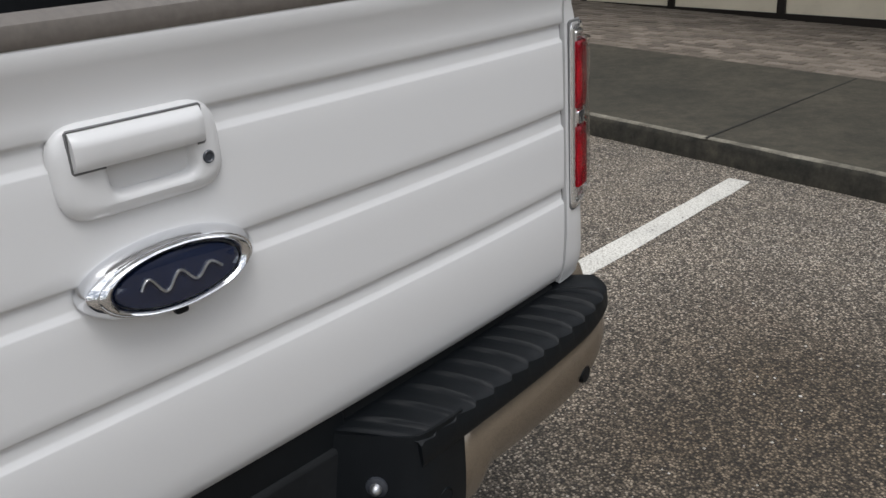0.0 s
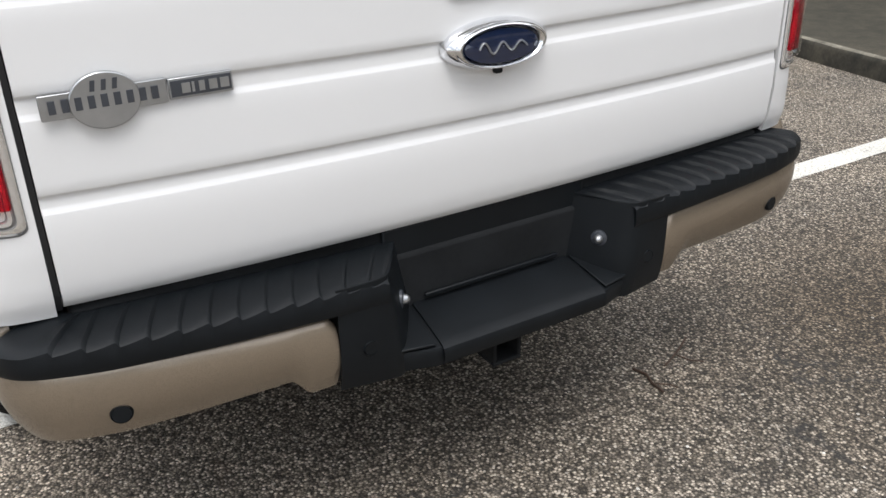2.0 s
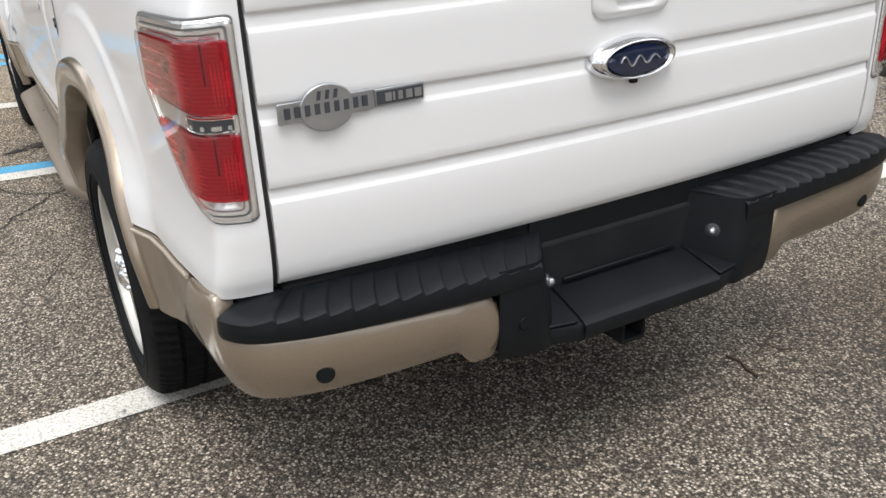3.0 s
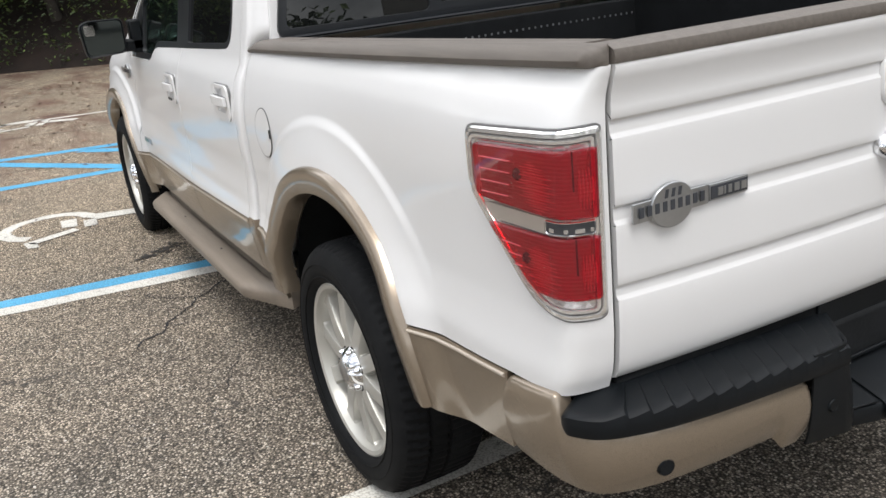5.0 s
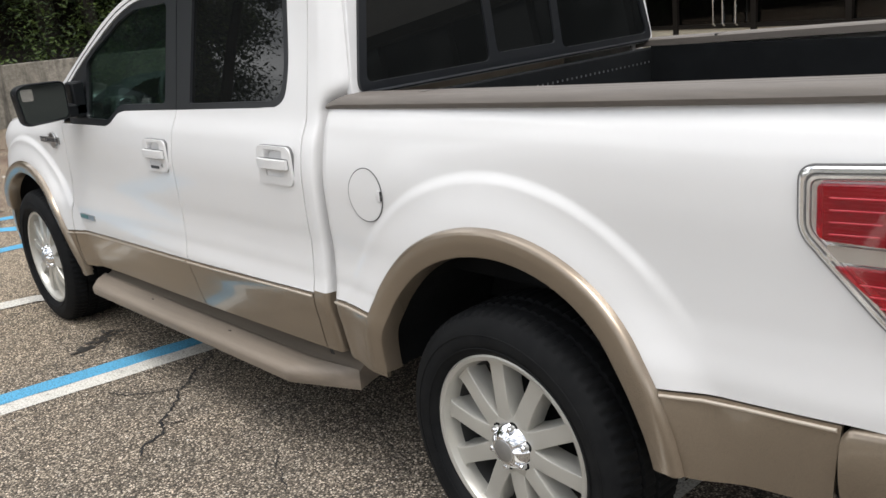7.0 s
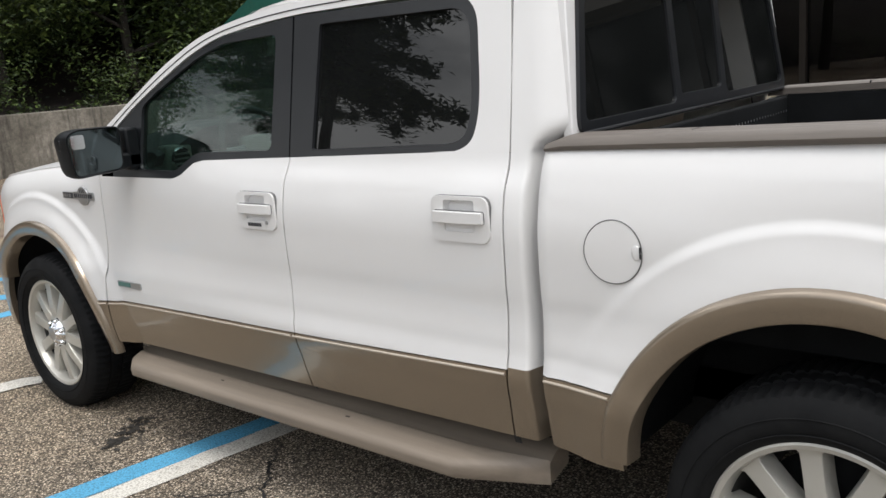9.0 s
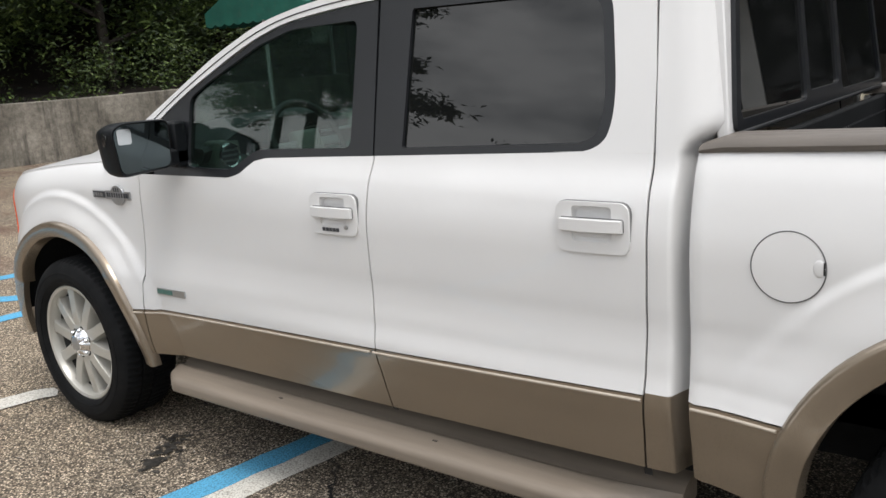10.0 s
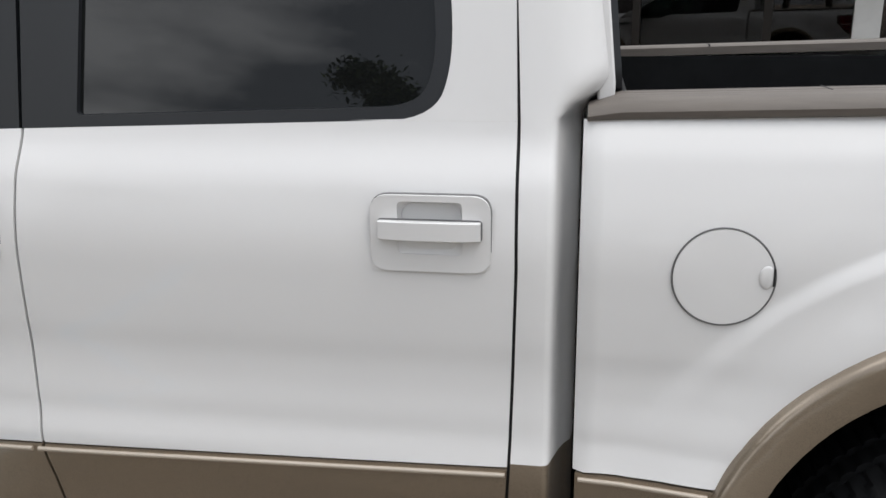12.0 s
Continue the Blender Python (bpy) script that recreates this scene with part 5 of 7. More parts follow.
for i in range(160):
    LAMP_S.append(LAMP_S[-1] + math.hypot(LAMP_X[i + 1] - LAMP_X[i], LAMP_Y[i + 1] - LAMP_Y[i]))
LAMP_END = LAMP_S[-1]


def on_lamp(a, z, off, s):
    """A point of the lamp by its way round the corner of the bed, its height and its stand-off."""
    x, y = float(np.interp(a, LAMP_S, LAMP_X)), float(np.interp(a, LAMP_S, LAMP_Y))
    e = 0.008
    tx = float(np.interp(a + e, LAMP_S, LAMP_X)) - float(np.interp(a - e, LAMP_S, LAMP_X))
    ty = float(np.interp(a + e, LAMP_S, LAMP_Y)) - float(np.interp(a - e, LAMP_S, LAMP_Y))
    ln = math.hypot(tx, ty)
    return (x - off * ty / ln, s * (y + off * tx / ln), z)


def lamp_loft(outline, radii, steps, s, fill=False):
    """Rings inwards from an outline, each step an inset and a stand-off; fill closes the middle."""
    rows = []
    for d, off in steps:
        r = [max(0.004, q - 0.5 * d) for q in radii]
        rows.append([on_lamp(a, z, off, s) for a, z in ring_of(inset(outline, d), r)])
    if fill:
        d, off = steps[-1]
        ring = ring_of(inset(outline, d), [max(0.004, q - 0.5 * d) for q in radii])
        ca, cz = sum(p[0] for p in ring) / len(ring), sum(p[1] for p in ring) / len(ring)
        for q in (0.85, 0.7, 0.55, 0.4, 0.25, 0.12, 0.01):
            rows.append([on_lamp(ca + (a - ca) * q, cz + (z - cz) * q, off, s) for a, z in ring])
    return grid(rows, (0.7, s, 0), True)


def lamp_bar(a0, a1, z0, z1, off, s, n=12):
    return grid([[on_lamp(lerp(a0, a1, i / n), lerp(z0, z1, j / 3), off, s) for j in range(4)] for i in range(n + 1)], (0.7, s, 0))


E_ = LAMP_END
LAMP_OUT = [(0.797, 1.106), (0.998, 0.896), (E_ - 0.001, 0.891), (E_ - 0.001, 1.252), (0.797, 1.234)]
LAMP_R = [0.030, 0.075, 0.022, 0.014, 0.030]
UPPER = [(0.834, 1.106), (0.850, 1.098), (E_ - 0.014, 1.090), (E_ - 0.014, 1.217), (0.834, 1.205)]
LOWER = [(1.004, 0.938), (E_ - 0.014, 0.934), (E_ - 0.014, 1.056), (0.866, 1.051)]
for s in (-1, 1):
    housing = part("tail_lamp", lamp_loft(LAMP_OUT, LAMP_R, ((0.0, -0.006), (0.0, 0.004), (0.004, 0.0075), (0.011, 0.0085), (0.0122, 0.0045), (0.0150, 0.0045), (0.0165, 0.0085), (0.022, 0.0078), (0.0232, 0.005), (0.030, 0.004), (0.036, 0.001)), s, True), RIM_BRIGHT, truck, "red and clear tail lamp with bright rim", 30)
    part("lamp_seal", lamp_loft(inset(LAMP_OUT, -0.004), [r + 0.003 for r in LAMP_R], ((0.0, -0.004), (0.0005, 0.0025), (0.006, 0.003)), s), GASKET, housing, "thin dark gasket", 40)
    for d0, d1, off in ((0.0126, 0.0146, 0.0054), (0.0234, 0.0248, 0.0058)):
        part("rim_groove", lamp_loft(LAMP_OUT, LAMP_R, ((d0, off), (d1, off)), s), GASKET, housing, "thin dark groove in the rim", 0)
    part("red_lens", lamp_loft(UPPER, [0.012, 0.012, 0.008, 0.008, 0.012], ((0.0, 0.004), (0.0, 0.012), (0.003, 0.0155)), s, True), RED, housing, "red upper lens", 35)
    part("red_lens", lamp_loft(LOWER, [0.022, 0.008, 0.008, 0.010], ((0.0, 0.004), (0.0, 0.012), (0.003, 0.0155)), s, True), RED, housing, "red lower lens", 35)
    part("clear_lens", lamp_loft(LAMP_OUT, LAMP_R, ((0.025, 0.009), (0.028, 0.019), (0.034, 0.021)), s, True), GLASS_CLEAR, housing, "clear outer lens", 40)
    part("silver_band", lamp_bar(0.852, E_ - 0.014, 1.058, 1.088, 0.0065, s, 20), SILVER, housing, "silver band between the lenses", 50)
    rev = part("reverse_lamp", lamp_bar(E_ - 0.108, E_ - 0.022, 1.061, 1.084, 0.0095, s), BADGE_DARK, housing, "dark clear reversing lamp", 50)
    part("lamp_bezel", lamp_loft([(E_ - 0.112, 1.0585), (E_ - 0.019, 1.0585), (E_ - 0.019, 1.0870), (E_ - 0.112, 1.0870)], [0.006] * 4, ((0.0, 0.0065), (0.0005, 0.0105), (0.0015, 0.0118), (0.0032, 0.0118), (0.0042, 0.0098)), s), CHROME, rev, "chrome bezel", 40)
    # bright bars painted as glints inside the reversing lamp
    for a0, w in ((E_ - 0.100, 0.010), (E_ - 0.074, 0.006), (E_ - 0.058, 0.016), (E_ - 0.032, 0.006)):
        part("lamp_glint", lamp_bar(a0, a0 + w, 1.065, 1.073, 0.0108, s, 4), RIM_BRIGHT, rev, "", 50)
    # inside, seen through the red: a dim reflector, fine prisms that paint an oval bright bowl, a dark bulb
    for z0, z1, a0, ca_, cz_, ra_, rz_ in ((1.093, 1.214, 0.842, 1.012, 1.140, 0.056, 0.046), (0.938, 1.053, 0.885, 1.018, 0.983, 0.050, 0.044)):
        rows = []
        for i in range(31):
            row = []
            for j in range(9):
                a = lerp(a0 + (0.0 if z0 > 1 else 0.145 * (1 - j / 8)), E_ - 0.017, i / 30)
                row.append(on_lamp(a, lerp(z0, z1, j / 8), 0.0042, s))
            rows.append(row)
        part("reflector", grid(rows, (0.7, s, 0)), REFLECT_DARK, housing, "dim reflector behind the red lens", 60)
        # white prism ribs, longest and thickest mid-bowl, paint its soft bright patch
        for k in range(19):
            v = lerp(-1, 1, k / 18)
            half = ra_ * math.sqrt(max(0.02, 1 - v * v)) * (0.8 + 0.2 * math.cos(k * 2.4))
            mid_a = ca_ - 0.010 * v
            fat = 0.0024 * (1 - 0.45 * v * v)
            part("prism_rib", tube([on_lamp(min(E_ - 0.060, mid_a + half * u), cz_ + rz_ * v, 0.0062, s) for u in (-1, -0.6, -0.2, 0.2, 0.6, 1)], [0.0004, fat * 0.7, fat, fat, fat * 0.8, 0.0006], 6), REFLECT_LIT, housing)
        # upright white ribs paint the bright strip beside the bowl
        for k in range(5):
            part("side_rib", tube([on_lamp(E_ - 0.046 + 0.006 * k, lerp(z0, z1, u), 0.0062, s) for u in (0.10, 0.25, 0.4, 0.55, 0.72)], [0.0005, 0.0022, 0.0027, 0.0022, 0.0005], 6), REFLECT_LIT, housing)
        part("bowl_edge", lamp_bar(E_ - 0.0585, E_ - 0.0555, lerp(z0, z1, 0.4), z1, 0.0095, s), DARK, housing, "", 50)
    for cx, cz in ((0.962, 1.158), (0.975, 0.996)):
        bm = bmesh.new()
        bmesh.ops.create_uvsphere(bm, u_segments=16, v_segments=10, radius=0.014)
        bm.transform(Matrix.Translation(on_lamp(cx, cz, -0.002, s)))
        part("bulb", bm, DARK, housing, "dark bulb behind the lens", 60)
    # pale ribs with dim bars below: their lit and shaded edges in colour
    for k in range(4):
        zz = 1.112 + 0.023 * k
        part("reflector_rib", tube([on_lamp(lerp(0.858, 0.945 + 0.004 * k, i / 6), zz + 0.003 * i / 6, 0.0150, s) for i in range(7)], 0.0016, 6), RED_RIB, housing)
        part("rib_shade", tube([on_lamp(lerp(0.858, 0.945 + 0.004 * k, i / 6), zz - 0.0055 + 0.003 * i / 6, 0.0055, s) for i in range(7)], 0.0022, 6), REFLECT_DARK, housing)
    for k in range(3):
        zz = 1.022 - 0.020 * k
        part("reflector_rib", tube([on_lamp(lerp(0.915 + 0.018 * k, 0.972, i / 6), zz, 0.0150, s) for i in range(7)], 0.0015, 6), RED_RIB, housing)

# ---- rear bumper ----
plan = [(1.203, 0.0), (1.203, 0.20), (1.201, 0.42), (1.196, 0.60), (1.184, 0.76), (1.166, 0.85), (1.135, 0.915), (1.085, 0.948), (1.02, 0.962), (0.95, 0.966), (0.893, 0.966)]


def along(u0, u1, n):
    """Points of the bumper's outline in plan, by length, from u0 to u1 (metres from the middle)."""
    ds = [0.0]
    for a, b in zip(plan, plan[1:]):
        ds.append(ds[-1] + math.hypot(b[0] - a[0], b[1] - a[1]))
    fx2 = curve([(d, p[0]) for d, p in zip(ds, plan)])
    fy2 = curve([(d, p[1]) for d, p in zip(ds, plan)])
    out = []
    for i in range(n + 1):
        d = lerp(u0, u1, i / n)
        e = 0.002
        tx, ty = fx2(min(d + e, ds[-1])) - fx2(max(d - e, 0)), fy2(min(d + e, ds[-1])) - fy2(max(d - e, 0))
        ln = math.hypot(tx, ty) or 1.0
        out.append((fx2(d), fy2(d), ty / ln, -tx / ln, d))
    return out, ds[-1]


_, FULL = along(0, 0.1, 1)
PAD_END = FULL - 0.182
bumper = part("rear_bumper", merge(box((1.02, -0.80, 0.535), (1.10, 0.80, 0.68)), box((1.00, -0.82, 0.64), (1.082, 0.82, 0.7405))), DARK, truck, "black and tan step bumper", 35, 0.01)
for s in (-1, 1):
    # tan face that wraps round the corner, rising beside the end of the step pad
    pts, _ = along(0.404, FULL, 90)
    rows = []
    for x, y, nx_, ny_, d in pts:
        t = smooth((d - 0.75) / 0.5)
        side_top = lerp(0.739, 0.720, clamp((d - 1.0) / (FULL - 1.0)))
        top = lerp(0.643 + 0.038 * clamp((d - 0.42) / 0.55), side_top, smooth((d - PAD_END + 0.006) / 0.030))
        low = lerp(0.490, 0.528, smooth((d - 0.455) / 0.04)) + 0.012 * t
        rnd = 0.020 * (1 - clamp((d - 0.404) / 0.022)) ** 2 + 0.016 * (1 - clamp((FULL - d) / 0.020)) ** 2
        row = []
        for k in range(19):
            v = k / 18
            z = lerp(low, top - rnd, v)
            bulge = 0.006 * math.sin(v * math.pi) - 0.026 * (1 - v) ** 2.4 - 0.007 * v ** 10 + 0.004 * smooth((d - 0.404) / 0.012) - 0.004
            row.append((x + nx_ * bulge, s * (y + ny_ * bulge), z))
        for back, up in ((0.012, 0.0035), (0.022, 0.0045), (0.045, 0.0045)):
            row.append((x - nx_ * back, s * (y - ny_ * back), top - rnd + up))
        rows.append(row)
    part("bumper_face", grid(rows, (1, s, 0)), TAN, bumper, "tan painted bumper corner", 45, 0.0, 0.004)
    # black centre: the slanted side of the recess turns into the front face
    cols = [((1.088, 0.222), (1.098, 0.185)), ((1.120, 0.242), (1.132, 0.206)), ((1.150, 0.262), (1.165, 0.228)), ((1.178, 0.281), (1.196, 0.250)), ((1.194, 0.293), (1.214, 0.266)),
            ((1.203, 0.305), (1.224, 0.284)), ((1.2065, 0.322), (1.221, 0.308)), ((1.207, 0.350), (1.214, 0.345)), ((1.2065, 0.380), (1.208, 0.380)), ((1.2045, 0.4035), (1.2045, 0.4035))]
    rows = []
    for (tx, ty), (bx, by) in cols:
        row = []
        for k in range(11):
            v = k / 10
            z = lerp(0.484, 0.702, v)
            row.append((lerp(bx, tx, v) - 0.014 * (1 - v) ** 5, s * lerp(by, ty, v), z))
        rows.append(row)
    part("bumper_centre", grid(rows, (1, 0, 0)), BLACK, bumper, "black bumper centre and recess side", 50, 0.0, 0.006)
    # ribbed step pad: slanted moulded treads with a scalloped front edge and a smooth end
    pts, _ = along(0.300, PAD_END, 230)
    rows = []
    for x, y, nx_, ny_, d in pts:
        ribbed = smooth((d - 0.302) / 0.01) * smooth((0.915 - d) / 0.012)
        top = 0.708 + 0.024 * clamp((d - 0.26) / 0.6)
        saw = ((d - 0.284) / 0.0485) % 1.0
        step = 0.0078 * ribbed * (saw / 0.10 if saw < 0.10 else (1 - (saw - 0.10) / 0.90) ** 1.5)
        lip = 0.0065 * ribbed * (1 - saw if saw > 0.16 else saw / 0.16)
        slant = lerp(0.085, 0.048, smooth((d - 0.30) / 0.16)) * (1 - smooth((d - 0.90) / 0.09))
        tip = (1 - clamp((PAD_END - d) / 0.022)) ** 2
        o = 0.009 - 0.010 * tip
        inner_x, iy = min(1.078, x - 0.050), min(y, 0.845)
        row = []
        for f, dz in ((0.0, -0.002), (0.10, 0.0), (0.30, step * 0.8), (0.60, step), (0.86, step)):
            row.append((lerp(inner_x, x + nx_ * (o - 0.012), f), s * (lerp(iy, y + ny_ * (o - 0.012), f) - slant * (1 - f)), top + dz - 0.014 * f ** 1.6 - 0.006 * tip))
        for out, dz in ((-0.007 - lip, step - 0.016), (-0.001 - lip * 0.7, -0.021 + step), (0.0, -0.030), (0.0015, -0.050), (-0.002, -0.060), (-0.020, -0.064)):
            row.append((x + nx_ * (o + out), s * (y + ny_ * (o + out)), top + dz - 0.006 * tip * (1 if dz > -0.03 else -1)))
        rows.append(row)
    part("step_pad", grid(rows, (0.2, 0, 1)), BLACK, bumper, "black ribbed plastic step pad", 30, 0.0, 0.010)
    # number plate lamp on the side of the recess
    for nm, prof_, mt, lab in (("lamp_socket", [(0.0, 0.004), (0.010, 0.004), (0.018, 0.001), (0.018, -0.006)], BADGE_DARK, "dark lamp socket"), ("plate_lamp", [(0.0, 0.016), (0.005, 0.015), (0.009, 0.010), (0.011, 0.0)], BADGE, "small number plate lamp")):
        lp = lathe(prof_, (0, 0, 0), 20, -1)
        lp.transform(Matrix.Translation((1.156, s * 0.2475, 0.617)) @ Matrix.Rotation(radians(s * 33 + (180 if s < 0 else 0)), 4, "Z"))
        part(nm, lp, mt, bumper, lab, 50)
    # round parking sensor and blind plug
    for yy, zz, rr, mt, nm in ((0.786, 0.580, 0.019, BLACK, "parking_sensor"), (0.345, 0.568, 0.016, BLACK, "blind_plug")):
        xx = 1.181 if yy > 0.5 else 1.208
        sens = lathe([(0.0, 0.010), (rr * 0.82, 0.010), (rr * 0.86, 0.007), (rr * 0.92, 0.010), (rr, 0.007), (rr, -0.01)], (0, 0, 0), 28, 1)
        sens.transform(Matrix.Translation((xx - (0.0092 if yy > 0.5 else 0.006), s * yy, zz)) @ Matrix.Rotation(radians(-90 + (s * 8 if yy > 0.5 else 0)), 4, "Z"))
        part(nm, sens, mt, bumper, "round black parking sensor" if yy > 0.5 else "round black plug", 40)
part("recess_back", box((1.080, -0.250, 0.56), (1.092, 0.250, 0.735)), BLACK, bumper, "black back wall of the plate recess", 35, 0.004)
rows = []
for i in range(15):
    y = lerp(-0.30, 0.30, i / 14)
    tap = smooth((abs(y) - 0.20) / 0.10)
    fx3 = lerp(1.232, 1.205, tap)
    rows.append([(1.090, y * 0.86, 0.562), (1.13, y * 0.9, 0.556), (fx3 - 0.02, y, 0.535), (fx3 - 0.004, y, 0.530), (fx3, y, 0.522), (fx3 - 0.006, y, 0.488), (fx3 - 0.05, y, 0.472)])
part("lower_step", grid(rows, (0.5, 0, 1)), BLACK, bumper, "black lower step", 40, 0.0, 0.012)
rows = []
for i in range(17):
    y = lerp(-0.196, 0.196, i / 16)
    rows.append([(1.098, y, 0.5585), (1.100, y, 0.5665), (1.13, y * 1.01, 0.5615), (1.210, y * 1.03, 0.5405), (1.226, y * 1.035, 0.5365), (1.236, y * 1.04, 0.530), (1.240, y * 1.04, 0.520), (1.236, y * 1.04, 0.498)])
part("step_tread", grid(rows, (0.3, 0, 1)), BLACK, bumper, "raised tread of the lower step", 35, 0.0, 0.004)
for s in (-1, 1):
    part("step_side", prism([(1.102, s * 0.206, 0.562), (1.128, s * 0.236, 0.555), (1.212, s * 0.286, 0.536), (1.224, s * 0.214, 0.534)], (0, 0, 0.005)), BLACK, bumper, "", 35, 0.002)
part("step_line", box((1.104, -0.17, 0.575), (1.112, 0.17, 0.585)), BLACK, bumper, "", 35, 0.003)
hitch = merge(box((1.06, -0.056, 0.472), (1.190, 0.016, 0.481)), box((1.06, -0.056, 0.408), (1.190, 0.016, 0.417)), box((1.06, -0.056, 0.417), (1.190, -0.047, 0.472)), box((1.06, 0.007, 0.417), (1.190, 0.016, 0.472)))
hitch_ob = part("hitch_receiver", hitch, DARK, bumper, "black square hitch receiver", 30, 0.003)
part("hitch_inside", box((1.08, -0.048, 0.416), (1.09, 0.008, 0.473)), DARK, hitch_ob, "", 0)
part("hitch_bar", box((1.00, -0.22, 0.45), (1.07, 0.18, 0.49)), DARK, bumper, "black hitch cross bar", 35, 0.01)

# ---- running boards ----
for s in (-1, 1):
    # inner channel, raised tread, rolled outer edge and an upright outer face
    prof = [(-0.10, 0.412), (-0.030, 0.392), (-0.010, 0.378), (0.016, 0.371), (0.024, 0.377), (0.038, 0.379), (0.062, 0.373), (0.096, 0.364), (0.116, 0.357),
            (0.126, 0.347), (0.129, 0.336), (0.126, 0.309), (0.118, 0.300), (0.02, 0.303), (-0.10, 0.33)]
    rows = []
    xs = [-3.005, -3.000, -2.990, -2.975, -2.955, -2.93] + [lerp(-2.90, -1.10, i / 40) for i in range(41)] + [-1.09, -1.075, -1.05] + [lerp(-1.03, -0.80, i / 12) for i in range(13)]
    n = len(xs) - 1
    for x in xs:
        endr = clamp((-0.80 - x) / 0.285)
        endf = clamp((x + 3.005) / 0.075)
        reach = min(1.0, 0.02 + 0.98 * endr, 0.62 + 0.38 * endf)
        rows.append([(x, s * (0.885 + (o * reach if o > 0 else o)), z) for o, z in prof])
    bm = grid(rows, None, True)
    bm.verts.ensure_lookup_table()
    m_ = len(prof)
    bm.faces.new([bm.verts[k] for k in range(m_)])
    bm.faces.new([bm.verts[n * m_ + k] for k in range(m_)])
    bmesh.ops.recalc_face_normals(bm, faces=bm.faces[:])
    board = part("running_board", bm, TAN_MATT, truck, "tan moulded running board, slightly dirty", 32, 0.003)
    for x in (-2.33, -1.60):
        part("end_plug", box((x - 0.010, min(s * 0.945, s * 0.953), 0.370), (x + 0.010, max(s * 0.945, s * 0.953), 0.3745)), TAN_PLUG, board, "small brown plug", 35, 0.002)
    for x in (-2.7, -1.9, -1.15):
        part("bracket", box((x - 0.03, min(s * 0.5, s * 0.89), 0.34), (x + 0.03, max(s * 0.5, s * 0.89), 0.36)), DARK, board, "", 0)

# ---- door mirrors ----
for s in (-1, 1):
    rows = []
    face = rounded([(-1.000, 1.235), (-1.205, 1.222), (-1.222, 1.395), (-1.180, 1.418), (-0.995, 1.415)], 0.03, 4)
    c = (sum(p[0] for p in face) / len(face), sum(p[1] for p in face) / len(face))
    for q, x in ((0.90, -2.722), (0.97, -2.718), (1.0, -2.728), (1.0, -2.77), (0.96, -2.81), (0.85, -2.845), (0.6, -2.865), (0.05, -2.872)):
        rows.append([(x - 0.02 * (abs(p[0]) - 1.0) / 0.2, -s * (c[0] + (p[0] - c[0]) * q), c[1] + (p[1] - c[1]) * q) for p in face])
    mirror = part("door_mirror", grid(rows, (-1, 0, 0), True), BLACK, truck, "black folding door mirror", 50)
    gl = [(c[0] + (p[0] - c[0]) * 0.90, c[1] + (p[1] - c[1]) * 0.90) for p in face]
    part("mirror_glass", plate(gl, [], lambda a, b: (-2.7330 - 0.20 * (abs(a) - 1.11), -s * a, b), (-0.004, 0, 0)), MIRROR, mirror, "silvered mirror glass")
    spot = rounded([(-1.195, 1.34), (-1.145, 1.34), (-1.145, 1.395), (-1.195, 1.395)], 0.01)
    part("spot_mirror", plate(spot, [], lambda a, b: (-2.7300 - 0.20 * (abs(a) - 1.11), -s * a, b), (-0.003, 0, 0)), SPOT, mirror, "small convex spot mirror")
    part("mirror_arm", merge(box((-2.83, min(s * 0.90, s * 1.02), 1.235), (-2.745, max(s * 0.90, s * 1.02), 1.300)), box((-2.83, min(s * 0.90, s * 0.965), 1.225), (-2.745, max(s * 0.90, s * 0.965), 1.40))), BLACK, mirror, "black mirror arm", 35, 0.012)
    part("turn_lamp", box((-2.80, min(s * 1.213, s * 1.224), 1.34), (-2.775, max(s * 1.213, s * 1.224), 1.38)), GLASS_CLEAR, mirror, "clear turn lamp", 35, 0.003)

# ---- cab interior ----
dash = part("dashboard", box((-3.10, -0.80, 0.85), (-2.79, 0.80, 1.26)), DASH_LIGHT, truck, "pale grey dashboard with dark top", 40, 0.05, segments=4)
rows = []
for i in range(33):
    y = lerp(-0.82, 0.82, i / 32)
    hump = 0.052 * smooth((y + 0.76) / 0.20) * smooth((-0.06 - y) / 0.16)
    top = 1.335 + hump - 0.05 * smooth((abs(y) - 0.62) / 0.2)
    lip = -2.765 + 0.045 * smooth((y + 0.74) / 0.14) * smooth((-0.06 - y) / 0.10)
    rows.append([(-3.27, y, 1.245), (-3.20, y, top - 0.055), (-3.05, y, top - 0.02), (-2.90, y, top), (lip - 0.02, y, top - 0.006), (lip, y, top - 0.022), (lip - 0.012, y, top - 0.045), (-2.80, y, 1.22)])
part("dash_pad", grid(rows, (0, 0, 1)), DASH, dash, "dark dash top with instrument hood", 50)
part("instrument_panel", box((-2.82, -0.58, 1.13), (-2.772, -0.20, 1.335)), SEAL, dash, "black instrument panel", 40, 0.01)
part("centre_stack", box((-2.81, -0.20, 0.90), (-2.742, 0.00, 1.285)), DASH, dash, "dark centre stack", 40, 0.012)
part("screen", box((-2.748, -0.175, 1.155), (-2.738, -0.025, 1.215)), SCREEN, dash, "dim green display", 0)
part("silver_trim", box((-2.75, -0.20, 1.272), (-2.737, 0.00, 1.284)), BADGE, dash, "", 30, 0.003)
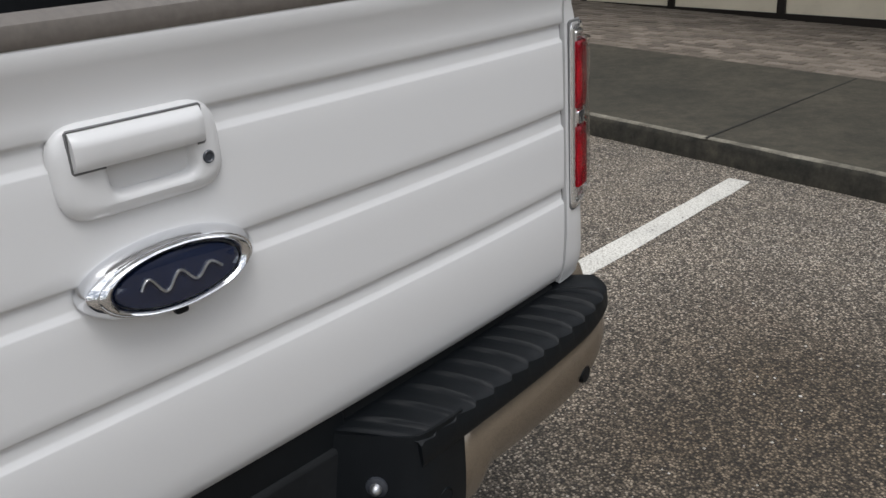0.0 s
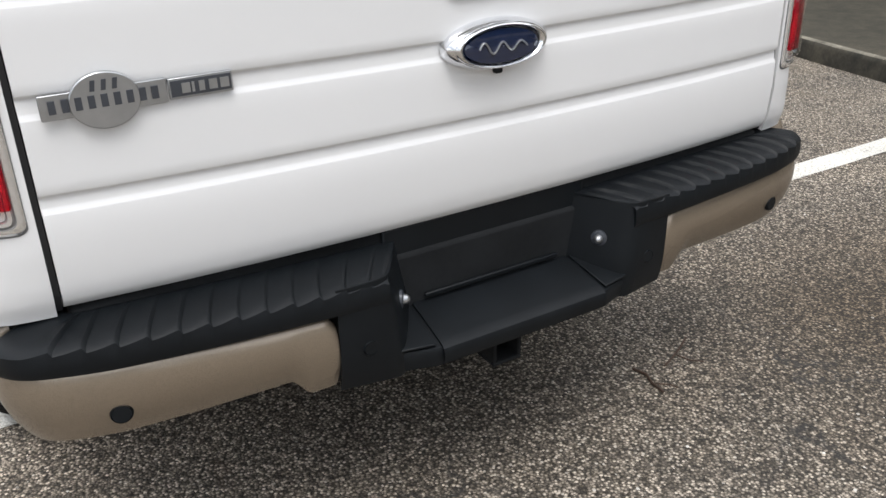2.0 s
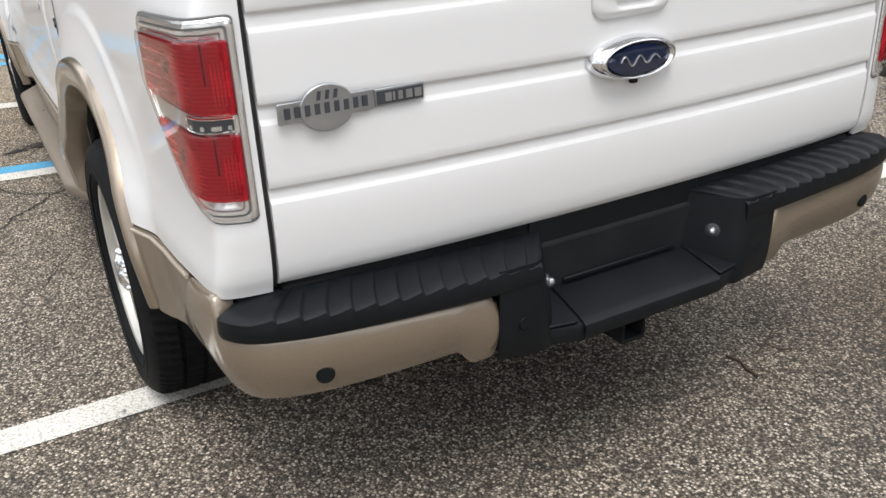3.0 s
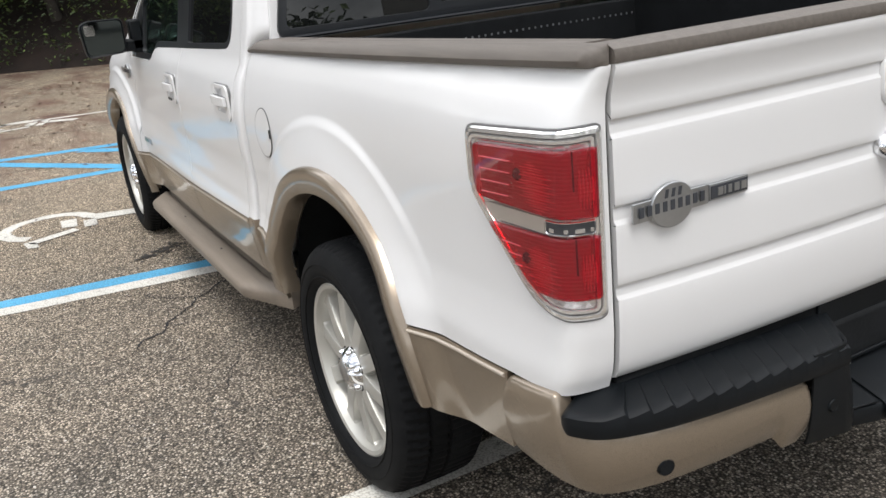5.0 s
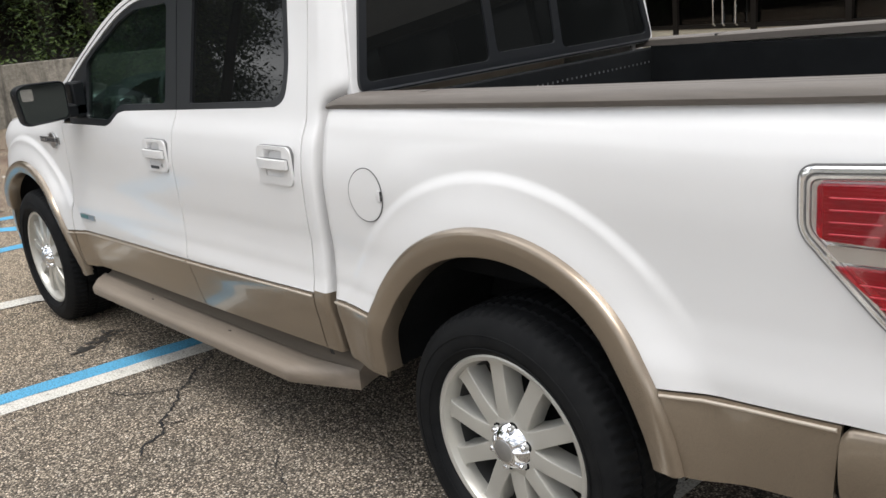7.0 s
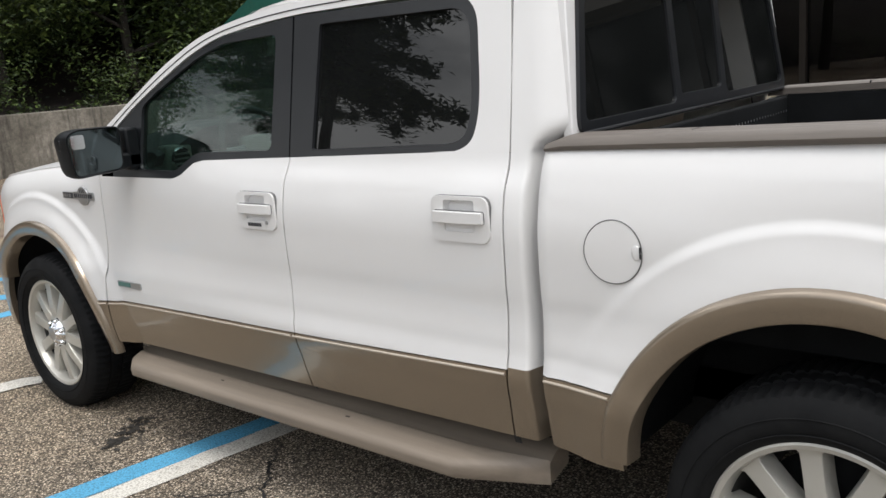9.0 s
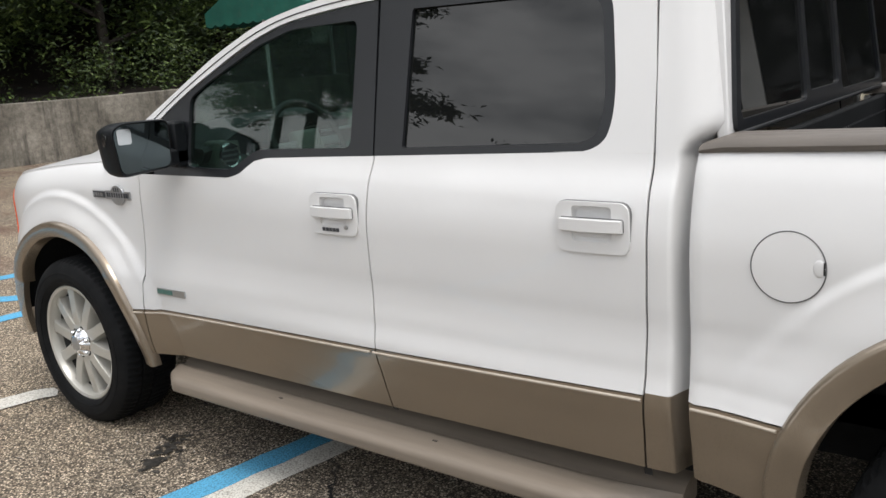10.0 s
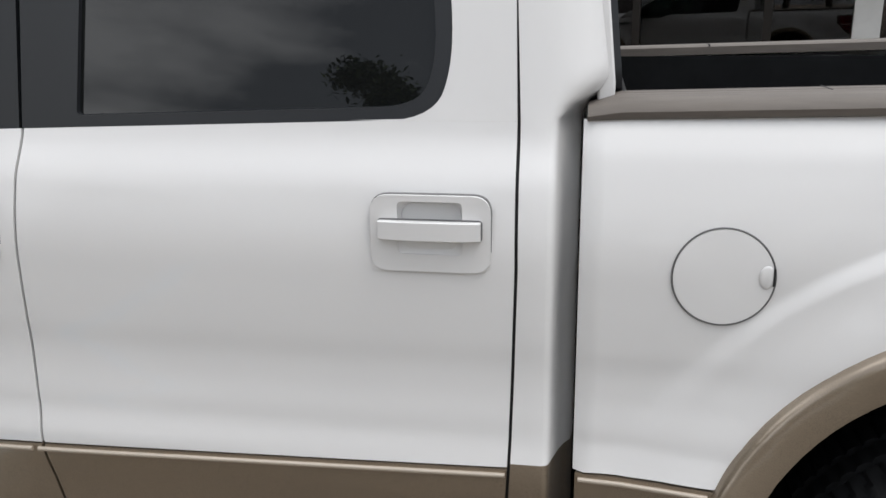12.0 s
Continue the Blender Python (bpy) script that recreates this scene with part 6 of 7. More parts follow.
for y, z, r in ((-0.715, 1.240, 0.050), (-0.265, 1.288, 0.040), (0.060, 1.275, 0.048), (0.68, 1.24, 0.048)):
    part("vent_pod", box((-2.84, y - r * 1.35, z - r * 1.5), (-2.752, y + r * 1.35, z + r * 1.25)), DASH_LIGHT, dash, "pale vent surround", 40, 0.022, segments=3)
    vent = lathe([(r, -0.01), (r, 0.010), (r * 0.93, 0.016), (r * 0.82, 0.012), (r * 0.78, 0.0)], (0, 0, 0), 32, 1)
    vent.transform(Matrix.Translation((-2.752, y, z)) @ Matrix.Rotation(radians(-90), 4, "Z"))
    ring = part("air_vent", vent, CHROME, dash, "round bright-rimmed air vent", 40)
    inner = lathe([(0.0, 0.004), (r * 0.80, 0.004)], (0, 0, 0), 28, 1)
    inner.transform(Matrix.Translation((-2.752, y, z)) @ Matrix.Rotation(radians(-90), 4, "Z"))
    part("vent_inside", inner, SEAL, ring, "dark vent inside", 0)
    for k in (-1, 0, 1):
        part("vent_slat", box((-2.749, y - r * 0.7, z + k * r * 0.42 - 0.004), (-2.742, y + r * 0.7, z + k * r * 0.42 + 0.004)), BADGE, ring, "", 0)
hub = Vector((-2.645, -0.375, 1.245))
tilt = Matrix.Translation(hub) @ Matrix.Rotation(radians(66), 4, "Y")
wheel_bm = tube([(0.188 * math.cos(a), 0.188 * math.sin(a), 0) for a in (2 * math.pi * k / 48 for k in range(49))], 0.0155, 10, False)
bmesh.ops.remove_doubles(wheel_bm, verts=wheel_bm.verts[:], dist=0.0005)
wheel_bm.transform(tilt)
wheel_ob = part("steering_wheel", wheel_bm, DASH, truck, "dark steering wheel", 40)
pad = box((-0.065, -0.075, -0.04), (0.075, 0.075, 0.015))
pad.transform(tilt)
part("wheel_pad", pad, DASH_LIGHT, wheel_ob, "pale steering wheel pad", 40, 0.02, segments=3)
for lo, hi in (((-0.02, -0.18, -0.015), (0.02, -0.07, 0.005)), ((-0.02, 0.07, -0.015), (0.02, 0.18, 0.005)), ((0.07, -0.03, -0.015), (0.18, 0.03, 0.005))):
    sp = box(lo, hi)
    sp.transform(tilt)
    part("wheel_spoke", sp, BADGE, wheel_ob, "silver wheel spoke", 40, 0.004)
col = tube([hub + Vector((-0.02, 0, -0.01)), hub + Vector((-0.16, 0, -0.06))], 0.04, 14)
part("steering_column", col, DASH, dash, "dark steering column", 40)


def seat(x, y, w, nm, lab):
    st = part(nm, box((x - 0.26, y - w / 2, 0.78), (x + 0.26, y + w / 2, 0.95)), LEATHER, truck, lab, 40, 0.06, segments=4)
    back = box((-0.08, -w / 2, 0.0), (0.08, w / 2, 0.62))
    back.transform(Matrix.Translation((x + 0.26, y, 0.88)) @ Matrix.Rotation(radians(14), 4, "Y"))
    part("backrest", back, LEATHER, st, "", 40, 0.06, segments=4)
    for dy in ((0,) if w < 1 else (-w * 0.33, w * 0.33)):
        hr = box((-0.055, -0.14, 0.0), (0.055, 0.14, 0.18))
        hr.transform(Matrix.Translation((x + 0.43, y + dy, 1.50)))
        part("headrest", hr, LEATHER, st, "beige headrest", 40, 0.045, segments=4)


seat(-2.10, -0.38, 0.54, "front_seat", "beige leather front seat")
seat(-2.10, 0.38, 0.54, "front_seat", "beige leather front seat")
seat(-1.48, 0.0, 1.36, "rear_seat", "beige leather rear bench")
part("door_lining", box((-2.95, -0.86, 0.6), (-0.9, -0.83, 1.17)), LEATHER, truck, "beige door lining", 0)
part("door_lining", box((-2.95, 0.83, 0.6), (-0.9, 0.86, 1.17)), LEATHER, truck, "beige door lining", 0)


# ---- the car park ----
def sheet(pts, z, name, mat, label, category, owner=None):
    bm = bmesh.new()
    bm.faces.new([bm.verts.new((x, y, z)) for x, y in pts])
    bm.normal_update()
    if bm.faces[:][0].normal.z < 0:
        bmesh.ops.reverse_faces(bm, faces=bm.faces[:])
    if owner is not None:
        return part(name, bm, mat, owner, label, 0)
    return structure(name, bm, mat, label, category, 0)


sheet([(-400, -400), (400, -400), (400, 400), (-400, 400)], 0.0, "ground", ASPHALT, "worn grey-brown asphalt with exposed chippings and rusty stains", "asphalt")


def stripe(p, q, w, z=0.004, name="road_marking", mat=None, label="", jag=0.006, n=40, seed=1):
    """A painted line from p to q with slightly ragged edges."""
    rnd = random.Random(seed)
    p, q = Vector(p), Vector(q)
    d = (q - p).normalized()
    side = Vector((-d.y, d.x))
    rows = []
    for i in range(n + 1):
        c = p.lerp(q, i / n)
        a, b = c + side * (w / 2 + rnd.uniform(-jag, jag)), c - side * (w / 2 + rnd.uniform(-jag, jag))
        rows.append([(a.x, a.y, z), (b.x, b.y, z)])
    return structure(name, grid(rows, (0, 0, 1)), mat or LINE_WHITE, label, "road marking", 0)


stripe((0.125, -5.5), (0.118, 3.80), 0.125, label="worn white parking line on asphalt", seed=2)
stripe((-3.16, -4.5), (-2.47, -0.05), 0.13, mat=LINE_BLUE, label="worn blue parking line beside a white one", seed=3)
stripe((-3.03, -4.5), (-2.34, -0.05), 0.13, mat=LINE_WHITE, label="worn white parking line beside a blue one", seed=4)


def flat_poly(pts, name, mat, label, z=0.004):
    return sheet(pts, z, name, mat, label, "road marking")


def accessible_symbol(cx, cy, k, rot):
    """A worn painted wheelchair symbol: open ring, seat and leg bars."""
    bms = []
    rows = []
    rnd = random.Random(int(abs(cx) * 10))
    for i in range(41):
        a = radians(lerp(95, 331, i / 40))
        rows.append([((r + rnd.uniform(-0.008, 0.008)) * math.cos(a), (r + rnd.uniform(-0.008, 0.008)) * math.sin(a), 0.0) for r in (0.245, 0.345)])
    bms.append(grid(rows, (0, 0, 1)))
    for pts in ([(-0.06, 0.09), (-0.04, 0.20), (0.20, 0.18), (0.16, 0.08)], [(0.07, 0.235), (0.09, 0.32), (0.28, 0.31), (0.27, 0.22)],
                [(-0.02, 0.26), (-0.06, 0.335), (0.03, 0.62), (0.09, 0.69), (0.15, 0.685), (0.22, 0.64), (0.18, 0.58), (0.11, 0.32)],
                [(0.37, -0.17), (0.45, -0.13), (0.325, 0.18), (0.235, 0.15)], [(0.36, -0.19), (0.53, -0.17), (0.56, -0.10), (0.41, -0.11)]):
        bm = bmesh.new()
        bm.faces.new([bm.verts.new((x, y, 0.003)) for x, y in pts])
        bm.normal_update()
        if bm.faces[:][0].normal.z < 0:
            bmesh.ops.reverse_faces(bm, faces=bm.faces[:])
        bms.append(bm)
    bm = merge(*bms)
    bm.transform(Matrix.Translation((cx, cy, 0.004)) @ Matrix.Rotation(radians(rot), 4, "Z") @ Matrix.Scale(k, 4))
    bm.normal_update()
    bmesh.ops.reverse_faces(bm, faces=[f for f in bm.faces if f.normal.z < 0])
    structure("accessible_parking_symbol", bm, LINE_WHITE, "worn white painted wheelchair symbol on asphalt", "road marking", 0)


accessible_symbol(-4.36, -1.55, 1.0, 0)
accessible_symbol(-10.46, -1.36, 1.1, -16)
# blue lines of the hatched bay beyond
for i, (p, q) in enumerate((((-8.0, -2.6), (-7.05, 0.9)), ((-7.55, -1.78), (-6.1, -0.72)), ((-7.45, -0.95), (-5.9, 0.45)), ((-6.15, -1.83), (-5.82, 0.45)))):
    stripe(p, q, 0.165, mat=LINE_BLUE, label="worn blue hatched parking line", seed=10 + i)
flat_poly([(-7.74, -3.4), (-7.60, -1.80), (-6.20, -1.83), (-6.62, -3.4)], "painted_block", LINE_BLUE, "worn blue painted block on asphalt", 0.0045)
stripe((-11.4, -5.0), (-10.2, 1.0), 0.11, mat=LINE_WHITE, label="faded white parking line", seed=21)


def ground_crack(pts, w, seed):
    """A ragged crack along points."""
    rnd = random.Random(seed)
    fine = []
    for p, q in zip(pts, pts[1:]):
        for i in range(7):
            t = i / 7
            fine.append((lerp(p[0], q[0], t) + rnd.uniform(-0.012, 0.012), lerp(p[1], q[1], t) + rnd.uniform(-0.012, 0.012)))
    fine.append(pts[-1])
    rows = []
    for i, p in enumerate(fine):
        a, b = fine[max(0, i - 1)], fine[min(len(fine) - 1, i + 1)]
        d = Vector((b[0] - a[0], b[1] - a[1])).normalized()
        h = w * rnd.uniform(0.35, 1.0) * min(1.0, 0.3 + 0.25 * min(i, len(fine) - 1 - i))
        rows.append([(p[0] - d.y * h, p[1] + d.x * h, 0.003), (p[0] + d.y * h, p[1] - d.x * h, 0.003)])
    structure("pavement_crack", grid(rows, (0, 0, 1)), SEAL, "dark crack in the asphalt", "crack", 0)


ground_crack([(-2.24, -0.80), (-2.18, -0.90), (-2.09, -0.95), (-2.06, -1.03), (-1.94, -1.10), (-1.82, -1.23), (-1.71, -1.27), (-1.69, -1.36), (-1.60, -1.42)], 0.009, 1)
ground_crack([(-2.09, -1.02), (-2.14, -1.12), (-2.22, -1.20), (-2.34, -1.26)], 0.005, 2)
ground_crack([(-1.80, -1.24), (-1.76, -1.18), (-1.74, -1.14)], 0.004, 3)
ground_crack([(-1.24, -1.02), (-1.05, -1.13), (-0.86, -1.21)], 0.003, 4)
ground_crack([(-2.95, -1.28), (-2.84, -1.30), (-2.70, -1.27), (-2.60, -1.30)], 0.004, 5)
ground_crack([(-6.5, -0.6), (-6.9, -1.6), (-6.7, -2.8), (-7.2, -4.4)], 0.012, 6)
ground_crack([(-9.2, 0.8), (-9.0, -0.8), (-9.6, -2.2), (-9.3, -4.0)], 0.014, 7)
ground_crack([(-12.5, -3.0), (-12.0, -0.5), (-12.6, 2.2), (-12.2, 4.6)], 0.02, 8)


OIL = surface("dark_oil_stain", (0.040, 0.036, 0.031), 0.6, 0.0, 0.6, 18, 140, 0.6, dirt=1.0, dirt_col=(0.15, 0.135, 0.115))
ro = random.Random(8)
specks = bmesh.new()
for k in range(60):
    t = ro.random()
    cx, cy = lerp(-3.16, -2.98, t) + ro.gauss(0, 0.030), lerp(-0.86, -1.16, t) + ro.gauss(0, 0.035)
    rx, ry = ro.uniform(0.006, 0.022), ro.uniform(0.006, 0.022)
    ring = [specks.verts.new((cx + rx * q * math.cos(a), cy + ry * q * math.sin(a), 0.0025 + 0.0001 * k)) for a, q in ((2 * math.pi * j / 14, ro.uniform(0.6, 1.2)) for j in range(14))]
    specks.faces.new(ring)
structure("oil_stain", specks, OIL, "dark patchy oil stain on the asphalt", "stain", 0)
TWIG = surface("dead_twig", (0.075, 0.045, 0.030), 0.85, 0.0, 0.3, 30, 200, 0.4)
for pts, r in ((((0.915, 0.628), (0.96, 0.640), (1.00, 0.622), (1.05, 0.618)), 0.004), (((0.955, 0.715), (0.925, 0.790), (0.905, 0.830), (0.875, 0.885)), 0.003),
               (((1.00, 0.622), (1.03, 0.66), (1.055, 0.67)), 0.002), (((0.93, 0.79), (0.97, 0.80), (1.00, 0.83)), 0.002)):
    tw = part("twig", tube([(x, y, r) for x, y in pts], r, 6), TWIG, None, "", 60)
    tagged(tw, "thin brown dead twig on the asphalt", "twig", "twigs behind the truck")
# scattered pale chippings and dry leaves on the surface
vs, fs = [], []
rc_ = random.Random(77)
for k in range(2600):
    x, y = rc_.uniform(-4.0, 3.0), rc_.uniform(-2.6, 3.8)
    if -3.9 < x < 1.15 and -0.85 < y < 0.85:
        continue
    h = rc_.uniform(0.0022, 0.0055)
    a0 = rc_.uniform(0, 6.28)
    b = len(vs)
    for j in range(5):
        a = a0 + j * 1.2566
        q = h * rc_.uniform(0.8, 1.3)
        vs.append((x + q * math.cos(a), y + q * math.sin(a), 0.0005))
    vs.append((x + rc_.uniform(-0.4, 0.4) * h, y + rc_.uniform(-0.4, 0.4) * h, h * 0.9))
    for j in range(5):
        fs.append((b + j, b + (j + 1) % 5, b + 5))
me = bpy.data.meshes.new("chippings")
me.from_pydata(vs, [], fs)
me.materials.append(CHIP)
tagged(new("chippings", me), "loose pale stone chippings on the asphalt", "chippings", kind="stuff")
vs, fs = [], []
for k in range(900):
    x, y = rc_.uniform(-15.5, -6.5), rc_.uniform(-5, 6)
    L = rc_.uniform(0.02, 0.05)
    e = Euler((rc_.uniform(-0.4, 0.4), rc_.uniform(-0.4, 0.4), rc_.uniform(0, 6.28))).to_matrix()
    b = len(vs)
    for q in ((0, -L, 0), (L * 0.45, 0, L * 0.15), (0, L, 0), (-L * 0.45, 0, L * 0.15)):
        vs.append(Vector((x, y, 0.012)) + e @ Vector(q))
    fs.append((b, b + 1, b + 2, b + 3))
me = bpy.data.meshes.new("leaf_litter")
me.from_pydata(vs, [], fs)
me.materials.append(LITTER)
tagged(new("leaf_litter", me), "scattered dry brown leaves on the asphalt", "leaf litter", kind="stuff")

# ---- kerb, pavement and shop front, along a line turned from the truck ----
KX, KY, KA = -0.165, 4.03, math.atan(-0.20)
UX, UY = Vector((math.cos(KA), math.sin(KA))), Vector((-math.sin(KA), math.cos(KA)))


def rise(u, d):
    return 0.135 + 0.020 * max(0.0, -u) * smooth((d - 0.2) / 4.0)


def kp(u, d, z):
    p = Vector((KX, KY)) + UX * u + UY * d
    return (p.x, p.y, z)


rows = []
for i in range(121):
    u = lerp(-30, 12, i / 120)
    j = 0.006 * math.sin(u * 9.0) + 0.005 * math.sin(u * 23.0)
    rows.append([kp(u, -0.012 + j, -0.02), kp(u, 0.0 + j, 0.10), kp(u, 0.006 + j, 0.118), kp(u, 0.014 + j, 0.127)])
kerb = structure("kerb", grid(rows, (0, -1, 1)), KERB, "mossy dark concrete kerb beside the car park", "kerb", 60)
rows = []
for i in range(421):
    u = lerp(-30, 12, i / 420)
    j = 0.006 * math.sin(u * 9.0) + 0.005 * math.sin(u * 23.0)
    n = 0.007 * noise.noise((u * 11.0, 0.0, 3.0))
    rows.append([kp(u, 0.0135 + j, 0.1265), kp(u, 0.022 + j + 0.3 * n, 0.1325), kp(u, 0.034 + n, 0.1352), kp(u, 0.05, 0.1354)])
part("worn_edge", grid(rows, (0, -1, 1)), KERB_EDGE, kerb, "pale worn arris of the kerb", 60)
walk_rows = [[kp(lerp(-30, 12, i / 60), lerp(0.05, 2.02, j / 8), rise(lerp(-30, 12, i / 60), lerp(0.05, 2.02, j / 8))) for j in range(9)] for i in range(61)]
pavement = structure("pavement", grid(walk_rows, (0, 0, 1)), PAVING, "damp greenish concrete pavement slabs", "pavement", 60)
JOINT = surface("dark_joint_dirt", (0.022, 0.020, 0.016), 0.95, 0.0, 0.4, 20, 120, 0.5)
for u in (-6.45, -3.25, -0.05, 3.15):
    v_ = u - 0.26
    part("slab_joint", prism([kp(u - 0.009, 0.0, rise(u, 0.1) + 0.002), kp(u + 0.009, 0.0, rise(u, 0.1) + 0.002), kp(v_ + 0.007, 2.0, rise(u, 2.0) + 0.002), kp(v_ - 0.007, 2.0, rise(u, 2.0) + 0.002)], (0, 0, 0.002)), JOINT, pavement, "", 0)

rows = [[kp(lerp(-30, 12, i / 60), lerp(2.02, 4.2, j / 6), rise(lerp(-30, 12, i / 60), lerp(2.02, 4.2, j / 6)) - 0.012) for j in range(7)] for i in range(61)]
paved = structure("paved_strip", grid(rows, (0, 0, 1)), KERB, "weathered tan brick pavers before the shop front", "paving", 60)
# building front
DB = 4.15
bz = 0.13


def front_box(u0, u1, d0, d1, z0, z1):
    bm = bmesh.new()
    c = [kp(u, d, z) for z in (z0, z1) for d in (d0, d1) for u in (u0, u1)]
    vs = [bm.verts.new(p) for p in c]
    for f in ((0, 2, 3, 1), (4, 5, 7, 6), (0, 1, 5, 4), (2, 6, 7, 3), (0, 4, 6, 2), (1, 3, 7, 5)):
        bm.faces.new([vs[i] for i in f])
    return bm


structure("building_plinth", front_box(-14, 12, DB - 0.02, DB + 0.3, 0.0, 0.24), FRAME_DK, "dark base of the shop front", "wall", 0)
structure("building_wall", front_box(-14, 12, DB + 0.0, DB + 0.3, 2.75, 6.0), STUCCO, "grey stucco wall over the shop front", "wall", 0)
# soffit added out of view, so that the glass has something dark to mirror
structure("added_soffit", front_box(-14, 12, DB - 1.0, DB - 0.0, 2.80, 2.95), STUCCO, "plain unseen soffit added over the shop walkway", "roof", 0)
structure("building_roof", front_box(-14, 12, DB + 0.3, DB + 9.0, 5.9, 6.0), STUCCO, "flat roof of the building", "roof", 0)
structure("building_back", front_box(-14, 12, DB + 5.0, DB + 5.2, 0.0, 5.9), INSIDE, "dim back wall inside the shop", "wall", 0)
structure("building_floor", front_box(-14, 12, DB + 0.3, DB + 5.0, 0.1, 0.14), INSIDE, "dim shop floor", "floor", 0)
front = thing("shop_front", "dark-framed glazed shop front with cream panels below", "shop front", kind="structure")
us = [-14 + 1.45 * k for k in range(19)]
for k, u in enumerate(us):
    part("post", front_box(u - 0.045, u + 0.045, DB - 0.03, DB + 0.09, 0.24, 2.75), FRAME_DK, front, "", 0)
for u in (-7.8, 1.5):
    part("column", front_box(u - 0.135, u + 0.135, DB - 0.12, DB - 0.03, 0.14, 2.75), FRAME_WH, front, "white painted column", 0)
for u in (-5.95, -5.78, -5.55):
    part("door_pull", tube([kp(u, DB - 0.05, 0.82), kp(u, DB - 0.09, 0.85), kp(u, DB - 0.09, 1.22), kp(u, DB - 0.05, 1.25)], 0.014, 8), CHROME, front, "bright vertical door pull")
for k, (a, b) in enumerate(zip(us, us[1:])):
    part("lower_panel", front_box(a + 0.045, b - 0.045, DB + 0.0, DB + 0.05, 0.24, 0.78), CREAM, front, "cream panel under the glass", 0)
    part("glass_pane", front_box(a + 0.045, b - 0.045, DB + 0.02, DB + 0.03, 0.84, 2.75), SHOPGLASS, front, "", 0)
    part("rail", front_box(a + 0.045, b - 0.045, DB - 0.02, DB + 0.07, 0.78, 0.84), FRAME_DK, front, "", 0)

# green awning on white posts at the far end
awn = thing("entrance_awning", "green scalloped canvas awning on slim white posts", "awning")
rows = []
for i in range(61):
    t = i / 60
    y = lerp(9.6, 13.5, t)
    sc = 0.05 * abs(math.sin(t * 26 * math.pi / 2))
    rows.append([(-13.0, y, 2.50 - sc), (-13.0, y, 2.78), (-14.6, y, 3.5), (-16.2, y, 2.78), (-16.2, y, 2.50 - sc)])
part("canopy", grid(rows), AWNING, awn, "green canvas canopy with scalloped edge", 30, 0.0, 0.01)
rows = []
for i in range(41):
    t = i / 40
    sc = 0.05 * abs(math.sin(t * 10 * math.pi))
    rows.append([(lerp(-16.2, -13.0, t), 9.6, 2.52 - sc), (lerp(-16.2, -13.0, t), 9.6, 2.78 + 0.72 * (1 - abs(2 * t - 1)))])
part("valance", grid(rows), AWNING, awn, "", 30, 0.0, 0.01)
for x, y in ((-14.37, 9.7), (-13.1, 13.4), (-16.1, 13.4)):
    part("post", tube([(x, y, 0.0), (x, y, 2.8)], 0.045, 12), FRAME_WH, awn, "slim white post")

# ---- retaining wall and woodland ----
def wall_x(y):
    return -17.0 + 0.22 * (y - 4.0)


rows = []
for i in range(81):
    y = lerp(2.45, 26, i / 80)
    x = wall_x(y)
    top = 1.22 + 0.02 * math.sin(y * 0.7)
    rows.append([(x + 0.02, y, -0.05), (x, y, top - 0.02), (x - 0.02, y, top), (x - 0.28, y, top), (x - 0.3, y, -0.05)])
bm = grid(rows, (1, 0, 0.3))
bm.verts.ensure_lookup_table()
bm.faces.new([bm.verts[k] for k in range(5)])
bmesh.ops.recalc_face_normals(bm, faces=bm.faces[:])
structure("retaining_wall", bm, WALL, "grey concrete retaining wall with dark water stains", "wall", 40)


def bank_z(d, y):
    """Height of the bank by its way back from its foot: level behind the wall, a slope where the wall has ended."""
    w = smooth((y - 2.0) / 0.6)
    free = -0.05 + 0.42 * d - 0.010 * d * d
    return lerp(free, 1.05 + 0.10 * d, w) + 8.5 * smooth((d - 5.5) / 8.0) * smooth((y + 20.0) / 7.0) + 0.25 * min(1.0, d) * noise.noise((d * 0.5, y * 0.5, 0))


def bank_x(y):
    return wall_x(y) - 0.25 if y > 2.2 else wall_x(2.2) - 0.5 - 0.8 * min(4.0, 2.2 - y)


rows = [[(bank_x(y) - d, y, bank_z(d, y)) for d in (0, 0.5, 1, 1.5, 2, 3, 4, 5.5, 7, 9, 11, 13.5, 20)] for y in (lerp(-60, 45, i / 140) for i in range(141))]
structure("bank", grid(rows, (0, 0, 1)), surface("leafy_soil", (0.022, 0.013, 0.009), 0.95, 0.0, 0.5, 2, 40, 0.8), "dark leafy bank behind the wall", "ground", 60)


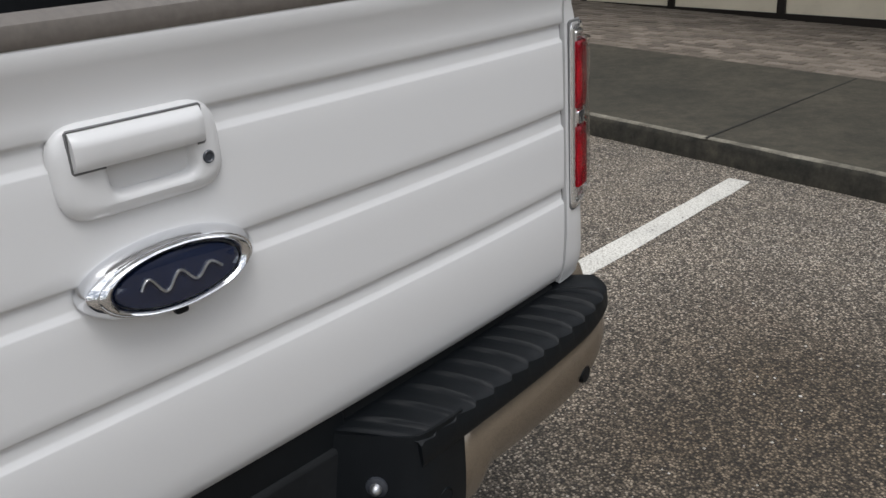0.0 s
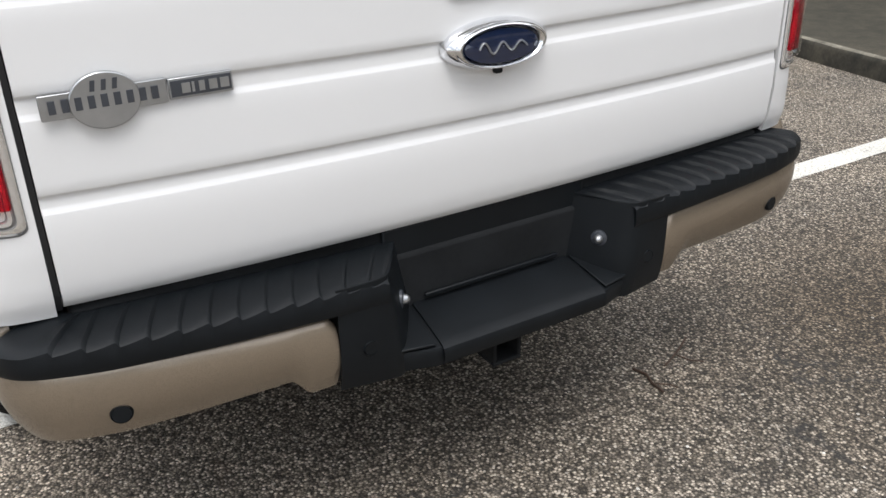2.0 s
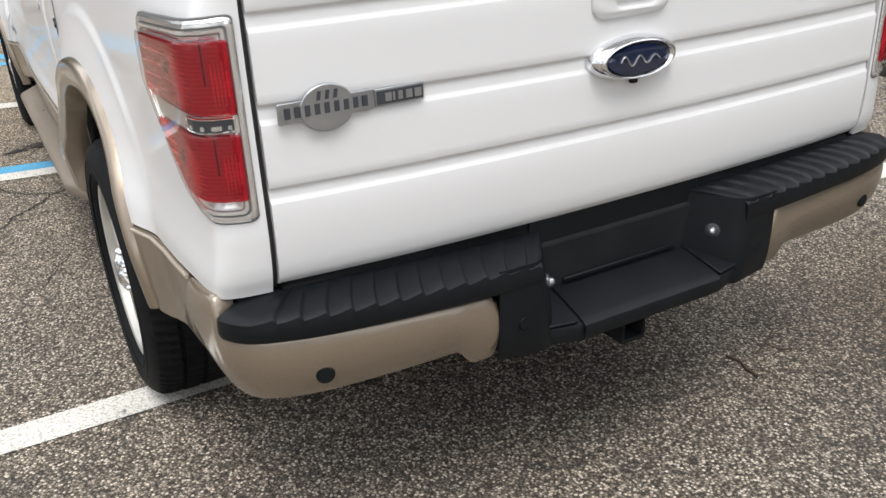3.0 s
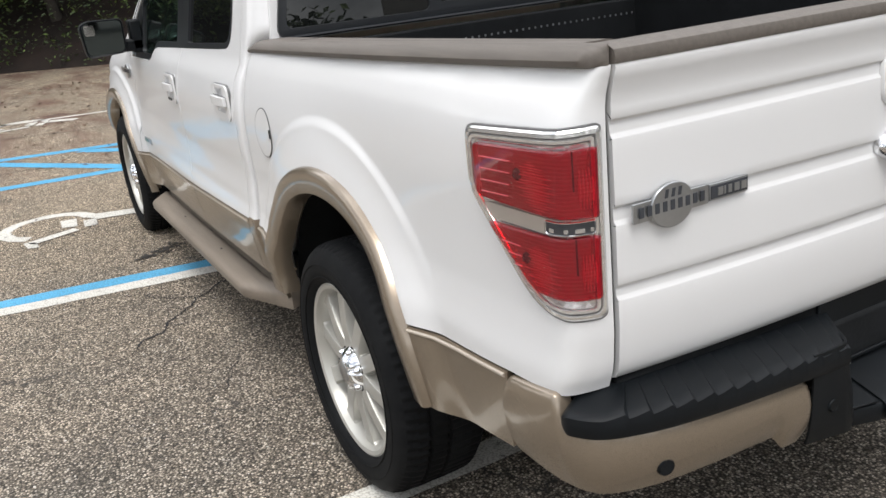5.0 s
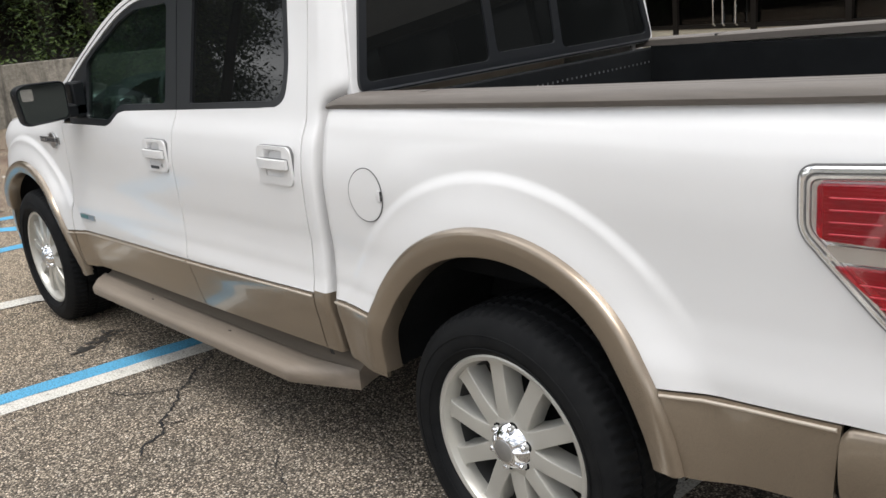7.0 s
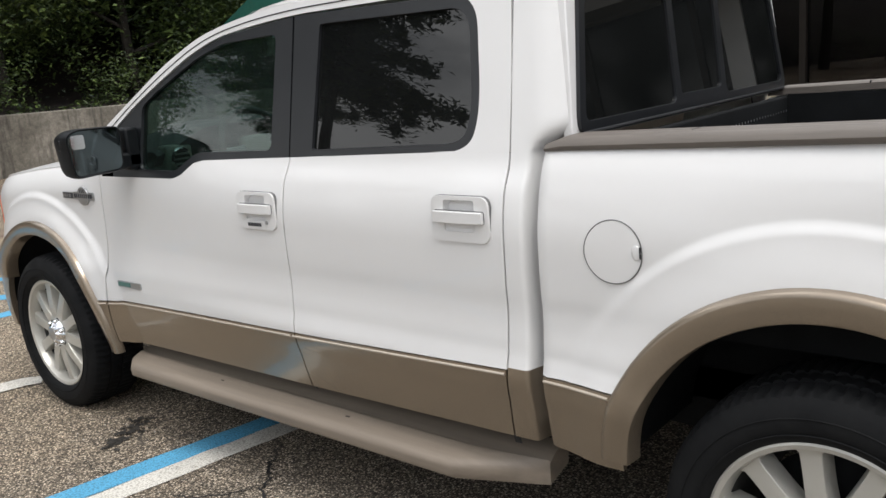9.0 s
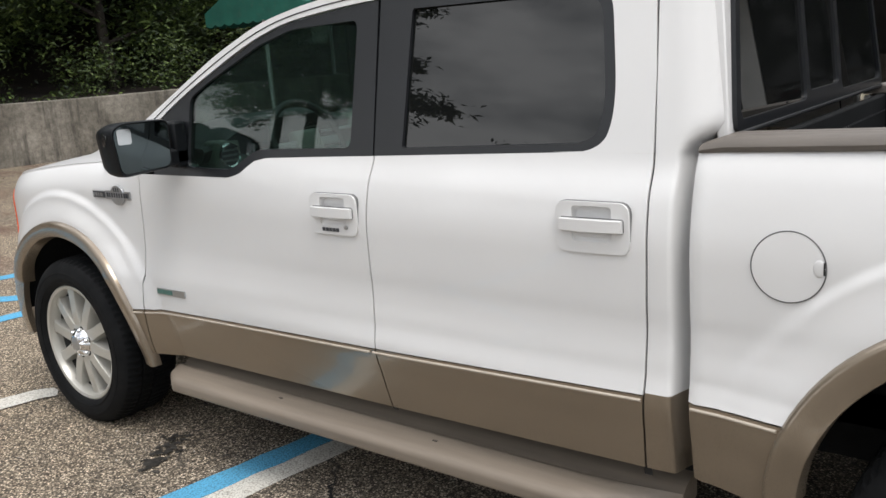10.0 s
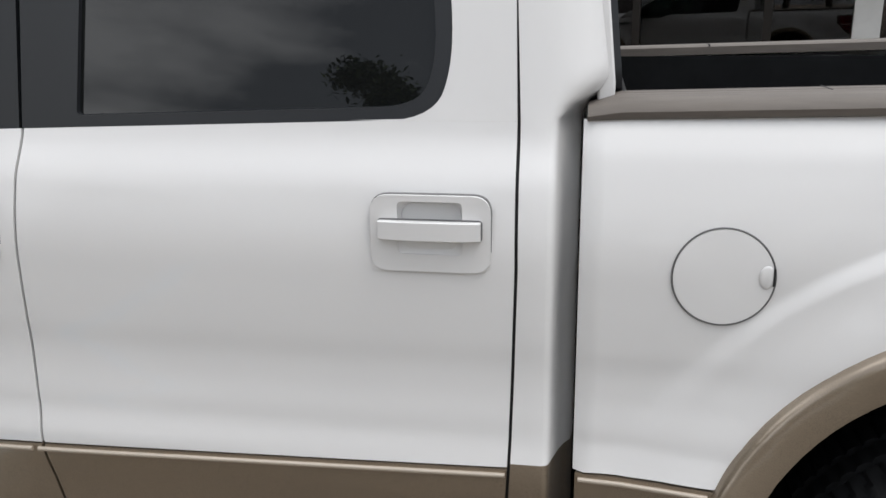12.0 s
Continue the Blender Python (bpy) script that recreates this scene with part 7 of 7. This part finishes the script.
def tree(x, y, z0, h, spread, seed, leaves=2600, base=0.18, size=0.09, clump=0.20):
    rnd = random.Random(seed)
    t = thing("tree", "broad-leaved tree with dense dark green crown", "tree", "trees along the car park", at=(x, y, z0))
    pts, p, d = [], Vector((x, y, z0)), Vector((rnd.uniform(-0.1, 0.1), rnd.uniform(-0.1, 0.1), 1))
    n = 9
    for i in range(n + 1):
        pts.append(p.copy())
        d = (d + Vector((rnd.uniform(-0.16, 0.16), rnd.uniform(-0.16, 0.16), 0.15))).normalized()
        p = p + d * (h * 0.8 / n)
    bms = [tube(pts, [base * (1 - 0.85 * i / n) for i in range(n + 1)], 9)]
    tips = []
    for k in range(11):
        i = rnd.randint(2, n)
        q, a = pts[i].copy(), rnd.uniform(0, 2 * math.pi)
        dd = Vector((math.cos(a), math.sin(a), rnd.uniform(0.15, 0.7))).normalized()
        br = [q.copy()]
        ln = spread * rnd.uniform(0.6, 1.0)
        for j in range(5):
            dd = (dd + Vector((rnd.uniform(-0.3, 0.3), rnd.uniform(-0.3, 0.3), rnd.uniform(-0.15, 0.2)))).normalized()
            q = q + dd * ln / 5
            br.append(q.copy())
            if j > 0:
                tips.append(q.copy())
        bms.append(tube(br, [base * 0.4 * (1 - 0.16 * j) for j in range(6)], 6))
    tips.append(pts[-1])
    part("trunk", merge(*bms), BARK, t, "grey trunk and limbs", 60)
    vs, fs = [], []
    for k in range(leaves):
        c = rnd.choice(tips)
        off = Vector((rnd.gauss(0, 1), rnd.gauss(0, 1), rnd.gauss(0, 0.7 if clump > 0.15 else 0.4))) * spread * clump
        c = c + off
        L = size * rnd.uniform(0.7, 1.5)
        e = Euler((rnd.uniform(-0.9, 0.9), rnd.uniform(-0.9, 0.9), rnd.uniform(0, 6.28))).to_matrix()
        b = len(vs)
        for q in ((0, -L, 0), (L * 0.42, 0, L * 0.10), (0, L, -L * 0.1), (-L * 0.42, 0, L * 0.10)):
            vs.append(c + e @ Vector(q))
        fs.append((b, b + 1, b + 2, b + 3))
    me = bpy.data.meshes.new("crown")
    me.from_pydata([v - Vector((x, y, z0)) for v in vs], [], fs)
    me.materials.append(LEAVES)
    cr = new("crown", me)
    cr.parent = t
    tagged(cr, "dense dark green leaves")
    return t


rt = random.Random(5)
for k in range(26):
    y = -30 + k * 2.2 + rt.uniform(-0.7, 0.7)
    row2 = k % 2
    if y < -13:
        continue
    x = bank_x(y) - 2.0 - row2 * 3.2 - rt.uniform(0, 1.2)
    tree(x, y, 1.0, rt.uniform(6.5, 9.0), rt.uniform(2.2, 3.2), 100 + k, 15000 if 5 < k < 24 else 5000, 0.16, 0.075)
for k in range(16):
    y = -34 + k * 4.0 + rt.uniform(-1, 1)
    if y < -14:
        continue
    tree(wall_x(y) - 8.5 - rt.uniform(0, 2.5), y, 1.5, rt.uniform(10, 13), rt.uniform(3.6, 4.6), 200 + k, 8000, 0.22, 0.26)
# trees across the car park, mirrored in the windows and the paint
for k in range(13):
    x = -40 + k * 6.6 + rt.uniform(-1.5, 1.5)
    tree(x, -38 - rt.uniform(0, 6), 0.0, rt.uniform(8.5, 12.5), rt.uniform(2.4, 3.6), 300 + k, 20000, 0.25, 0.085)
for k, (x, h, sp) in enumerate(((-4.6, 12.0, 1.7), (-7.3, 10.6, 1.4), (-15.0, 8.3, 1.5))):
    tree(x, -20.0 - 0.4 * k, 0.0, h, sp, 360 + k, 9000, 0.16, 0.10)
# unseen trees added behind, to darken what the tailgate, bumper and chrome mirror
for k in range(8):
    tree(30 + rt.uniform(0, 5), -26 + k * 7.4, 0.0, rt.uniform(5.5, 7.5), rt.uniform(2.8, 3.6), 500 + k, 5000, 0.25, 0.22)
# tall trees added for shade at the car park's end, wide crowns unseen
for k, (x, y) in enumerate(((-22.5, -3.5), (-23.0, 0.6), (-21.5, 5.5), (-20.5, 11.0))):
    tree(x, y, bank_z(bank_x(y) - x, y) - 0.15, 12.0, 6.5, 420 + k, 20000, 0.26, 0.09, 0.20)


def layered_tree(x, y, h, spread, seed):
    """A conifer with level boughs in open tiers, each a flat spray of fine foliage."""
    rnd = random.Random(seed)
    t = thing("tree", "tall conifer with level boughs in open tiers", "tree", "trees along the car park", at=(x, y, 0.0))
    bms = [tube([(x + 0.10 * math.sin(i), y + 0.08 * math.cos(i * 1.3), h * i / 10) for i in range(11)], [0.20 * (1 - 0.09 * i) for i in range(11)], 9)]
    vs, fs = [], []
    for k in range(46):
        z = h * (0.47 + 0.51 * (k + rnd.random()) / 46)
        a = rnd.uniform(0, 2 * math.pi)
        ln = spread * (1.12 - 0.85 * (z / h) ** 1.6) * rnd.uniform(0.65, 1.0)
        br = []
        for j in range(6):
            q = j / 5
            br.append(Vector((x + ln * q * math.cos(a + 0.12 * q), y + ln * q * math.sin(a + 0.12 * q), z + 0.25 * q - 0.55 * q * q)))
        bms.append(tube(br, [0.05 * (1 - 0.17 * j) for j in range(6)], 5))
        for n in range(int(1100 * ln / spread)):
            q = rnd.random() ** 0.7
            c = br[0].lerp(br[-1], q) + Vector((0, 0, 0.25 * q - 0.25 * q * q))
            wide = ln * 0.13 * (1.2 - 0.7 * q) * (1.0 + 0.8 * math.sin(q * 17.0 + k))
            c += Vector((rnd.gauss(0, wide), rnd.gauss(0, wide), rnd.gauss(0, 0.07)))
            L = rnd.uniform(0.07, 0.16)
            e = Euler((rnd.uniform(-0.3, 0.3), rnd.uniform(-0.3, 0.3), rnd.uniform(0, 6.28))).to_matrix()
            b = len(vs)
            for v in ((0, -L, 0), (L * 0.30, 0, L * 0.06), (0, L, -L * 0.1), (-L * 0.30, 0, L * 0.06)):
                vs.append(c + e @ Vector(v) - Vector((x, y, 0)))
            fs.append((b, b + 1, b + 2, b + 3))
    part("trunk", merge(*bms), BARK, t, "grey trunk and level limbs", 60)
    me = bpy.data.meshes.new("crown")
    me.from_pydata(vs, [], fs)
    me.materials.append(LEAVES)
    cr = new("crown", me)
    cr.parent = t
    tagged(cr, "flat sprays of dark green foliage")


# conifers across the lane, mirrored in the side windows
for k, (x, y, h, sp) in enumerate(((-13.2, -11.0, 11.5, 3.8), (-18.5, -14.6, 13.5, 4.6), (-17.5, -9.4, 12.5, 4.4))):
    layered_tree(x, y, h, sp, 640 + k)
# undergrowth that hangs over the wall
vs, fs = [], []
for k in range(72000):
    y = rt.uniform(-26, 24)
    d = abs(rt.gauss(0, 1.6)) + 0.1
    x = bank_x(y) - d
    if y < 2.2 and rt.random() < 0.75:
        continue
    top = 1.2 + 2.6 * abs(noise.noise((y * 0.35, d * 0.3, 2.0))) + 0.45 * d
    z = bank_z(d, y) + (top - 1.0) * rt.random()
    if noise.noise((y * 0.9, z * 0.9, d * 0.6)) < -0.06:
        continue
    L = 0.050 * rt.uniform(0.6, 1.5)
    e = Euler((rt.uniform(-0.9, 0.9), rt.uniform(-0.9, 0.9), rt.uniform(0, 6.28))).to_matrix()
    b = len(vs)
    for q in ((0, -L, 0), (L * 0.42, 0, L * 0.10), (0, L, -L * 0.1), (-L * 0.42, 0, L * 0.10)):
        vs.append(Vector((x, y, z)) + e @ Vector(q))
    fs.append((b, b + 1, b + 2, b + 3))
me = bpy.data.meshes.new("undergrowth")
me.from_pydata(vs, [], fs)
me.materials.append(LEAVES)
tagged(new("undergrowth", me), "dense dark green undergrowth above the wall", "undergrowth", kind="stuff")

# ---- pavers, each a piece ----
PL, PW = 0.20, 0.10
piece = box((-PL / 2 + 0.004, -PW / 2 + 0.004, -0.02), (PL / 2 - 0.004, PW / 2 - 0.004, 0.0))
top_edges = [e for e in piece.edges if all(v.co.z > -0.001 for v in e.verts)]
bmesh.ops.bevel(piece, geom=top_edges, offset=0.006, segments=1, affect="EDGES")
paver_me = bpy.data.meshes.new("paver")
piece.to_mesh(paver_me)
piece.free()
paver_me.materials.append(PAVER)
rp = random.Random(9)
rest_vs, rest_fs = [], []
corner = [(-PL / 2 + 0.004, -PW / 2 + 0.004), (PL / 2 - 0.004, -PW / 2 + 0.004), (PL / 2 - 0.004, PW / 2 - 0.004), (-PL / 2 + 0.004, PW / 2 - 0.004)]
for r in range(21):
    for c in range(52):
        u = -7.4 + c * PL + (PL / 2 if r % 2 else 0.0)
        d = 2.02 + PW / 2 + r * PW
        lift, twist = rp.uniform(-0.002, 0.003), rp.uniform(-0.02, 0.02)
        if r < 12 and -3.6 < u < 1.4:
            ob = new("paver", paver_me)
            ob.parent = paved
            ob.location = kp(u, d, rise(u, d) + lift)
            ob.rotation_euler = (rp.uniform(-0.012, 0.012), rp.uniform(-0.012, 0.012), KA + twist)
            continue
        b = len(rest_vs)
        for z in (-0.016, 0.0):
            for x, y in corner:
                rest_vs.append(kp(u + x, d + y + x * twist, rise(u, d) + lift + z))
        rest_fs += [(b + 4, b + 5, b + 6, b + 7)] + [(b + k, b + (k + 1) % 4, b + 4 + (k + 1) % 4, b + 4 + k) for k in range(4)]
me = bpy.data.meshes.new("far_pavers")
me.from_pydata(rest_vs, [], rest_fs)
me.materials.append(PAVER_FAR)
far_pavers = new("far_pavers", me)
far_pavers.parent = paved
tagged(far_pavers, "further rows of weathered tan pavers", kind="stuff")
